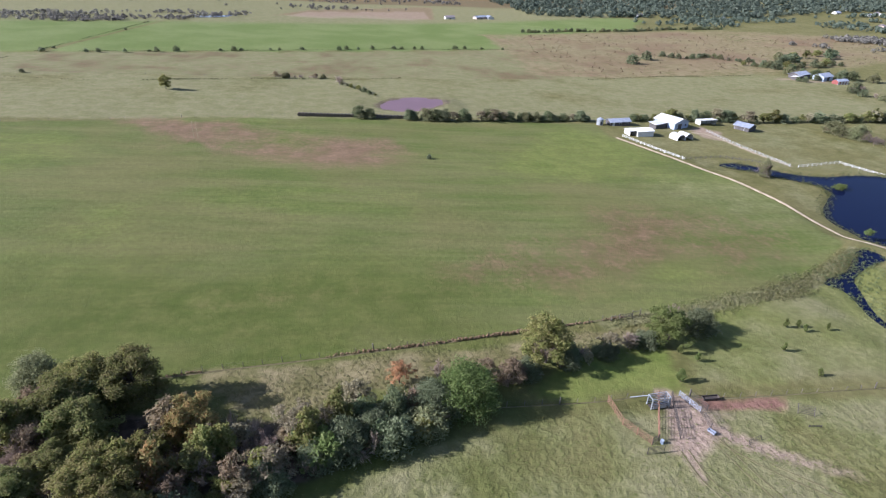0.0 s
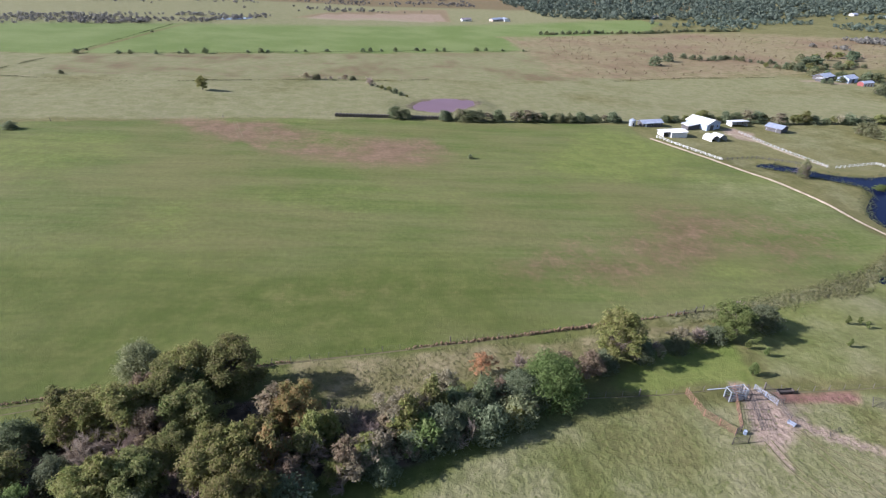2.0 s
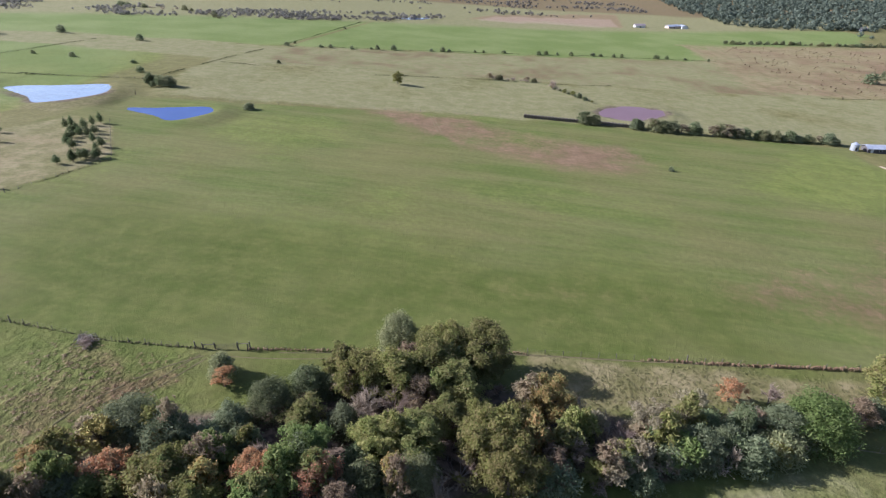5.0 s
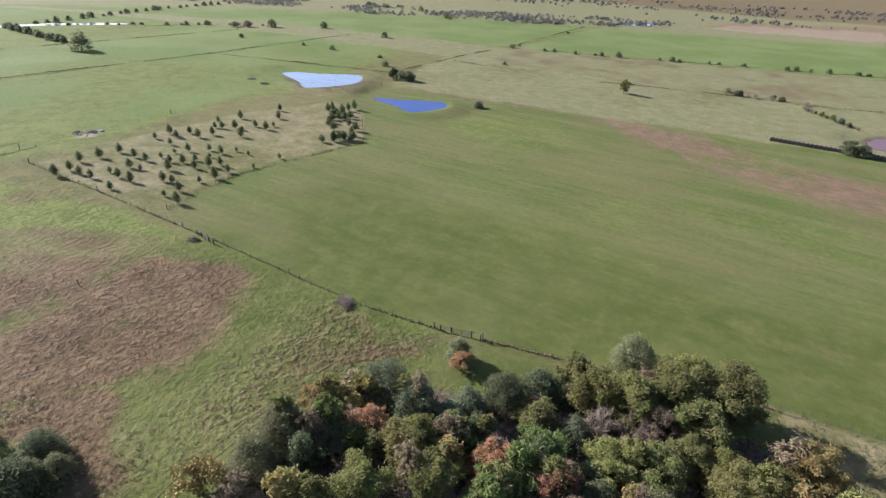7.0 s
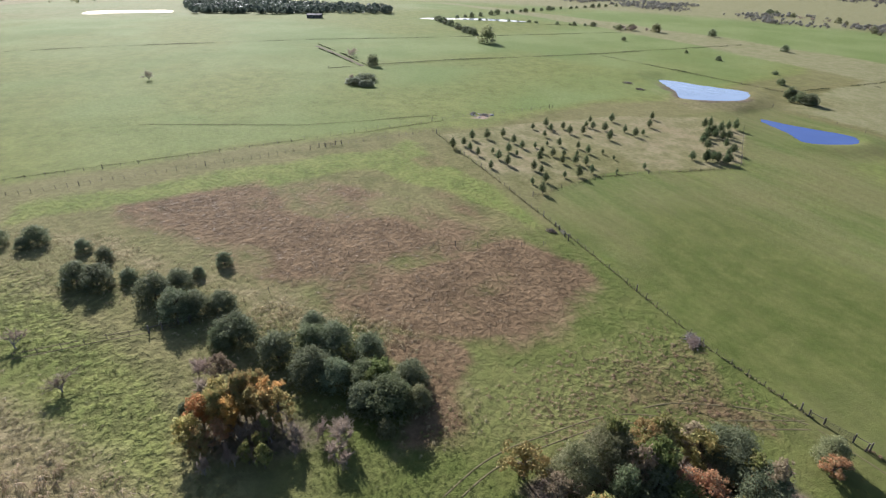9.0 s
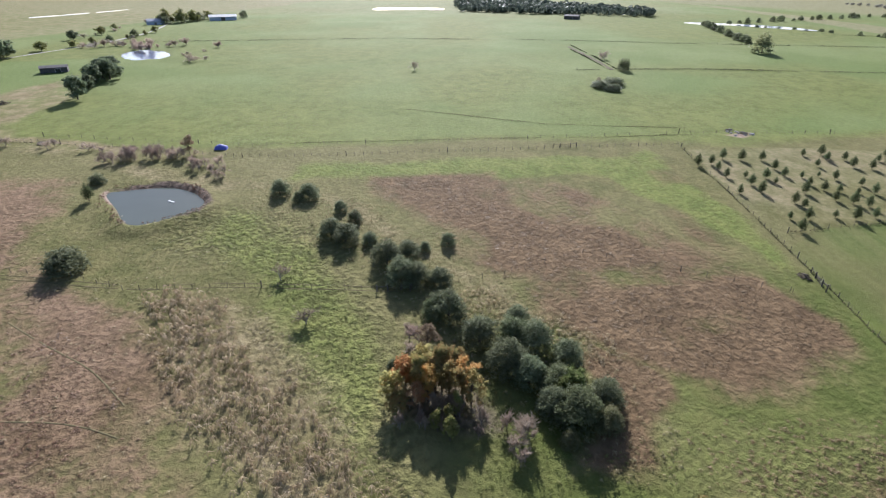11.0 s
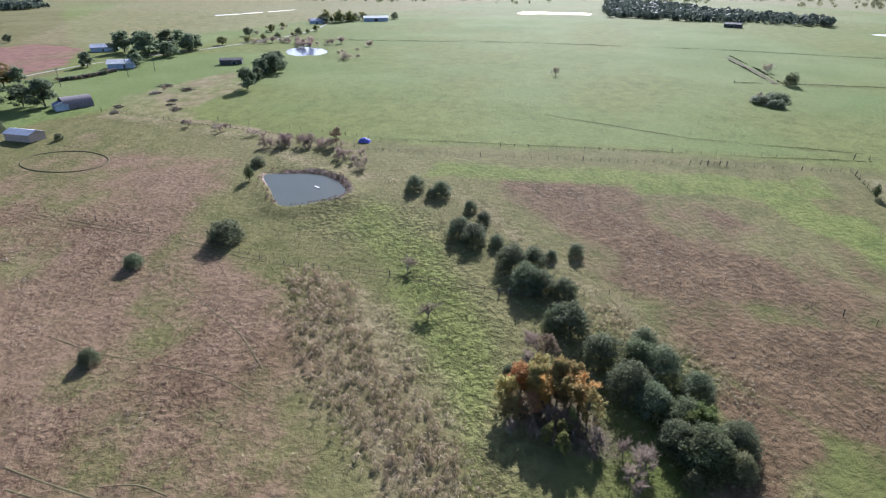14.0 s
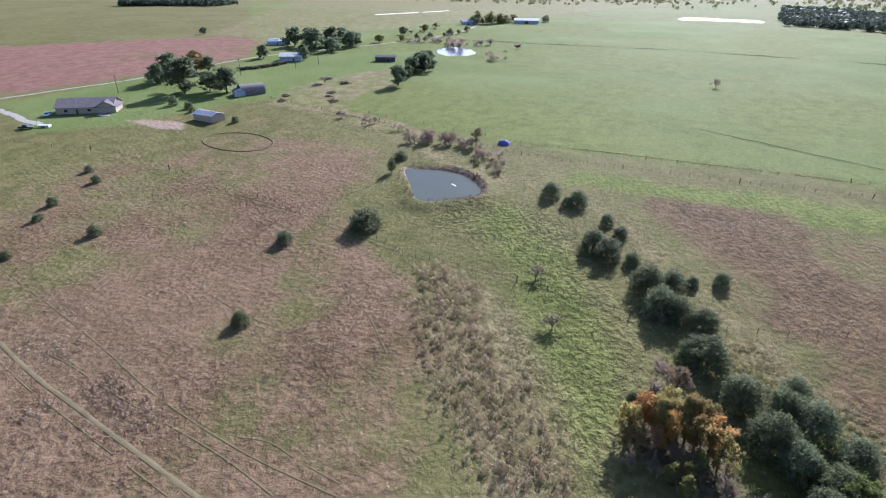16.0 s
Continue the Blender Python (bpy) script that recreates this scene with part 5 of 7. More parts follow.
single_trees([("cedar", -202.2, -111.9, 5.2, 2.8), ("shrub", -166.7, -97, 4.6, 8), ("shrub", -150.4, -110.4, 3, 4.3), ("shrub", -214.9, -116.3, 2.6, 4.6), ("shrub", -157.3, -202.4, 2.1, 2.6),
             ("shrub", -152.8, -191.3, 2.3, 2.9), ("shrub", -136.2, -186, 2.4, 3), ("shrub", -128.4, -179.6, 2, 2.5), ("shrub", -130.5, -157, 2.8, 3.5), ("shrub", -112.9, -164.7, 2.2, 2.6), ("shrub", -120.8, -94.9, 3, 3.6)])
single_trees([("live", -312, -179, 9.6, 9.4), ("live", -354.5, -187, 9.4, 9.6), ("live", -366, -193, 8.4, 8.4), ("live", -344.4, -189, 8, 8), ("live", -333, -186, 6, 6.4), ("bare", -234.1, -116.4, 8.4, 6.9), ("bare", -235, -109.7, 8, 6.9), ("bare", -233, -122, 5.4, 4.4),
             ("brown", -239.8, -98.8, 6, 4), ("bare", -229.2, -85.5, 6, 4.2), ("bare", -218, -81, 5.4, 3), ("bare", -237.4, -104, 5, 4), ("bare", -226, -92, 4, 3.4), ("bare", -244, -150, 5, 3)])
single_trees([("live", -248, -267.5, 15, 16), ("live", -266.5, -303, 12.4, 12.8), ("orange", -287.3, -305.3, 11.2, 10), ("live", -291, -299, 8.4, 8.4), ("live", -255.3, -298.3, 9.3, 9.3), ("live", -258.5, -248.6, 11.4, 12.2), ("live", -256, -258, 9, 9),
             ("shrub", -228.2, -250.7, 4, 4), ("shrub", -227.5, -239.5, 3, 3.7), ("shrub", -224, -233, 2.4, 3), ("shrub", -220.6, -202.6, 2.6, 2.9), ("bare", -297.9, -216.9, 5, 4)])
single_trees([("live", -397.3, -327.3, 12.4, 13), ("live", -390.4, -301.8, 13, 15), ("live", -410.5, -302.4, 12.6, 13), ("live", -416, -287.9, 11, 11.3), ("live", -395.4, -288.1, 7, 6.7), ("live", -343.9, -307.3, 7.7, 7.7), ("live", -402, -315, 13, 14),
             ("live", -421.9, -290.5, 10, 11.6), ("live", -388.3, -285.4, 9.6, 10.6), ("live", -359.5, -286.2, 8, 8), ("live", -352, -279, 7, 7), ("live", -420.8, -455.6, 6, 5.4), ("live", -440, -314.7, 10, 10)])
single_trees([("bare", -383.8, -28.8, 7.6, 7), ("ever", -387, 92.1, 6, 6.3), ("bare", -421, 90, 9, 9), ("grey", -450, 205, 12, 12), ("dark", -431, 425, 6, 7), ("dark", -352, 414, 5, 5.6), ("bare", -466.9, -217.8, 9, 8.4), ("bare", -411.6, -169, 7, 5.8), ("bare", -480, -225, 9, 8),
             ("oak", -633.6, -282.6, 11, 11), ("oak", -635.2, -268.2, 11, 11), ("oak", -650, -262, 9, 10), ("olive", -122, 337.3, 7.6, 6.4), ("ever", -10.4, 286, 6.4, 6.4), ("ever", -5, 286, 5, 5.4)])
single_trees([("bare", -25.3, 372, 10, 9), ("dark", 246.1, 524.7, 9, 10), ("dark", 274.3, 553.8, 8.4, 10), ("bare", 163.5, 205.5, 10, 8.4), ("grey", 163.9, 205, 7.5, 4.4), ("bright", 160.8, 145.5, 2.6, 2.6), ("bright", 187, 189, 2.4, 5),
             ("dark", -173, 242, 3, 5), ("bright", 57.4, 78.2, 3, 1.7), ("bright", 64.5, 84.3, 2.2, 1.1)])
single_trees([("bright", 93.6, 95.9, 2.2, 1.0), ("bright", 96.8, 95.8, 2, 1), ("bright", 97.2, 94, 2, 0.9), ("bright", 103.5, 94.4, 2, 0.9), ("bright", 86.6, 87, 2.2, 1), ("bright", 88.6, 78.5, 2, 0.9),
             ("shrub", 20, 219.7, 1.8, 2), ("shrub", -215.2, 369.6, 2.4, 2.8), ("bright", 62, 87, 2.2, 1.1), ("dark", -344, 68, 3, 9), ("dark", -349, 76, 3.4, 9), ("dark", -337, 72, 2.6, 8), ("bare", -349, 68, 6, 4)])

# the young pine plantation
def pine_row(row):
    for x, y in row:
        s = random.uniform(0.55, 1.25)
        plant("pine", x, y, 3.3 * s, 1.75 * s, 1, "planted pines")


pine_row([(-234, 72), (-235, 77), (-240, 83), (-230, 77), (-224, 77), (-239, 89), (-224, 83), (-218, 82), (-239, 96), (-223, 89), (-231, 96), (-219, 90), (-225, 96), (-212, 82), (-211, 75),
             (-244, 113), (-245, 120), (-240, 119), (-234, 112), (-240, 125), (-234, 124), (-224, 101), (-225, 107), (-218, 100), (-212, 95), (-214, 102), (-223, 111), (-207, 101), (-202, 89), (-195, 86)])
pine_row([(-195, 81), (-188, 80), (-196, 94), (-205, 105), (-195, 99), (-212, 111), (-218, 116), (-212, 116), (-239, 136), (-244, 142), (-232, 129), (-236, 137), (-232, 140), (-228, 140),
             (-222, 134), (-242, 152), (-228, 147), (-222, 147), (-223, 152), (-230, 162), (-239, 172), (-196, 105), (-210, 121), (-204, 121), (-193, 113), (-193, 125), (-203, 108), (-213, 106), (-205, 88)])
for i in range(28):
    u, v = random.random(), random.random()
    x, y = -184 - 30 * u - 11 * v, 156 + 42 * u - 9 * v
    plant("pine", x, y, random.uniform(3.0, 5.0), random.uniform(1.9, 2.8), 1, "planted pines", "dark pine in a tight clump at the plantation corner")


def hedge(line, gap, kinds, high, group, loose=1.0, lod=None, skip=0.0, slim=1.0):
    """Bushes along a field boundary, unevenly spaced."""
    for (x0, y0), (x1, y1) in zip(line, line[1:]):
        n = max(1, int(math.dist((x0, y0), (x1, y1)) / gap))
        for i in range(n):
            if random.random() < skip:
                continue
            u = (i + random.uniform(0.1, 0.9)) / n
            s = random.uniform(0.55, 1.3)
            plant(random.choice(kinds), x0 + (x1 - x0) * u + random.uniform(-loose, loose), y0 + (y1 - y0) * u + random.uniform(-loose, loose), high * s, high * s * random.uniform(0.9, 1.4) * slim, lod, group)


hedge([(14, 287), (48, 288), (70, 291), (118, 296)], 3.6, ["ever", "dark", "grey", "pale"], 4.8, "hedge behind the meadow")
hedge([(142, 299), (194, 303), (226, 301), (318, 306), (420, 330)], 4.4, ["ever", "dark", "pale", "oak"], 5.6, "hedge behind the barns")
hedge([(-248, 451), (-201, 465), (-147, 493), (-72, 531), (19, 570), (90, 592), (142, 605)], 10, ["ever", "dark"], 3.4, "field boundary bushes", 1.5, 2, 0.3)
hedge([(-72, 391), (-36, 395)], 3.2, ["bare", "brown", "grey", "bare"], 3.2, "field boundary bushes", 1.5)
hedge([(-26, 379), (-14, 361), (-1, 342)], 3.4, ["olive", "dark"], 2.4, "bushes along the ditch", 0.8)
hedge([(202, 784), (271, 808), (386, 824), (450, 850), (541, 853)], 5, ["ever", "dark", "grey"], 4.2, "distant field boundary bushes", 2, 2)
hedge([(305, 578), (320, 560), (354, 580), (367, 550), (390, 545)], 5, ["dark", "grey", "bare", "dark"], 4.6, "scrub beside the farm", 3, 2)
hedge([(361, 524), (381, 517), (383, 500), (424, 516), (446, 517), (470, 530)], 5, ["grey", "dark", "oak", "ever"], 5.6, "scrub beside the farm", 5, 2)
hedge([(352, 440), (372, 440)], 9, ["dark", "grey"], 3.6, "trees round the farm", 3, 2)
hedge([(388, 520), (440, 560), (520, 586)], 9, ["oak", "live", "grey"], 8.0, "trees round the farm", 9, 2)
hedge([(368, 362), (376, 402), (396, 412)], 5, ["grey", "bare", "dark"], 5.5, "trees round the farm", 5, 2)
hedge([(372, 474), (392, 462), (408, 452), (424, 438)], 6, ["dark", "grey", "ever"], 7.0, "trees round the farm", 4, 2)
plant("dark", 380, 446, 5, 6.5, 2, "trees round the farm")
hedge([(252, 280), (257, 274), (262, 264), (268, 253), (280, 240)], 3.6, ["bare", "pale", "grey", "pale"], 6.0, "scrub beyond the fence", 3)
hedge([(-247, 460), (-247, 560), (-246, 700)], 80, ["dark"], 2.6, "field boundary bushes", 1, 2)
hedge([(-252, 278), (-240, 273), (-231, 271)], 2.4, ["dark", "ever"], 4.0, "clump at the field corner", 3)
hedge([(-235, 262), (-300, 330), (-470, 320)], 26, ["dark", "ever"], 2.6, "field boundary bushes", 1, 2, 0.4)
hedge([(-625, 238), (-552, 226), (-493, 217)], 5, ["dark", "ever"], 4.6, "dark hedge by the far pond", 2, 2)
hedge([(-600, 273), (-503, 377)], 8, ["dark", "ever"], 3.4, "distant hedge", 1.5, 2, 0.2)
hedge([(-494, 366), (-470, 392)], 4, ["bare", "grey"], 6.5, "grey clump in the far field", 4, 2)
hedge([(-576, 688), (-517, 674), (-443, 672), (-390, 608)], 9, ["dark", "grey", "bare"], 5, "trees along a distant creek", 5, 2)
hedge([(-610, 240), (-640, 300), (-690, 420), (-720, 560)], 14, ["dark", "ever"], 4.5, "distant hedge", 3, 2)
hedge([(-412, -180), (-440, -172), (-470, -165)], 12, ["bare"], 6, "thin trees by the far pond", 6)
hedge([(-440, -212), (-462, -226), (-470, -240)], 4.5, ["bare"], 7.5, "thin trees by the far pond", 6)
hedge([(-462, -262), (-470, -240), (-464, -218), (-474, -196)], 4.5, ["bare"], 7.5, "thin trees by the far pond", 4)
hedge([(-404, -168), (-414, -156)], 5, ["bare"], 6, "thin trees by the far pond", 1)
hedge([(-302, -290), (-315, -280), (-332, -279)], 2.6, ["dark", "brown"], 2.2, "low hedge by the farm road", 0.6)
hedge([(-350, -195), (-372, -193)], 5, ["live"], 7.5, "oaks by the far pond", 2)
hedge([(-500, -296), (-535, -293), (-580, -299)], 9, ["oak", "bare", "live"], 6, "roadside bushes", 3, 2)
hedge([(-440, -285), (-500, -258), (-560, -255)], 14, ["oak", "ever"], 5, "roadside bushes", 2, 2)
hedge([(-610, -290), (-650, -270), (-690, -240), (-700, -225)], 8, ["oak", "dark", "bare"], 8, "trees round the distant farm", 8, 2)
hedge([(-232, -124), (-235, -112), (-238, -97)], 1.3, ["bare"], 6.6, "thin trees by the stock pond", 2.6, 1, 0.0, 0.6)
hedge([(-231, -96), (-226, -88), (-220, -82)], 2.0, ["bare", "bare", "bare", "bare", "brown"], 5.6, "thin trees by the stock pond", 1.8, 1, 0.0, 0.6)
hedge([(-36, 52.5), (-22, 57), (-10, 62), (2, 67), (10, 70)], 2.3, ["dark", "ever", "olive", "pale", "bare", "grey", "dark"], 4.7, "hedge along the paddock", 1.8, 3)
hedge([(-30, 64), (-18, 66), (-6, 71), (6, 75)], 2.6, ["bare", "pale", "brown", "ever", "bare"], 4.4, "hedge along the paddock", 2, 3)
hedge([(16, 77), (26, 81.5), (40, 86), (54, 89.5)], 2.7, ["bare", "pale", "brown", "dark", "ever"], 3.0, "hedge along the paddock", 1.5, 3)
hedge([(-240, -125), (-246, -140), (-250, -170)], 8, ["bare"], 4.0, "thin saplings along the fence", 1.5)


def woods(name, poly, count, high, tones, label, seed, wide=1.0, clump=None):
    """Distant woods in one piece: many small uneven crowns of leaf clumps."""
    rng = np.random.RandomState(seed)
    xs, ys = [p[0] for p in poly], [p[1] for p in poly]
    X, Y = rng.uniform(min(xs), max(xs), count * 6), rng.uniform(min(ys), max(ys), count * 6)
    ok = side(X, Y, poly) + (ragged(X, Y, 120) - 0.5) * 60 < 0
    if clump:
        ok &= ragged(X, Y, clump) > rng.uniform(0.45, 0.62, len(X))
    X, Y = X[ok][:count], Y[ok][:count]
    Z = lie(X, Y)
    verts, faces = [], []
    for x, y, z in zip(X, Y, Z):
        h = high * rng.uniform(0.5, 1.25)
        w = h * rng.uniform(0.4, 0.65) * wide
        for _ in range(34):
            d = rng.normal(size=3)
            d /= np.linalg.norm(d)
            c = np.array((x + d[0] * w, y + d[1] * w, z + h * 0.55 + d[2] * h * 0.42))
            u = rng.normal(size=3)
            u -= d * (u @ d)
            u /= np.linalg.norm(u)
            v = np.cross(d, u)
            s = h * rng.uniform(0.13, 0.30)
            b = len(verts)
            verts += [tuple(c - u * s), tuple(c + v * s * 1.4), tuple(c + u * s)]
            faces.append((b, b + 1, b + 2))
    ob = raw(name, verts, faces, LEAF[tones])
    return tagged(ob, label, "woods", kind="stuff")


woods("far_woods", [(300, 1075), (400, 1040), (694, 1010), (900, 1080), (1500, 1300), (1600, 1900), (330, 2000), (280, 1300)], 4200, 10, "wood", "dark distant woods beyond the fields", 11)
woods("village_trees", [(420, 920), (700, 760), (1100, 860), (1300, 1150), (700, 1010), (430, 1000)], 520, 7, "wood", "scattered trees between distant houses", 12, clump=70)
woods("scrub_belt", [(500, 590), (620, 600), (740, 720), (620, 760), (500, 660)], 260, 5, "scrub", "grey scrub belt in the dry field", 13, clump=60)
woods("creek_woods", [(-900, 560), (-400, 596), (-354, 660), (-230, 790), (-165, 880), (-200, 930), (-300, 850), (-420, 720), (-900, 640)], 900, 3.6, "scrub", "low grey woods along a distant creek", 14, clump=60)
woods("creek_brush", [(-352, 655), (-228, 745), (-170, 860), (-190, 880), (-250, 790), (-360, 690)], 260, 3.4, "scrub", "bare brush along a distant creek", 24)
woods("horizon_woods", [(-1200, 1000), (-200, 980), (200, 1180), (200, 1700), (-1500, 1600)], 1100, 5, "scrub", "scattered distant brush", 15, clump=100)
woods("west_woods", [(-935, 7), (-775, 24), (-707, 122), (-700, 215), (-735, 225), (-850, 150), (-1077, 76), (-1150, 20)], 1100, 7, "wood", "dark woods on the western rise", 16)
woods("south_woods", [(-640, -905), (-725, -785), (-800, -810), (-730, -960)], 420, 10, "wood", "dark block of woods in distant fields", 17)
woods("west_brush", [(-1100, -900), (-1000, 700), (-1700, 1000), (-2000, -1000)], 800, 6, "grey", "scattered brush on the western horizon", 18, clump=120)
woods("scrub_bushes", [(150, 600), (175, 745), (390, 815), (690, 735), (560, 545), (352, 500), (172, 440)], 620, 1.3, "brown", "low brown scrub in the dry field", 19, 1.3)


# ---- fences ----
POST_MESH = {}


def post_mesh(kind):
    if kind not in POST_MESH:
        bm = bmesh.new()
        if kind == "board":
            box(bm, 0, 0, 0.7, 0.16, 0.16, 1.5)
        elif kind == "stout":
            tube(bm, (0, 0, -0.2), (0.02, 0, 1.75), 0.13, 0.11, 7)
        else:
            tube(bm, (0, 0, -0.2), (0.02, 0.01, 1.3), 0.065, 0.05, 5)
        me = bpy.data.meshes.new("post")
        bm.to_mesh(me)
        bm.free()
        me.materials.append(M_WHITE if kind == "board" else M_POST)
        POST_MESH[kind] = me
    return POST_MESH[kind]


def along(line, gap):
    """Places every gap metres along a line, with the heading there."""
    out, carry = [], 0.0
    for (x0, y0), (x1, y1) in zip(line, line[1:]):
        d = math.dist((x0, y0), (x1, y1))
        s = carry
        while s < d:
            u = s / d
            out.append((x0 + (x1 - x0) * u, y0 + (y1 - y0) * u, math.degrees(math.atan2(y1 - y0, x1 - x0))))
            s += gap
        carry = s - d
    out.append((*line[-1], out[-1][2]))
    return out


def wire_fence(line, gap, label, wires=(0.45, 0.8, 1.15), thick=0.006, kind="thin"):
    places = along(line, gap)
    bm = bmesh.new()
    x0, y0 = line[0]
    z0 = gz(x0, y0)
    for (xa, ya, _), (xb, yb, _) in zip(places, places[1:]):
        for w in wires:
            tube(bm, (xa - x0, ya - y0, gz(xa, ya) + w - z0), (xb - x0, yb - y0, gz(xb, yb) + w - z0), thick, None, 3)
    ob = thing("wire_fence", x0, y0, z0, 0, label, "fence")
    part("wire", bm, M_WIRE, ob)
    for i, (x, y, a) in enumerate(places):
        p = new("post", post_mesh("stout" if i % 12 == 0 else kind))
        p.parent = ob
        p.matrix_basis = pose(x - x0, y - y0, gz(x, y) - z0, random.uniform(-4, 4), random.uniform(-4, 4), a) @ Matrix.Scale(random.uniform(0.85, 1.1), 4)
    return ob


def board_fence(line, gap, label, mat, rails=(0.45, 0.85, 1.25)):
    places = along(line, gap)
    x0, y0 = line[0]
    z0 = gz(x0, y0)
    ob = thing("board_fence", x0, y0, z0, 0, label, "fence")
    for (xa, ya, a), (xb, yb, _) in zip(places, places[1:]):
        p = new("post", post_mesh("board"))
        p.parent = ob
        p.matrix_basis = pose(xa - x0, ya - y0, gz(xa, ya) - z0, 0, 0, a)
        p.material_slots[0].link = "OBJECT"
        p.material_slots[0].material = mat
        a, b = Vector((xa - x0, ya - y0, gz(xa, ya) - z0)), Vector((xb - x0, yb - y0, gz(xb, yb) - z0))
        m = (b - a).to_track_quat("X", "Z").to_matrix().to_4x4()
        for r in rails:
            c = (a + b) / 2
            part("board", box(bmesh.new(), c.x, c.y, c.z + r, (b - a).length - 0.02, 0.04, 0.085, 0.0, m), mat, ob)
    return ob


wire_fence([(-251, 73), (-208, 72), (-164, 71), (-114, 69), (-96, 71)], 3.2, "wire fence on thin wooden posts between pasture and meadow")
wire_fence([(-88, 72.5), (-71, 76.5), (-38, 84.5), (4, 91.5), (22, 94.5), (53, 100.6)], 3.6, "wire fence along the mown meadow's edge")
wire_fence([(-258, -218), (-252, -164), (-247, -130), (-237.5, -83), (-239, -51), (-244, -14), (-250, 34), (-253.5, 73)], 2.9, "wire fence on close-set posts along the grassy lane")
wire_fence([(-258, -160), (-249, -82), (-253, -33), (-262, 37), (-268, 83), (-269, 140)], 5.0, "old wire fence overgrown with weeds")
wire_fence([(-161, -265), (-173, -213), (-168.5, -144), (-165, -110), (-165, -98), (-158.5, -80), (-160.5, -56), (-159.5, -27)], 3.6, "wire fence across the lower pasture")
wire_fence([(-159, -20), (-166, 0), (-176, 20), (-160, 62)], 5.5, "thin wire fence through the brown grass")
wire_fence([(-10, 71), (21, 73), (38, 73.4), (50, 74.8)], 3.4, "wire fence in the shade of the trees")
wire_fence([(57, 74), (66, 73.2), (100, 74.3), (160, 76)], 3.4, "wire fence beside the cattle pens")
wire_fence([(-187, 76), (-192.5, 105), (-182, 159), (-215, 201)], 4.0, "wire fence round the pine plantation")
wire_fence([(-236, 247), (-187, 252), (-130, 264), (-43, 288)], 6.0, "wire fence at the far side of the meadow")
wire_fence([(-386, 65), (-390, 129), (-382, 253), (-384, 405)], 9.0, "distant wire fence between green fields")
wire_fence([(-384, 253), (-324, 266), (-255, 283)], 9.0, "distant wire fence towards the pond")
wire_fence([(-231, 366), (-132, 383), (-74, 391)], 7.0, "distant wire fence across the grazing land")
wire_fence([(-490, -235), (-512, -59), (-505, 82), (-493, 147), (-484, 218), (-472, 356)], 10.0, "distant wire fence over the green slope")
M_WEEDLINE = surface("dry_weeds", (0.076, 0.070, 0.034), (0.140, 0.120, 0.064), 0.6, 0.9, 0.3, shine=0.04)
M_DARKWEED = surface("dark_weeds", (0.034, 0.040, 0.018), (0.068, 0.068, 0.034), 0.5, 0.9, 0.3, shine=0.04)
def weed_row(line, gap, size, high, material, label):
    """Weeds and long grass that no mower reaches, in a ragged row under a fence."""
    verts, faces = [], []
    for i, (x, y, a) in enumerate(along(line, gap)):
        thick = noise.noise((x * 0.05, y * 0.05, 9)) + 0.6 * noise.noise((x * 0.3, y * 0.3, 4))
        if thick < -0.25:
            continue
        sz, ht = size * (0.8 + 0.6 * thick), high * (0.7 + 0.8 * max(0, thick))
        x, y = x + random.uniform(-0.5, 0.5) * gap, y + random.uniform(-0.3, 0.3) * size
        z, b = gz(x, y), len(verts)
        for k in range(7):
            u = k * 0.898 + i
            verts.append((x + 0.25 * sz * math.cos(u), y + 0.25 * sz * math.sin(u), z + ht * random.uniform(0.7, 1.1)))
        for k in range(7):
            u = k * 0.898 + i + 0.45
            verts.append((x + sz * math.cos(u) * random.uniform(0.5, 0.9), y + sz * math.sin(u) * random.uniform(0.5, 0.9), z + ht * random.uniform(-0.1, 0.3)))
            faces.append((b + k, b + (k + 1) % 7, b + 7 + k))
        faces.append(tuple(range(b, b + 7)))
    return tagged(raw("weed_line", verts, faces, material), label, "weeds", kind="stuff")


def weed_line(line):
    near = abs(line[0][0]) < 300 and line[0][1] < 200
    weed_row(line, 0.7 if near else 1.1, 0.6 if near else 1.1, 0.45 if near else 0.8, M_WEEDLINE if near else M_DARKWEED, "line of dry weeds along a fence" if near else "dark line of weeds along a distant fence")


weed_line([(-251, 73), (-164, 71), (-114, 69), (-96, 71)])
weed_row([(-88, 73), (-70, 77), (-38, 84.4), (4, 91.2), (26, 95.2), (55, 101)], 0.5, 0.75, 0.55, M_TUFT_BROWN, "weedy ridge along the meadow's edge")
weed_line([(-386, 65), (-390, 129), (-382, 253), (-384, 405)])
weed_line([(-384, 253), (-324, 266), (-255, 283)])
weed_line([(-266, 83), (-262, 49), (-259.5, 8), (-255.5, -33), (-252.5, -64), (-246, -88)])
weed_line([(-187, 76), (-192.5, 105), (-182, 159)])
weed_line([(-255, 283), (-255, 388), (-250, 459), (-256, 700)])
weed_line([(-490, -235), (-512, -59), (-505, 82), (-493, 147), (-484, 218), (-472, 356)])
weed_row([(-478, 81), (-432, 86), (-389, 89)], 0.8, 1.0, 0.9, M_DARKWEED, "dark weeds along a dirt lane")
weed_row([(-471, 75.5), (-430, 80), (-388, 84)], 0.8, 1.0, 0.9, M_DARKWEED, "dark weeds along a dirt lane")
weed_line([(-299, -31), (-278, 28), (-274, 85)])
weed_line([(-250, 452), (-147, 494), (19, 571), (142, 606)])
weed_line([(168, 432), (240, 455), (338, 468)])
weed_line([(-556, 285), (-535, 341), (-510, 383)])
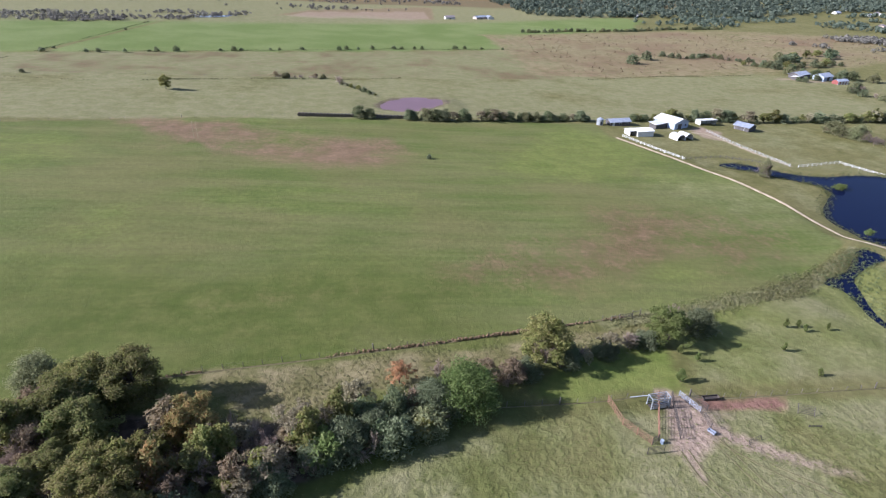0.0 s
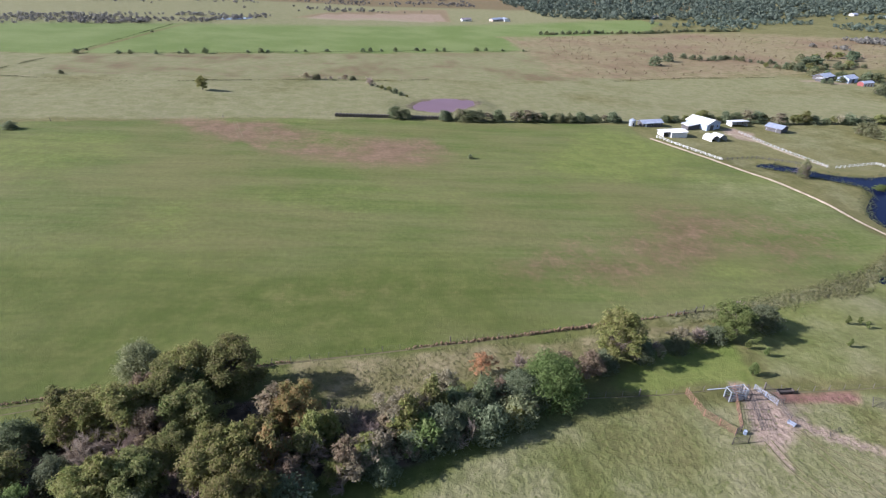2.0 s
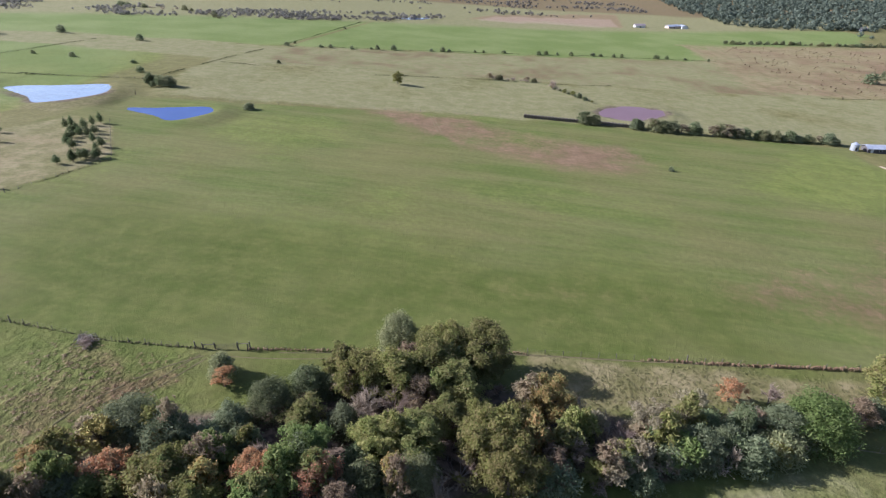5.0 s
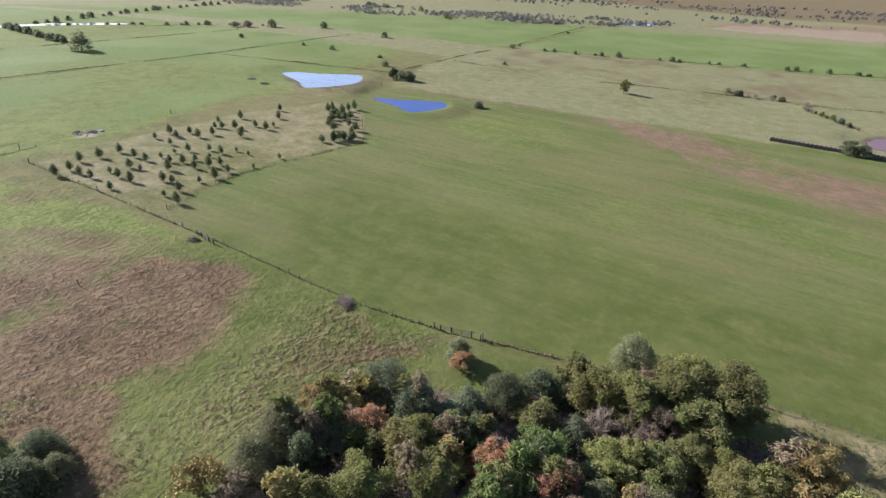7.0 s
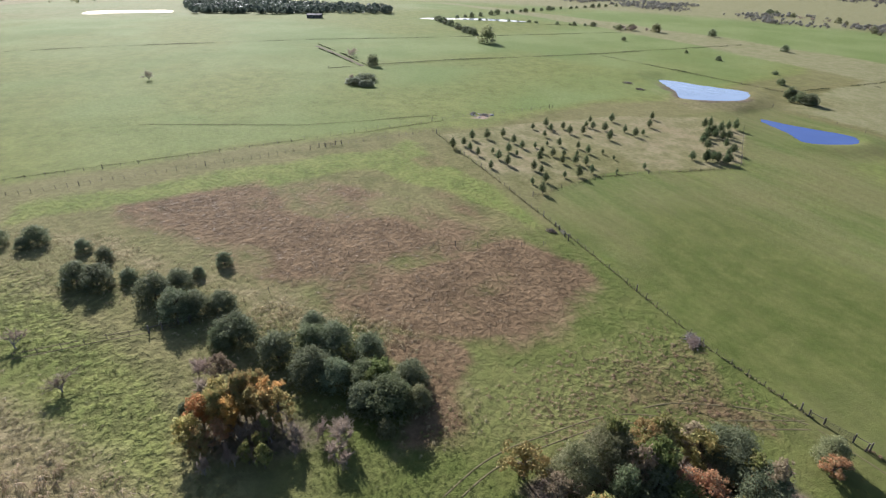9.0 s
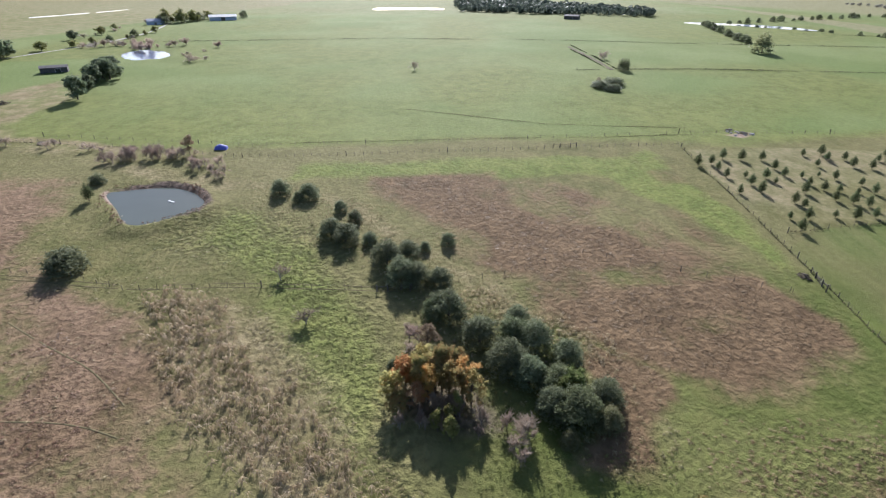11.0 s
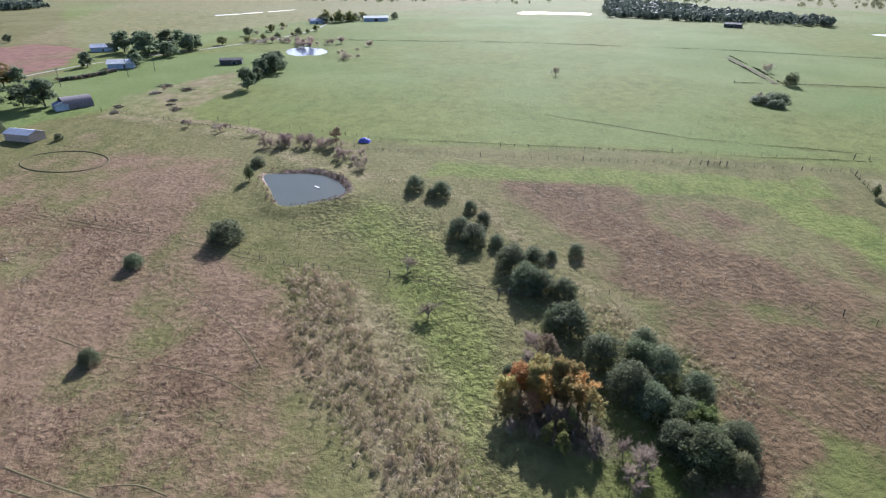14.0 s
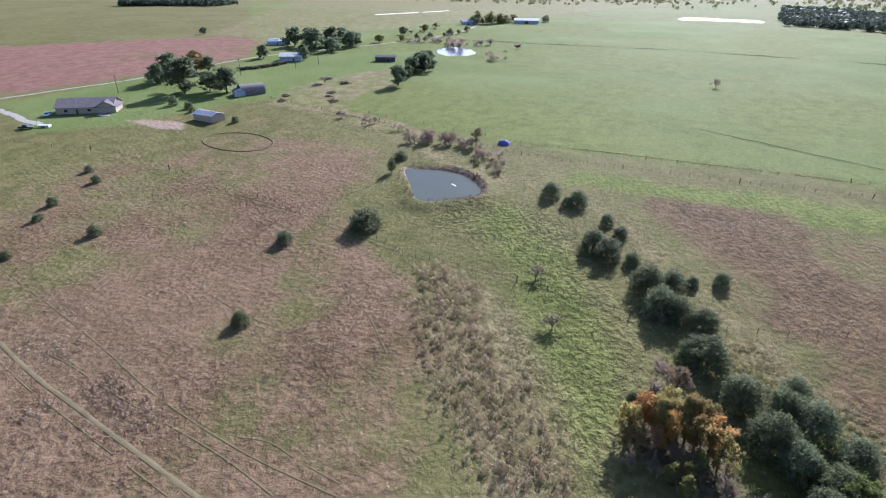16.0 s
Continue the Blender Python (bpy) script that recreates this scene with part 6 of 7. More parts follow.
weed_line([(-254, -191), (-251, -167), (-247, -128), (-241, -110)])
weed_line([(-250, 354), (-164, 354), (-80, 383), (-26, 392), (16, 408)])
strip("weed_line", [(-10, 70.9), (21, 72.9), (38, 73.3), (50, 74.7)], 0.35, M_WEEDLINE, "line of dry weeds under a fence", "weeds", 0.12, 3.0)
strip("weed_line", [(57, 73.9), (66, 73.1), (100, 74.2), (160, 75.9)], 0.35, M_WEEDLINE, "line of dry weeds under a fence", "weeds", 0.12, 3.0)
board_fence([(125, 264), (132.5, 242), (139, 226)], 2.6, "white board fence beside the farm road", M_WHITE)
board_fence([(180, 278), (181, 252), (186.5, 218)], 2.6, "worn white board fence along the lane", M_OLDWHITE)
board_fence([(190, 217.5), (216, 224), (223, 205), (246, 178)], 3.0, "white board fence by the lake", M_WHITE)
board_fence([(139.8, 227), (160, 230.5), (176.5, 222)], 2.8, "weathered dark brown board fence", M_DARKWALL, (0.4, 0.75, 1.1))


def gate(x, y, turn, wide, label):
    """A pipe field gate between two stout posts."""
    ob = thing("field_gate", x, y, gz(x, y), turn, label, "gate")
    for s in (-1, 1):
        p = new("post", post_mesh("stout"))
        p.parent = ob
        p.matrix_basis = pose(s * (wide / 2 + 0.15), 0, 0)
        part("brace", tube(bmesh.new(), (s * (wide / 2 + 0.15), 0, 1.3), (s * (wide / 2 + 2.3), 0, 1.3), 0.06), M_POST, ob)
        q = new("post", post_mesh("stout"))
        q.parent = ob
        q.matrix_basis = pose(s * (wide / 2 + 2.4), 0, 0)
    for z in (0.3, 0.55, 0.8, 1.05, 1.3):
        part("rail", tube(bmesh.new(), (-wide / 2, 0, z), (wide / 2, 0, z), 0.03), M_DARKPIPE, ob)
    for u in (-wide / 2, 0, wide / 2):
        part("upright", tube(bmesh.new(), (u, 0, 0.25), (u, 0, 1.35), 0.035), M_DARKPIPE, ob)
    return ob


gate(-92, 72, 12, 4.0, "dark pipe gate at the meadow corner")
gate(-159.3, -23.4, 96, 2.6, "weathered brace posts and gate beside the bushes")
gate(-250.4, 31, 97, 3.6, "pair of wooden gate posts on the lane")
gate(55.6, 100.6, 14, 3.4, "pale wooden gate at the meadow's edge")
gate(-164, 70, 170, 3.0, "old gate with leaning brace posts")


# ---- cattle pens ----
def corral_panel(x0, y0, x1, y1, mat, high=1.75, rails=6, sag=0.0, label="rusty pipe panel of the cattle pens"):
    n = max(1, round(math.dist((x0, y0), (x1, y1)) / 3.0))
    for i in range(n):
        xa, ya = x0 + (x1 - x0) * i / n, y0 + (y1 - y0) * i / n
        xb, yb = x0 + (x1 - x0) * (i + 1) / n, y0 + (y1 - y0) * (i + 1) / n
        ln = math.dist((xa, ya), (xb, yb)) - 0.06
        ob = thing("corral_panel", xa, ya, gz(xa, ya), math.degrees(math.atan2(yb - ya, xb - xa)), label, "fence panel", "cattle pen panels")
        dz = gz(xb, yb) - gz(xa, ya)
        for k in range(rails):
            z = 0.25 + (high - 0.3) * k / (rails - 1)
            part("rail", tube(bmesh.new(), (0, sag * z, z), (ln, sag * z, z + dz), 0.035, None, 5), mat, ob)
        for u in (0.0, ln):
            part("upright", tube(bmesh.new(), (u, 0, -0.1 + dz * u / ln), (u, sag * high, high + dz * u / ln), 0.065, None, 6), mat, ob)


corral_panel(50.6, 74.2, 45.4, 63.4, M_RUST)
corral_panel(53.2, 73.8, 49.4, 63.4, M_DARKPIPE, label="dark pipe panel along the cattle alley")
corral_panel(40.1, 73.2, 40.6, 67.4, M_RUST)
corral_panel(40.6, 67.4, 43.8, 62.6, M_RUST)
corral_panel(42.0, 60.6, 45.2, 60.9, M_DARKPIPE, label="dark pipe panel of the cattle pens")
corral_panel(43.8, 62.6, 45.4, 63.4, M_DARKPIPE, label="dark pipe panel of the cattle pens")
corral_panel(55.0, 74.2, 56.8, 69.6, M_METALROOF, 1.35, 5, 0, "grey galvanised panel of the cattle pens")
corral_panel(56.8, 69.6, 56.4, 65.4, M_DARKPIPE, 1.6, 5, 0, "dark pipe panel of the cattle pens")
corral_panel(57.2, 74.0, 58.4, 70.0, M_DARKPIPE, 1.5, 5, 0, "dark pipe panel of the cattle pens")
corral_panel(76.0, 68.4, 78.6, 67.2, M_DARKPIPE, 1.5, 6, 0.9, "dark pipe panel lying aslant in the grass")
corral_panel(75.6, 65.0, 78.0, 64.8, M_DARKPIPE, 0.6, 3, 0, "low dark feeder frame in the grass")
corral_panel(61.6, 61.6, 64.6, 62.6, M_DARKPIPE, 0.8, 4, 0.6, "dark pipe panel lying aslant in the grass")


def squeeze_chute(x, y, turn):
    """A galvanised cattle chute: an open frame with side bars, a head gate and a slanted loading rail."""
    ob = thing("cattle_chute", x, y, gz(x, y), turn, "grey galvanised cattle chute with a head gate", "cattle chute")
    ob.scale = (1.3, 1.5, 1.2)
    for u in (-1.4, 1.4):
        for v in (-0.5, 0.5):
            part("upright", tube(bmesh.new(), (u, v, 0), (u, v, 2.1), 0.09), M_GALV, ob)
        part("crossbar", tube(bmesh.new(), (u, -0.5, 2.1), (u, 0.5, 2.1), 0.07), M_GALV, ob)
    for v in (-0.5, 0.5):
        for z in (0.35, 0.7, 1.05, 1.4, 1.75, 2.1):
            part("side_bar", tube(bmesh.new(), (-1.4, v, z), (1.4, v, z), 0.05), M_GALV, ob)
    for v in (-0.22, 0.22):
        part("head_bar", tube(bmesh.new(), (1.45, v, 0.2), (1.45, v, 1.9), 0.05), M_GALV, ob)
    part("floor", box(bmesh.new(), 0, 0, 0.08, 2.8, 0.95, 0.1), M_DARKPIPE, ob)
    part("tail_rail", tube(bmesh.new(), (-1.4, 0.5, 1.9), (-3.8, 1.2, 1.2), 0.07), M_GALV, ob)
    part("side_sheet", box(bmesh.new(), -0.2, -0.62, 0.6, 2.0, 0.05, 0.7), M_GALV, ob)


squeeze_chute(49.4, 71.8, 5)


def barrel(x, y, mat, label):
    bm = bmesh.new()
    tube(bm, (0, 0, 0), (0, 0, 0.9), 0.3, 0.3, 14)
    ob = thing("barrel", x, y, gz(x, y), 0, label, "barrel")
    part("drum", bm, mat, ob)
    bm = bmesh.new()
    for z in (0.3, 0.6):
        tube(bm, (0, 0, z - 0.02), (0, 0, z + 0.02), 0.32, 0.32, 14)
    part("hoop", bm, mat, ob)


barrel(45.7, 62.8, M_BLUEWALL, "pale blue plastic barrel by the pens")


def trough(x, y, turn, ln, wide, high, mat, label):
    ob = thing("feed_trough", x, y, gz(x, y), turn, label, "trough")
    part("bottom", box(bmesh.new(), 0, 0, high * 0.45, ln, wide, 0.06), mat, ob)
    for s in (-1, 1):
        part("side", box(bmesh.new(), 0, s * wide / 2, high * 0.72, ln, 0.06, high * 0.55), mat, ob)
        part("end", box(bmesh.new(), s * ln / 2, 0, high * 0.72, 0.06, wide, high * 0.55), mat, ob)
        part("leg", box(bmesh.new(), s * ln * 0.35, 0, high * 0.2, 0.1, wide, high * 0.5), mat, ob)


trough(60.8, 73.0, 0, 3.2, 0.9, 0.7, M_DARKPIPE, "black feed trough beside the fence")
trough(56.0, 64.6, 120, 1.3, 0.6, 0.7, M_METALROOF, "grey metal water trough at the pens")


# ---- hay ----
def hay_bale(x, y, turn, r, ln, group, label):
    bm = bmesh.new()
    ring_, n = [], 16
    for s, k in ((-0.5, 0.9), (-0.46, 1.0), (0.46, 1.0), (0.5, 0.9)):
        ring_.append([bm.verts.new((math.cos(i * 2 * math.pi / n) * r * k * (1 + 0.03 * math.sin(5 * i)), s * ln, r * 0.95 + math.sin(i * 2 * math.pi / n) * r * k * (0.94 if i > n / 2 else 1))) for i in range(n)])
    for a, b in zip(ring_, ring_[1:]):
        for i in range(n):
            bm.faces.new((a[i], a[(i + 1) % n], b[(i + 1) % n], b[i]))
    bm.faces.new(ring_[0][::-1])
    bm.faces.new(ring_[-1])
    bmesh.ops.recalc_face_normals(bm, faces=bm.faces)
    ob = part("hay_bale", bm, M_HAY)
    ob.matrix_basis = pose(x, y, gz(x, y) - 0.05, 0, 0, turn)
    return tagged(ob, label, "hay bale", group)


first = None
for i in range(31):
    u = i / 30
    x, y = -41 + 54 * u, 286.2 + 2.2 * u
    if -13 < x < -4:
        continue
    m = pose(x, y, gz(x, y) - 0.05, 0, 0, random.uniform(-4, 4))
    first = copy_thing(first, m) if first else hay_bale(x, y, 0, 0.98, 1.6, "row of bales", "old grey round hay bale in a long row")
for i in range(17):
    u = i / 16
    x, y = -305 - 30 * u, -287.5 + 7.8 * u + 2 * math.sin(3 * u)
    copy_thing(first, pose(x, y, gz(x, y) - 0.05, 0, 0, 70))


# ---- buildings ----
def gable_house(name, x, y, turn, ln, wide, eave, rise, wall, roof, label, over=0.5, openings=(), category="building", lean=0.0):
    """Walls along a ridge (local x), two roof slopes, and doors and windows: (side, place along, width, sill, head, material)."""
    ob = thing(name, x, y, gz(x, y) - 0.1, turn, label, category)
    for s in (-1, 1):
        part("wall", box(bmesh.new(), 0, s * (wide / 2 - 0.1), eave / 2, ln, 0.2, eave), wall, ob)
        bm = bmesh.new()
        hw = wide / 2 - 0.21
        prof = [(-hw, 0), (hw, 0), (hw, eave), (0, eave + rise * hw / (wide / 2)), (-hw, eave)]
        prism(bm, prof, -0.1, 0.1)
        bmesh.ops.rotate(bm, matrix=Matrix.Rotation(math.pi / 2, 3, "Z"), verts=bm.verts)
        bmesh.ops.translate(bm, vec=(s * (ln / 2 - 0.1), 0, 0), verts=bm.verts)
        part("gable_wall", bm, wall, ob)
        run = wide / 2 + over + (lean if s > 0 else 0)
        slope = rise / (wide / 2)
        bm = bmesh.new()
        prof = [(0, eave + rise + 0.05), (s * run, eave + rise - slope * run * (0.75 if lean and s > 0 else 1) + 0.05), (s * run, eave + rise - slope * run * (0.75 if lean and s > 0 else 1) + 0.2), (0, eave + rise + 0.2)]
        prism(bm, prof, -ln / 2 - over, ln / 2 + over)
        bmesh.ops.rotate(bm, matrix=Matrix.Rotation(math.pi / 2, 3, "Z"), verts=bm.verts)
        pr = part("roof", bm, roof, ob)
        ribs = bmesh.new()
        for k in range(int((ln + 2 * over) / 1.2)):
            u = -ln / 2 - over + 0.6 + k * 1.2
            tube(ribs, (u, -s * 0.05, eave + rise + 0.22), (u, -s * run, eave + rise - slope * run * (0.75 if lean and s > 0 else 1) + 0.22), 0.04, None, 4)
        part("roof_seams", ribs, roof, pr)
    if lean:
        for k in range(4):
            u = -ln / 2 + ln * k / 3
            part("lean_to_post", tube(bmesh.new(), (u, -(wide / 2 + lean), 0), (u, -(wide / 2 + lean), eave - 0.6), 0.12), M_POST, ob)
    for which, u, w, z0, z1, mat in openings:
        nm = "door" if z0 < 0.3 else "window"
        if which in ("front", "back"):
            s = -1 if which == "front" else 1
            bm = boxes((u, s * (wide / 2 + 0.02), (z0 + z1) / 2, w, 0.08, z1 - z0))
            fr = boxes((u, s * (wide / 2 + 0.03), z1 + 0.06, w + 0.24, 0.1, 0.12), (u - w / 2 - 0.06, s * (wide / 2 + 0.03), (z0 + z1) / 2, 0.12, 0.1, z1 - z0), (u + w / 2 + 0.06, s * (wide / 2 + 0.03), (z0 + z1) / 2, 0.12, 0.1, z1 - z0))
        else:
            s = -1 if which == "left" else 1
            bm = boxes((s * (ln / 2 + 0.02), u, (z0 + z1) / 2, 0.08, w, z1 - z0))
            fr = boxes((s * (ln / 2 + 0.03), u, z1 + 0.06, 0.1, w + 0.24, 0.12), (s * (ln / 2 + 0.03), u - w / 2 - 0.06, (z0 + z1) / 2, 0.1, 0.12, z1 - z0), (s * (ln / 2 + 0.03), u + w / 2 + 0.06, (z0 + z1) / 2, 0.1, 0.12, z1 - z0))
        d = part(nm, bm, mat, ob)
        part("frame", fr, M_WHITE, d)
    return ob


def open_shed(name, x, y, turn, ln, wide, high, roof, wall, label, slope=0.5):
    """A pole shed: back and end walls, open front with posts, one sloping roof."""
    ob = thing(name, x, y, gz(x, y) - 0.1, turn, label, "shed")
    part("back_wall", box(bmesh.new(), 0, wide / 2, high / 2, ln, 0.15, high), wall, ob)
    for s in (-1, 1):
        part("end_wall", box(bmesh.new(), s * (ln / 2 - 0.08), 0, high / 2, 0.15, wide - 0.16, high), wall, ob)
    for k in range(4):
        u = -ln / 2 + 0.3 + (ln - 0.6) * k / 3
        part("post", box(bmesh.new(), u, -wide / 2 + 0.1, (high + slope) / 2, 0.2, 0.2, high + slope), M_POST, ob)
    bm = bmesh.new()
    prism(bm, [(-wide / 2 - 0.5, high + slope + 0.04), (wide / 2 + 0.4, high + 0.02), (wide / 2 + 0.4, high + 0.16), (-wide / 2 - 0.5, high + slope + 0.18)], -ln / 2 - 0.4, ln / 2 + 0.4)
    bmesh.ops.rotate(bm, matrix=Matrix.Rotation(math.pi / 2, 3, "Z"), verts=bm.verts)
    bmesh.ops.scale(bm, vec=(-1, 1, 1), verts=bm.verts)
    bmesh.ops.recalc_face_normals(bm, faces=bm.faces)
    part("roof", bm, roof, ob)
    return ob


def arched_shelter(x, y, turn, ln, wide, high, roof, label, bays=1):
    """A hooped roof over low walls, dark and open at the front."""
    ob = thing("arched_shelter", x, y, gz(x, y) - 0.1, turn, label, "shelter")
    n = 12
    for b in range(bays):
        w = wide / bays
        off = -wide / 2 + w * (b + 0.5)
        arc = [(off + w / 2 * math.cos(math.pi * i / n), 1.2 + (high - 1.2) * math.sin(math.pi * i / n)) for i in range(n + 1)]
        inner = [(off + (px - off) * 0.985, pz - 0.08) for px, pz in arc]
        bm = bmesh.new()
        prism(bm, arc + inner[::-1], -ln / 2, ln / 2)
        part("roof", bm, roof, ob)
        for s in (-1, 1):
            part("side_wall", box(bmesh.new(), off + s * (w / 2 - 0.06), 0, 0.6, 0.1, ln - 0.1, 1.2), roof, ob)
        bm = bmesh.new()
        prism(bm, [(off - w / 2 + 0.15, 0)] + [(off + (px - off) * 0.95, pz - 0.12) for px, pz in arc[::-1]] + [(off + w / 2 - 0.15, 0)], ln / 2 - 0.3, ln / 2 - 0.2)
        part("back_wall", bm, M_DARKWALL, ob)
    return ob


# the barns beside the meadow
gable_house("barn", 165, 290, 114, 14, 11.5, 3.7, 1.9, M_BLUEWALL, M_WHITEROOF, "large barn with a white metal roof and pale walls", 0.6,
            (("left", 1.5, 3.2, 0, 2.9, M_DARKWALL), ("left", -3.5, 1.2, 1.2, 2.4, M_GLASS)), "barn", -0.0)
open_shed("lean_to", 156.9, 286.6, 204, 13, 4.6, 2.6, M_WHITEROOF, M_DARKWALL, "open lean-to with a white roof against the barn", 0.6)
gable_house("white_shed", 137.8, 268.5, 4, 9, 7, 2.9, 0.7, M_WHITE, M_WHITEROOF, "white metal shed with a low white roof", 0.4, (("left", 0, 3, 0, 2.8, M_DARKWALL),), "shed")
open_shed("carport", 131.2, 269, 4, 3.4, 6, 2.5, M_WHITEROOF, M_WHITE, "small white open-sided carport by the shed", 0.2)
arched_shelter(156.5, 262.5, 14, 6.5, 10, 3.3, M_WHITEROOF, "white hooped shelter with two dark open bays", 2)
gable_house("long_house", 133, 289.5, 4, 12, 6, 2.4, 1.2, M_DARKWALL, M_METALROOF, "long low dark house with a silver roof", 0.5,
            (("front", -4, 1.0, 0, 2.0, M_WHITE), ("front", 0, 1.2, 1.0, 1.9, M_GLASS), ("front", 4, 1.2, 1.0, 1.9, M_GLASS)), "house")
silo = thing("silo", 121.8, 288, gz(121.8, 288), 0, "round galvanised silo with a conical cap", "silo")
part("drum", tube(bmesh.new(), (0, 0, 0), (0, 0, 3.2), 1.8, 1.8, 20), M_GALV, silo)
part("cap", tube(bmesh.new(), (0, 0, 3.2), (0, 0, 4.2), 1.9, 0.2, 20), M_METALROOF, silo)
part("hatch", boxes((0, -1.8, 1.2, 0.8, 0.12, 1.6)), M_DARKPIPE, silo)
open_shed("pole_shed", 189, 294.5, 3, 10, 5, 2.7, M_WHITEROOF, M_WHITE, "white pole shed with a dark open front")
gable_house("hay_shed", 207, 284.5, -64, 9, 7, 2.6, 1.3, M_DARKWALL, M_METALROOF, "small dark shed with a blue-grey roof", 0.6, (("front", -1, 5.5, 0, 2.2, M_DARKWALL),), "shed")
# the farm across the valley
gable_house("farm_hall", 373, 459, 20, 15, 10, 3.6, 2.0, M_DARKWALL, M_METALROOF, "long farm hall with a blue-grey metal roof", 0.6, (("front", 0, 5, 0, 3.2, M_DARKWALL), ("front", -5, 3, 0, 2.8, M_DARKWALL)), "barn")
open_shed("implement_shed", 366, 452, 20, 9, 5, 2.6, M_WHITEROOF, M_DARKWALL, "open implement shed with a pale roof beside the hall")
gable_house("farm_workshop", 388, 449, 20, 13, 10, 3.8, 2.2, M_BLUEWALL, M_METALROOF, "farm workshop with a pale metal roof", 0.6, (("front", 0, 4, 0, 3.4, M_DARKWALL),), "barn")
gable_house("red_shed", 391, 432, 8, 11, 6, 2.8, 1.3, M_RED, M_METALROOF, "long red metal shed with pale doors", 0.4, tuple(("front", -4.5 + 3 * k, 1.6, 0, 2.2, M_WHITE) for k in range(4)), "shed")
# the farmhouse by the road
gable_house("farmhouse", -204.5, -277, 129, 23, 12.5, 2.9, 2.9, M_BRICK, M_SHINGLE, "brick farmhouse with a brown shingle roof", 0.7,
            (("front", -3, 1.1, 0, 2.1, M_DARKWALL), ("front", -7.5, 1.6, 0.9, 2.1, M_GLASS), ("front", 2, 1.6, 0.9, 2.1, M_GLASS), ("front", 6.5, 2.6, 0.1, 2.1, M_GLASS), ("right", 1, 1.2, 0.9, 2.0, M_GLASS), ("left", 0, 4.8, 0, 2.3, M_WHITE)), "house")
gable_house("house_wing", -208.5, -268.5, 39, 9, 8, 2.9, 2.2, M_BRICK, M_SHINGLE, "brick wing of the farmhouse with a shingle roof", 0.6, (("left", 0, 2.2, 0, 2.1, M_GLASS),), "house")
patio = part("patio", boxes((0, 0, 0.05, 9, 4.5, 0.16)), M_CONCRETE)
patio.matrix_basis = pose(-203.5, -262, gz(-203.5, -262), 0, 3.7, 129)
tagged(patio, "pale concrete patio behind the farmhouse", "patio", kind="structure")
gable_house("garden_shed", -218.7, -215.8, 88, 12, 6.6, 2.7, 1.1, M_BRICK, M_METALROOF, "long shed with a pale metal roof", 0.4, (("back", 1, 3.0, 0, 2.2, M_DARKWALL),), "shed")
arched_shelter(-263, -236, 60, 12, 9, 4.8, M_SHINGLE, "grey hooped hay barn under the oaks")
gable_house("tool_shed", -256.5, -238, 60, 6, 5, 2.4, 1.0, M_BLUEWALL, M_METALROOF, "small blue-grey tool shed", 0.3, (("front", 0, 1.4, 0, 2.0, M_DARKWALL),), "shed")
# farms further along the road
gable_house("roadside_house", -347, -285, 120, 14, 8, 3.0, 1.8, M_BLUEWALL, M_WHITEROOF, "roadside house with a white metal roof", 0.6, (("back", -3, 1.4, 0.9, 2.0, M_GLASS), ("back", 2, 1.1, 0, 2.1, M_DARKWALL), ("front", 2, 1.1, 0, 2.1, M_DARKWALL)), "house")
gable_house("hidden_house", -400, -346, 120, 16, 9, 3.0, 1.8, M_BLUEWALL, M_METALROOF, "house with a grey-blue roof among oaks", 0.6, (("front", 0, 1.1, 0, 2.1, M_DARKWALL),), "house")
gable_house("old_barn", -374, -228, 116, 13, 6, 2.6, 1.0, M_DARKWALL, M_DARKWALL, "old dark wooden barn sunk in weeds", 0.3, (("front", 2, 2.5, 0, 2.0, M_GLASS),), "barn")
gable_house("distant_barn", -665, -238, 112, 26, 10, 3.6, 1.8, M_BLUEWALL, M_WHITEROOF, "distant barn with a bright white roof", 0.6, (("front", 0, 4, 0, 3, M_DARKWALL),), "barn")
gable_house("distant_house", -622, -287, 112, 15, 9, 3.0, 2.0, M_BLUEWALL, M_METALROOF, "distant house with a pale blue roof", 0.6, (("front", 0, 2, 0, 2, M_DARKWALL),), "house")
gable_house("distant_shed", -676, 124, 60, 15, 7, 3.2, 1.2, M_DARKWALL, M_DARKWALL, "distant dark shed below the woods", 0.4, (("front", 0, 3, 0, 2.4, M_GLASS),), "shed")
for x, y, a, ln in ((124, 974, 10, 16), (178, 990, 30, 22), (196, 996, 100, 18), (500, 1070, 30, 16), (632, 1003, 70, 22), (967, 1049, 20, 18), (1010, 1080, 60, 16), (946, 1112, 15, 14), (823, 864, 40, 20), (880, 900, 70, 18), (1024, 1174, 0, 18), (888, 1309, 40, 16)):
    gable_house("village_house", x, y, a, ln, 10, 3.2, 2.2, M_WHITE if ln < 20 else M_BRICK, M_METALROOF if ln % 4 else M_SHINGLE, "small distant house with a pale roof", 0.6, (("front", 0, 2, 0, 2, M_GLASS),), "house")


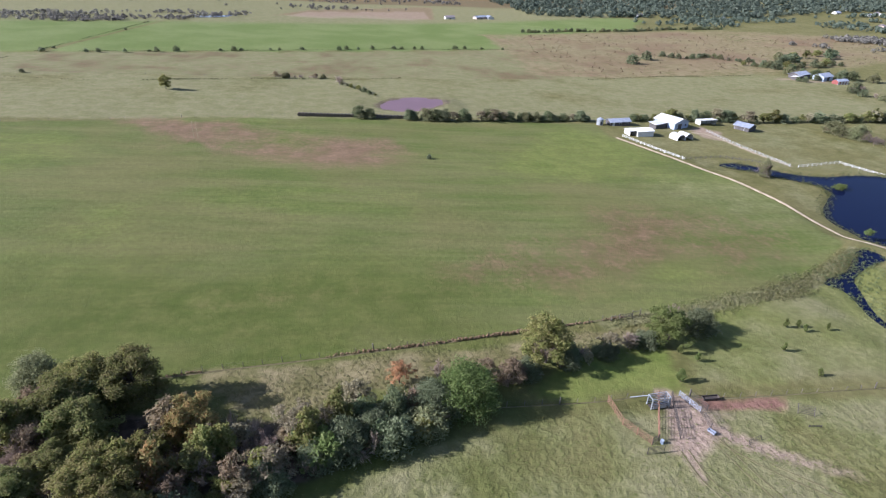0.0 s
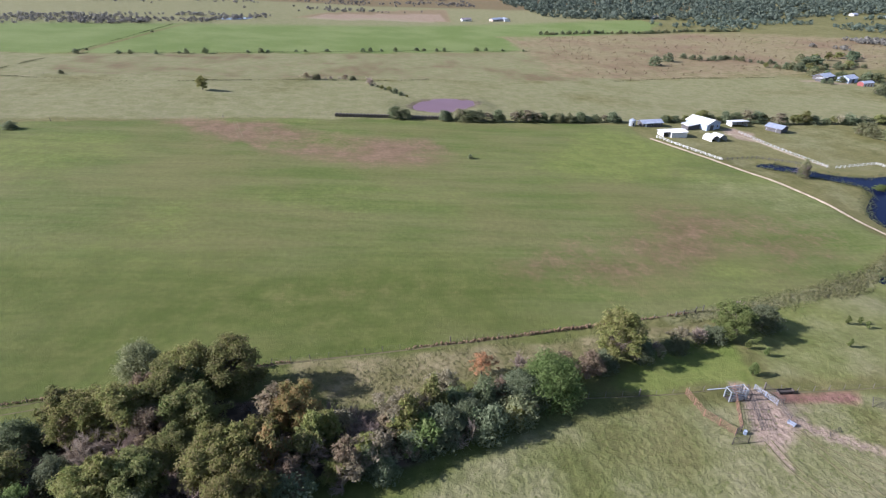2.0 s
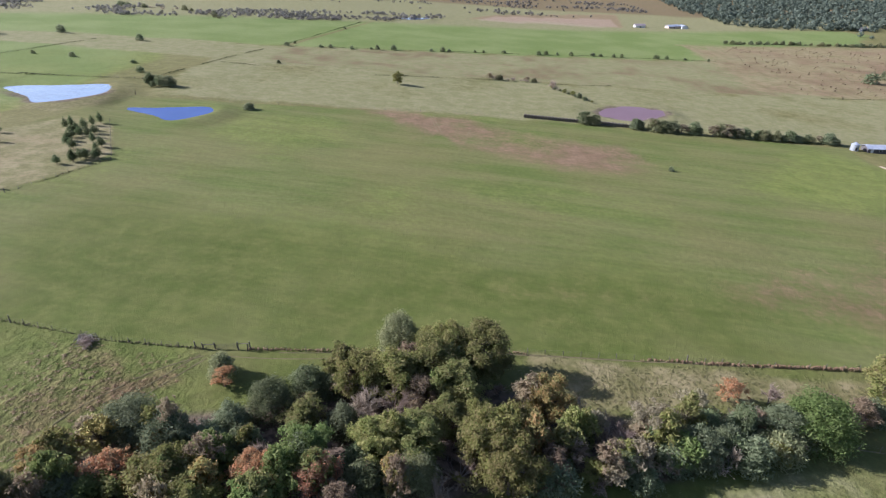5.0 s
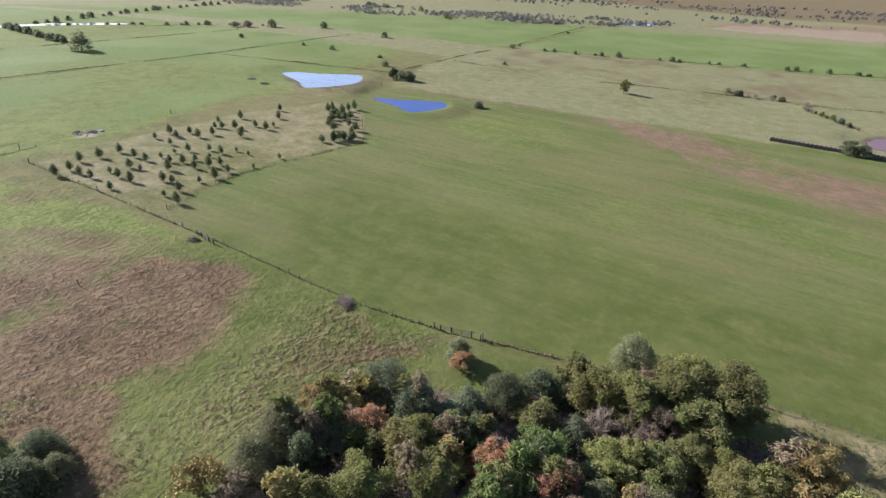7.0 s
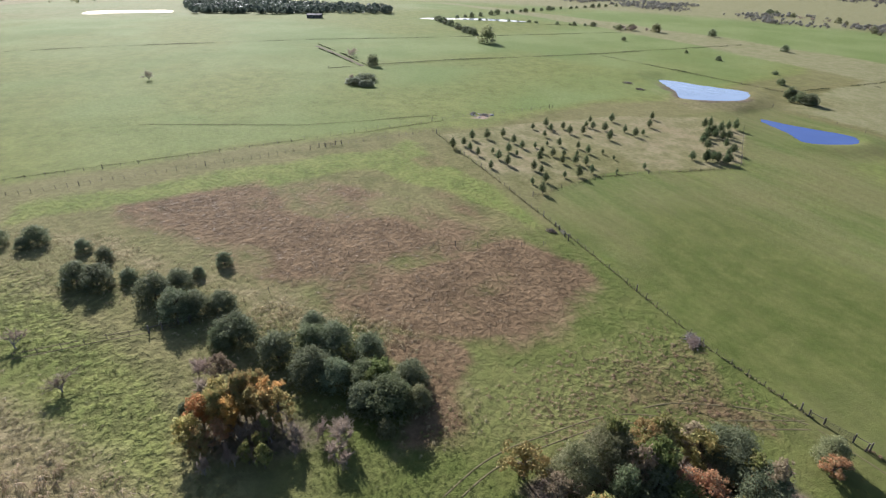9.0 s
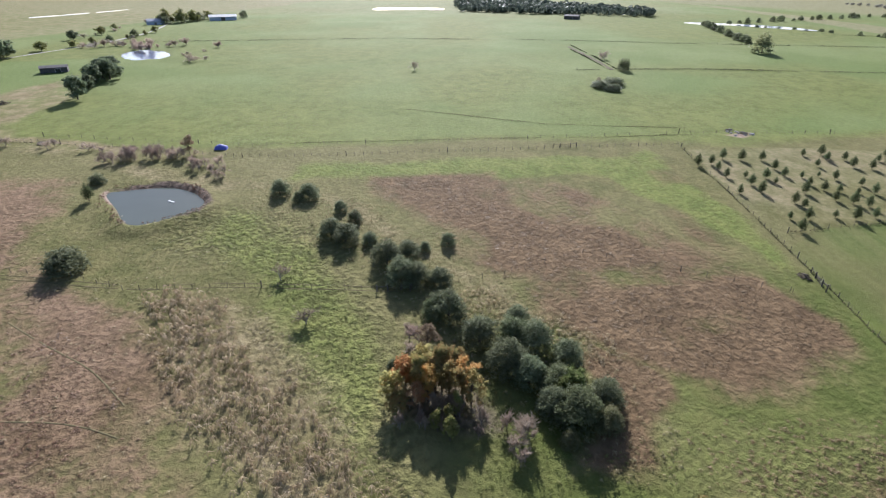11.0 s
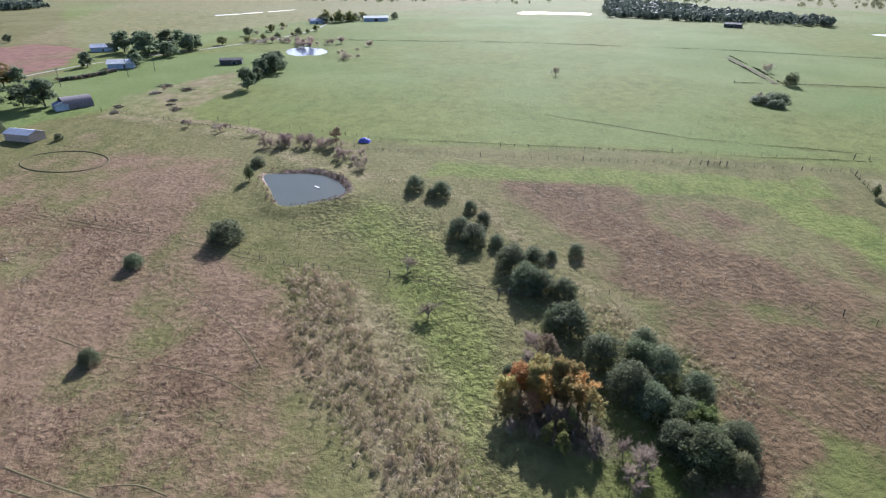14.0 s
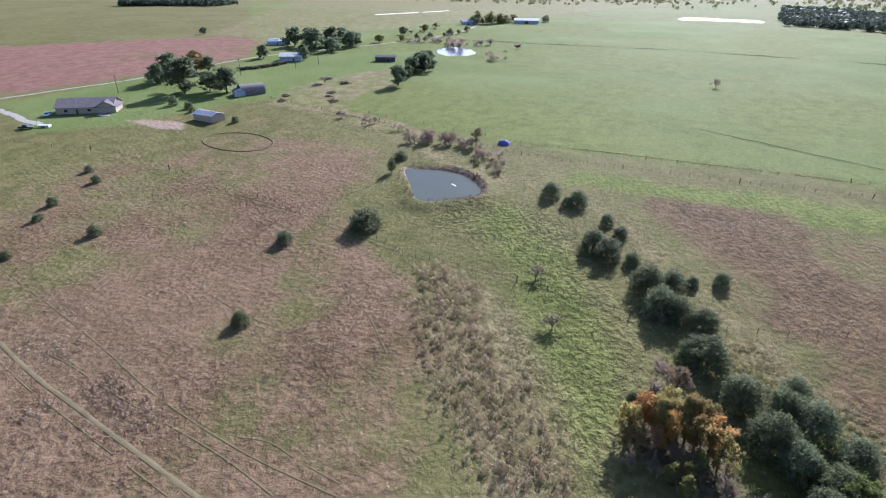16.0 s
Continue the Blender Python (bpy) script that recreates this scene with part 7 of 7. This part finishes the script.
# ---- vehicles, poles and clutter ----
def pickup(x, y, turn, paint, label):
    ob = thing("pickup_truck", x, y, gz(x, y), turn, label, "truck")
    body = bmesh.new()
    prism(body, [(-2.7, 0.55), (2.7, 0.55), (2.75, 1.0), (1.6, 1.12), (0.9, 1.85), (-0.7, 1.9), (-0.85, 1.15), (-2.7, 1.1)], -0.95, 0.95)
    bmesh.ops.bevel(body, geom=list(body.edges), offset=0.05, segments=1, affect="EDGES")
    part("body", body, paint, ob)
    part("windscreen", box(bmesh.new(), 1.26, 0, 1.5, 0.05, 1.6, 0.75, 0, Matrix.Rotation(radians(-43), 4, "Y")), M_GLASS, ob)
    for s in (-1, 1):
        part("side_window", boxes((0.1, s * 0.96, 1.5, 1.3, 0.03, 0.45)), M_GLASS, ob)
        for u in (-1.7, 1.8):
            w = part("wheel", tube(bmesh.new(), (u, s * 0.72, 0.38), (u, s * 0.98, 0.38), 0.38, 0.38, 14), M_TYRE, ob)
            part("rim", tube(bmesh.new(), (u, s * 0.95, 0.38), (u, s * 1.0, 0.38), 0.2, 0.2, 10), M_GALV, w)
    part("bed", boxes((-1.8, 0, 1.14, 1.7, 1.5, 0.06)), M_DARKPIPE, ob)


def box_trailer(x, y, turn):
    ob = thing("box_trailer", x, y, gz(x, y), turn, "white enclosed trailer parked by the drive", "trailer")
    part("box", box(bmesh.new(), 0, 0, 1.55, 4.4, 2.2, 2.1, 0.08), M_WHITE, ob)
    for s in (-1, 1):
        for u in (-0.6, 0.3):
            part("wheel", tube(bmesh.new(), (u, s * 0.98, 0.36), (u, s * 1.2, 0.36), 0.36, 0.36, 12), M_TYRE, ob)
    part("tow_bar", tube(bmesh.new(), (2.2, 0, 0.55), (3.6, 0, 0.5), 0.06), M_DARKPIPE, ob)
    part("door", boxes((-2.23, 0, 1.55, 0.06, 1.9, 1.9)), M_GALV, ob)


box_trailer(-179.5, -268, 118)
pickup(-174.5, -272.5, 118, M_DARKPAINT, "dark pickup truck beside the white trailer")
pickup(-190, -284.5, 40, M_PAINT, "silver pickup truck at the farmhouse")


def power_pole(x, y, high, label="tall wooden power pole with a crossarm"):
    ob = thing("power_pole", x, y, gz(x, y), 20, label, "pole")
    part("pole", tube(bmesh.new(), (0, 0, -0.3), (0.05, 0, high), 0.17, 0.11, 8), M_POST, ob)
    part("crossarm", boxes((0.05, 0, high - 0.7, 0.12, 2.4, 0.14)), M_POST, ob)
    for v in (-1.1, 0.4, 1.1):
        part("insulator", tube(bmesh.new(), (0.05, v, high - 0.62), (0.05, v, high - 0.38), 0.06), M_GALV, ob)


for x, y in ((-342, -258), (-323, -260), (-258, -290), (-232, -297.5), (-293, -275)):
    power_pole(x, y, 9.5)


def brush_pile(x, y, wide, high, label, mat, seed):
    """Cut branches thrown together in a low heap."""
    rng = np.random.RandomState(seed)
    ob = thing("brush_pile", x, y, gz(x, y), rng.uniform(0, 360), label, "brush pile")
    bm = bmesh.new()
    for _ in range(46):
        a, r = rng.uniform(0, 6.3), wide * 0.5 * math.sqrt(rng.rand())
        c = Vector((r * math.cos(a), r * math.sin(a) * 0.6, high * (1 - (r / (wide * 0.55)) ** 2) * rng.uniform(0.2, 1)))
        d = Vector((rng.normal(), rng.normal(), rng.normal() * 0.25)).normalized() * wide * rng.uniform(0.12, 0.3)
        tube(bm, c - d, c + d, 0.07, 0.03, 4)
    tagged(part("brushwood", bm, mat, ob), kind="stuff")
    n, blobs = 420, [(0, 0, 0.1, 0.42, 0.5), (0.2, 0.1, 0.1, 0.25, 0.4), (-0.2, -0.1, 0.1, 0.25, 0.4)]
    me = crown_mesh("leaves", rng, blobs, n, 0.09, LEAF["pale" if seed % 2 else "brown"])
    lv = tagged(new("leaves", me), kind="stuff")
    lv.parent = ob
    lv.scale = (wide, wide * 0.6, high)


for i, (x, y, w, hgt) in enumerate(((-292, -218, 6, 1.2), (-303, -208, 7, 1.5), (-282, -200, 5, 1.0), (-268, -188, 6, 1.4), (-257, -210, 4, 1.8), (-301, -206, 5, 1.2), (-308, -224, 8, 1.2), (-252, -172, 3, 1.0), (-250, -156, 3, 0.8), (-275, -196, 4, 0.8),
                                     (-268, 104, 4, 0.9), (-266, -216, 5, 1.0), (-272, 100, 3, 0.7), (-246, -122, 3, 0.8), (-118, 68, 5, 1.3), (-166, 68, 3, 1.0), (-300, 212, 6, 0.9), (-286, 208, 5, 0.8))):
    brush_pile(x, y, w, hgt, "heap of grey-brown cut brush on worn ground", M_BARK if i % 2 else M_PALE_BARK, 40 + i)

tarp = thing("tarp_heap", -245.8, -90.5, gz(-245.8, -90.5), 95, "heap covered by a bright blue tarp", "tarp")
bm = bmesh.new()
bmesh.ops.create_grid(bm, x_segments=14, y_segments=8, size=1)
for v in bm.verts:
    u, w = v.co.x, v.co.y
    v.co = Vector((u * 2.2, w * 1.4, max(0.0, 1.6 * (1 - u * u) ** 0.5 * (1 - w * w) ** 0.4 + 0.35 * noise.noise((u * 3, w * 3, 5)))))
part("cover", bm, M_BLUETARP, tarp)
part("stack", box(bmesh.new(), 0, 0, 0.4, 2.6, 1.5, 0.7, 0.1), M_HAY, tarp)

dock = thing("pond_raft", -202, -89, LEVEL["stock_pond"], 60, "small white raft floating on the stock pond", "raft")
part("deck", boxes((0, 0, 0.12, 2.4, 0.5, 0.08)), M_WHITE, dock)
for s in (-0.8, 0.8):
    part("float", tube(bmesh.new(), (s, -0.4, 0.03), (s, 0.4, 0.03), 0.12), M_WHITE, dock)


def rock(x, y, s, seed):
    rng = np.random.RandomState(seed)
    bm = bmesh.new()
    bmesh.ops.create_icosphere(bm, subdivisions=2, radius=s)
    for v in bm.verts:
        v.co = v.co * (1 + 0.35 * noise.noise(v.co * (1.7 / s) + Vector((seed, 0, 0))))
        v.co.z = max(v.co.z * 0.6, -0.1)
    ob = part("rock", bm, M_CONCRETE)
    ob.matrix_basis = pose(x, y, gz(x, y) + 0.05, 0, 0, rng.uniform(0, 360))
    tagged(ob, "pale boulder on bare ground", "rock", "rubble at the lane")


for i in range(9):
    rock(-268 + random.uniform(-3, 3), 103 + random.uniform(-5, 5), random.uniform(0.4, 1.0), i)
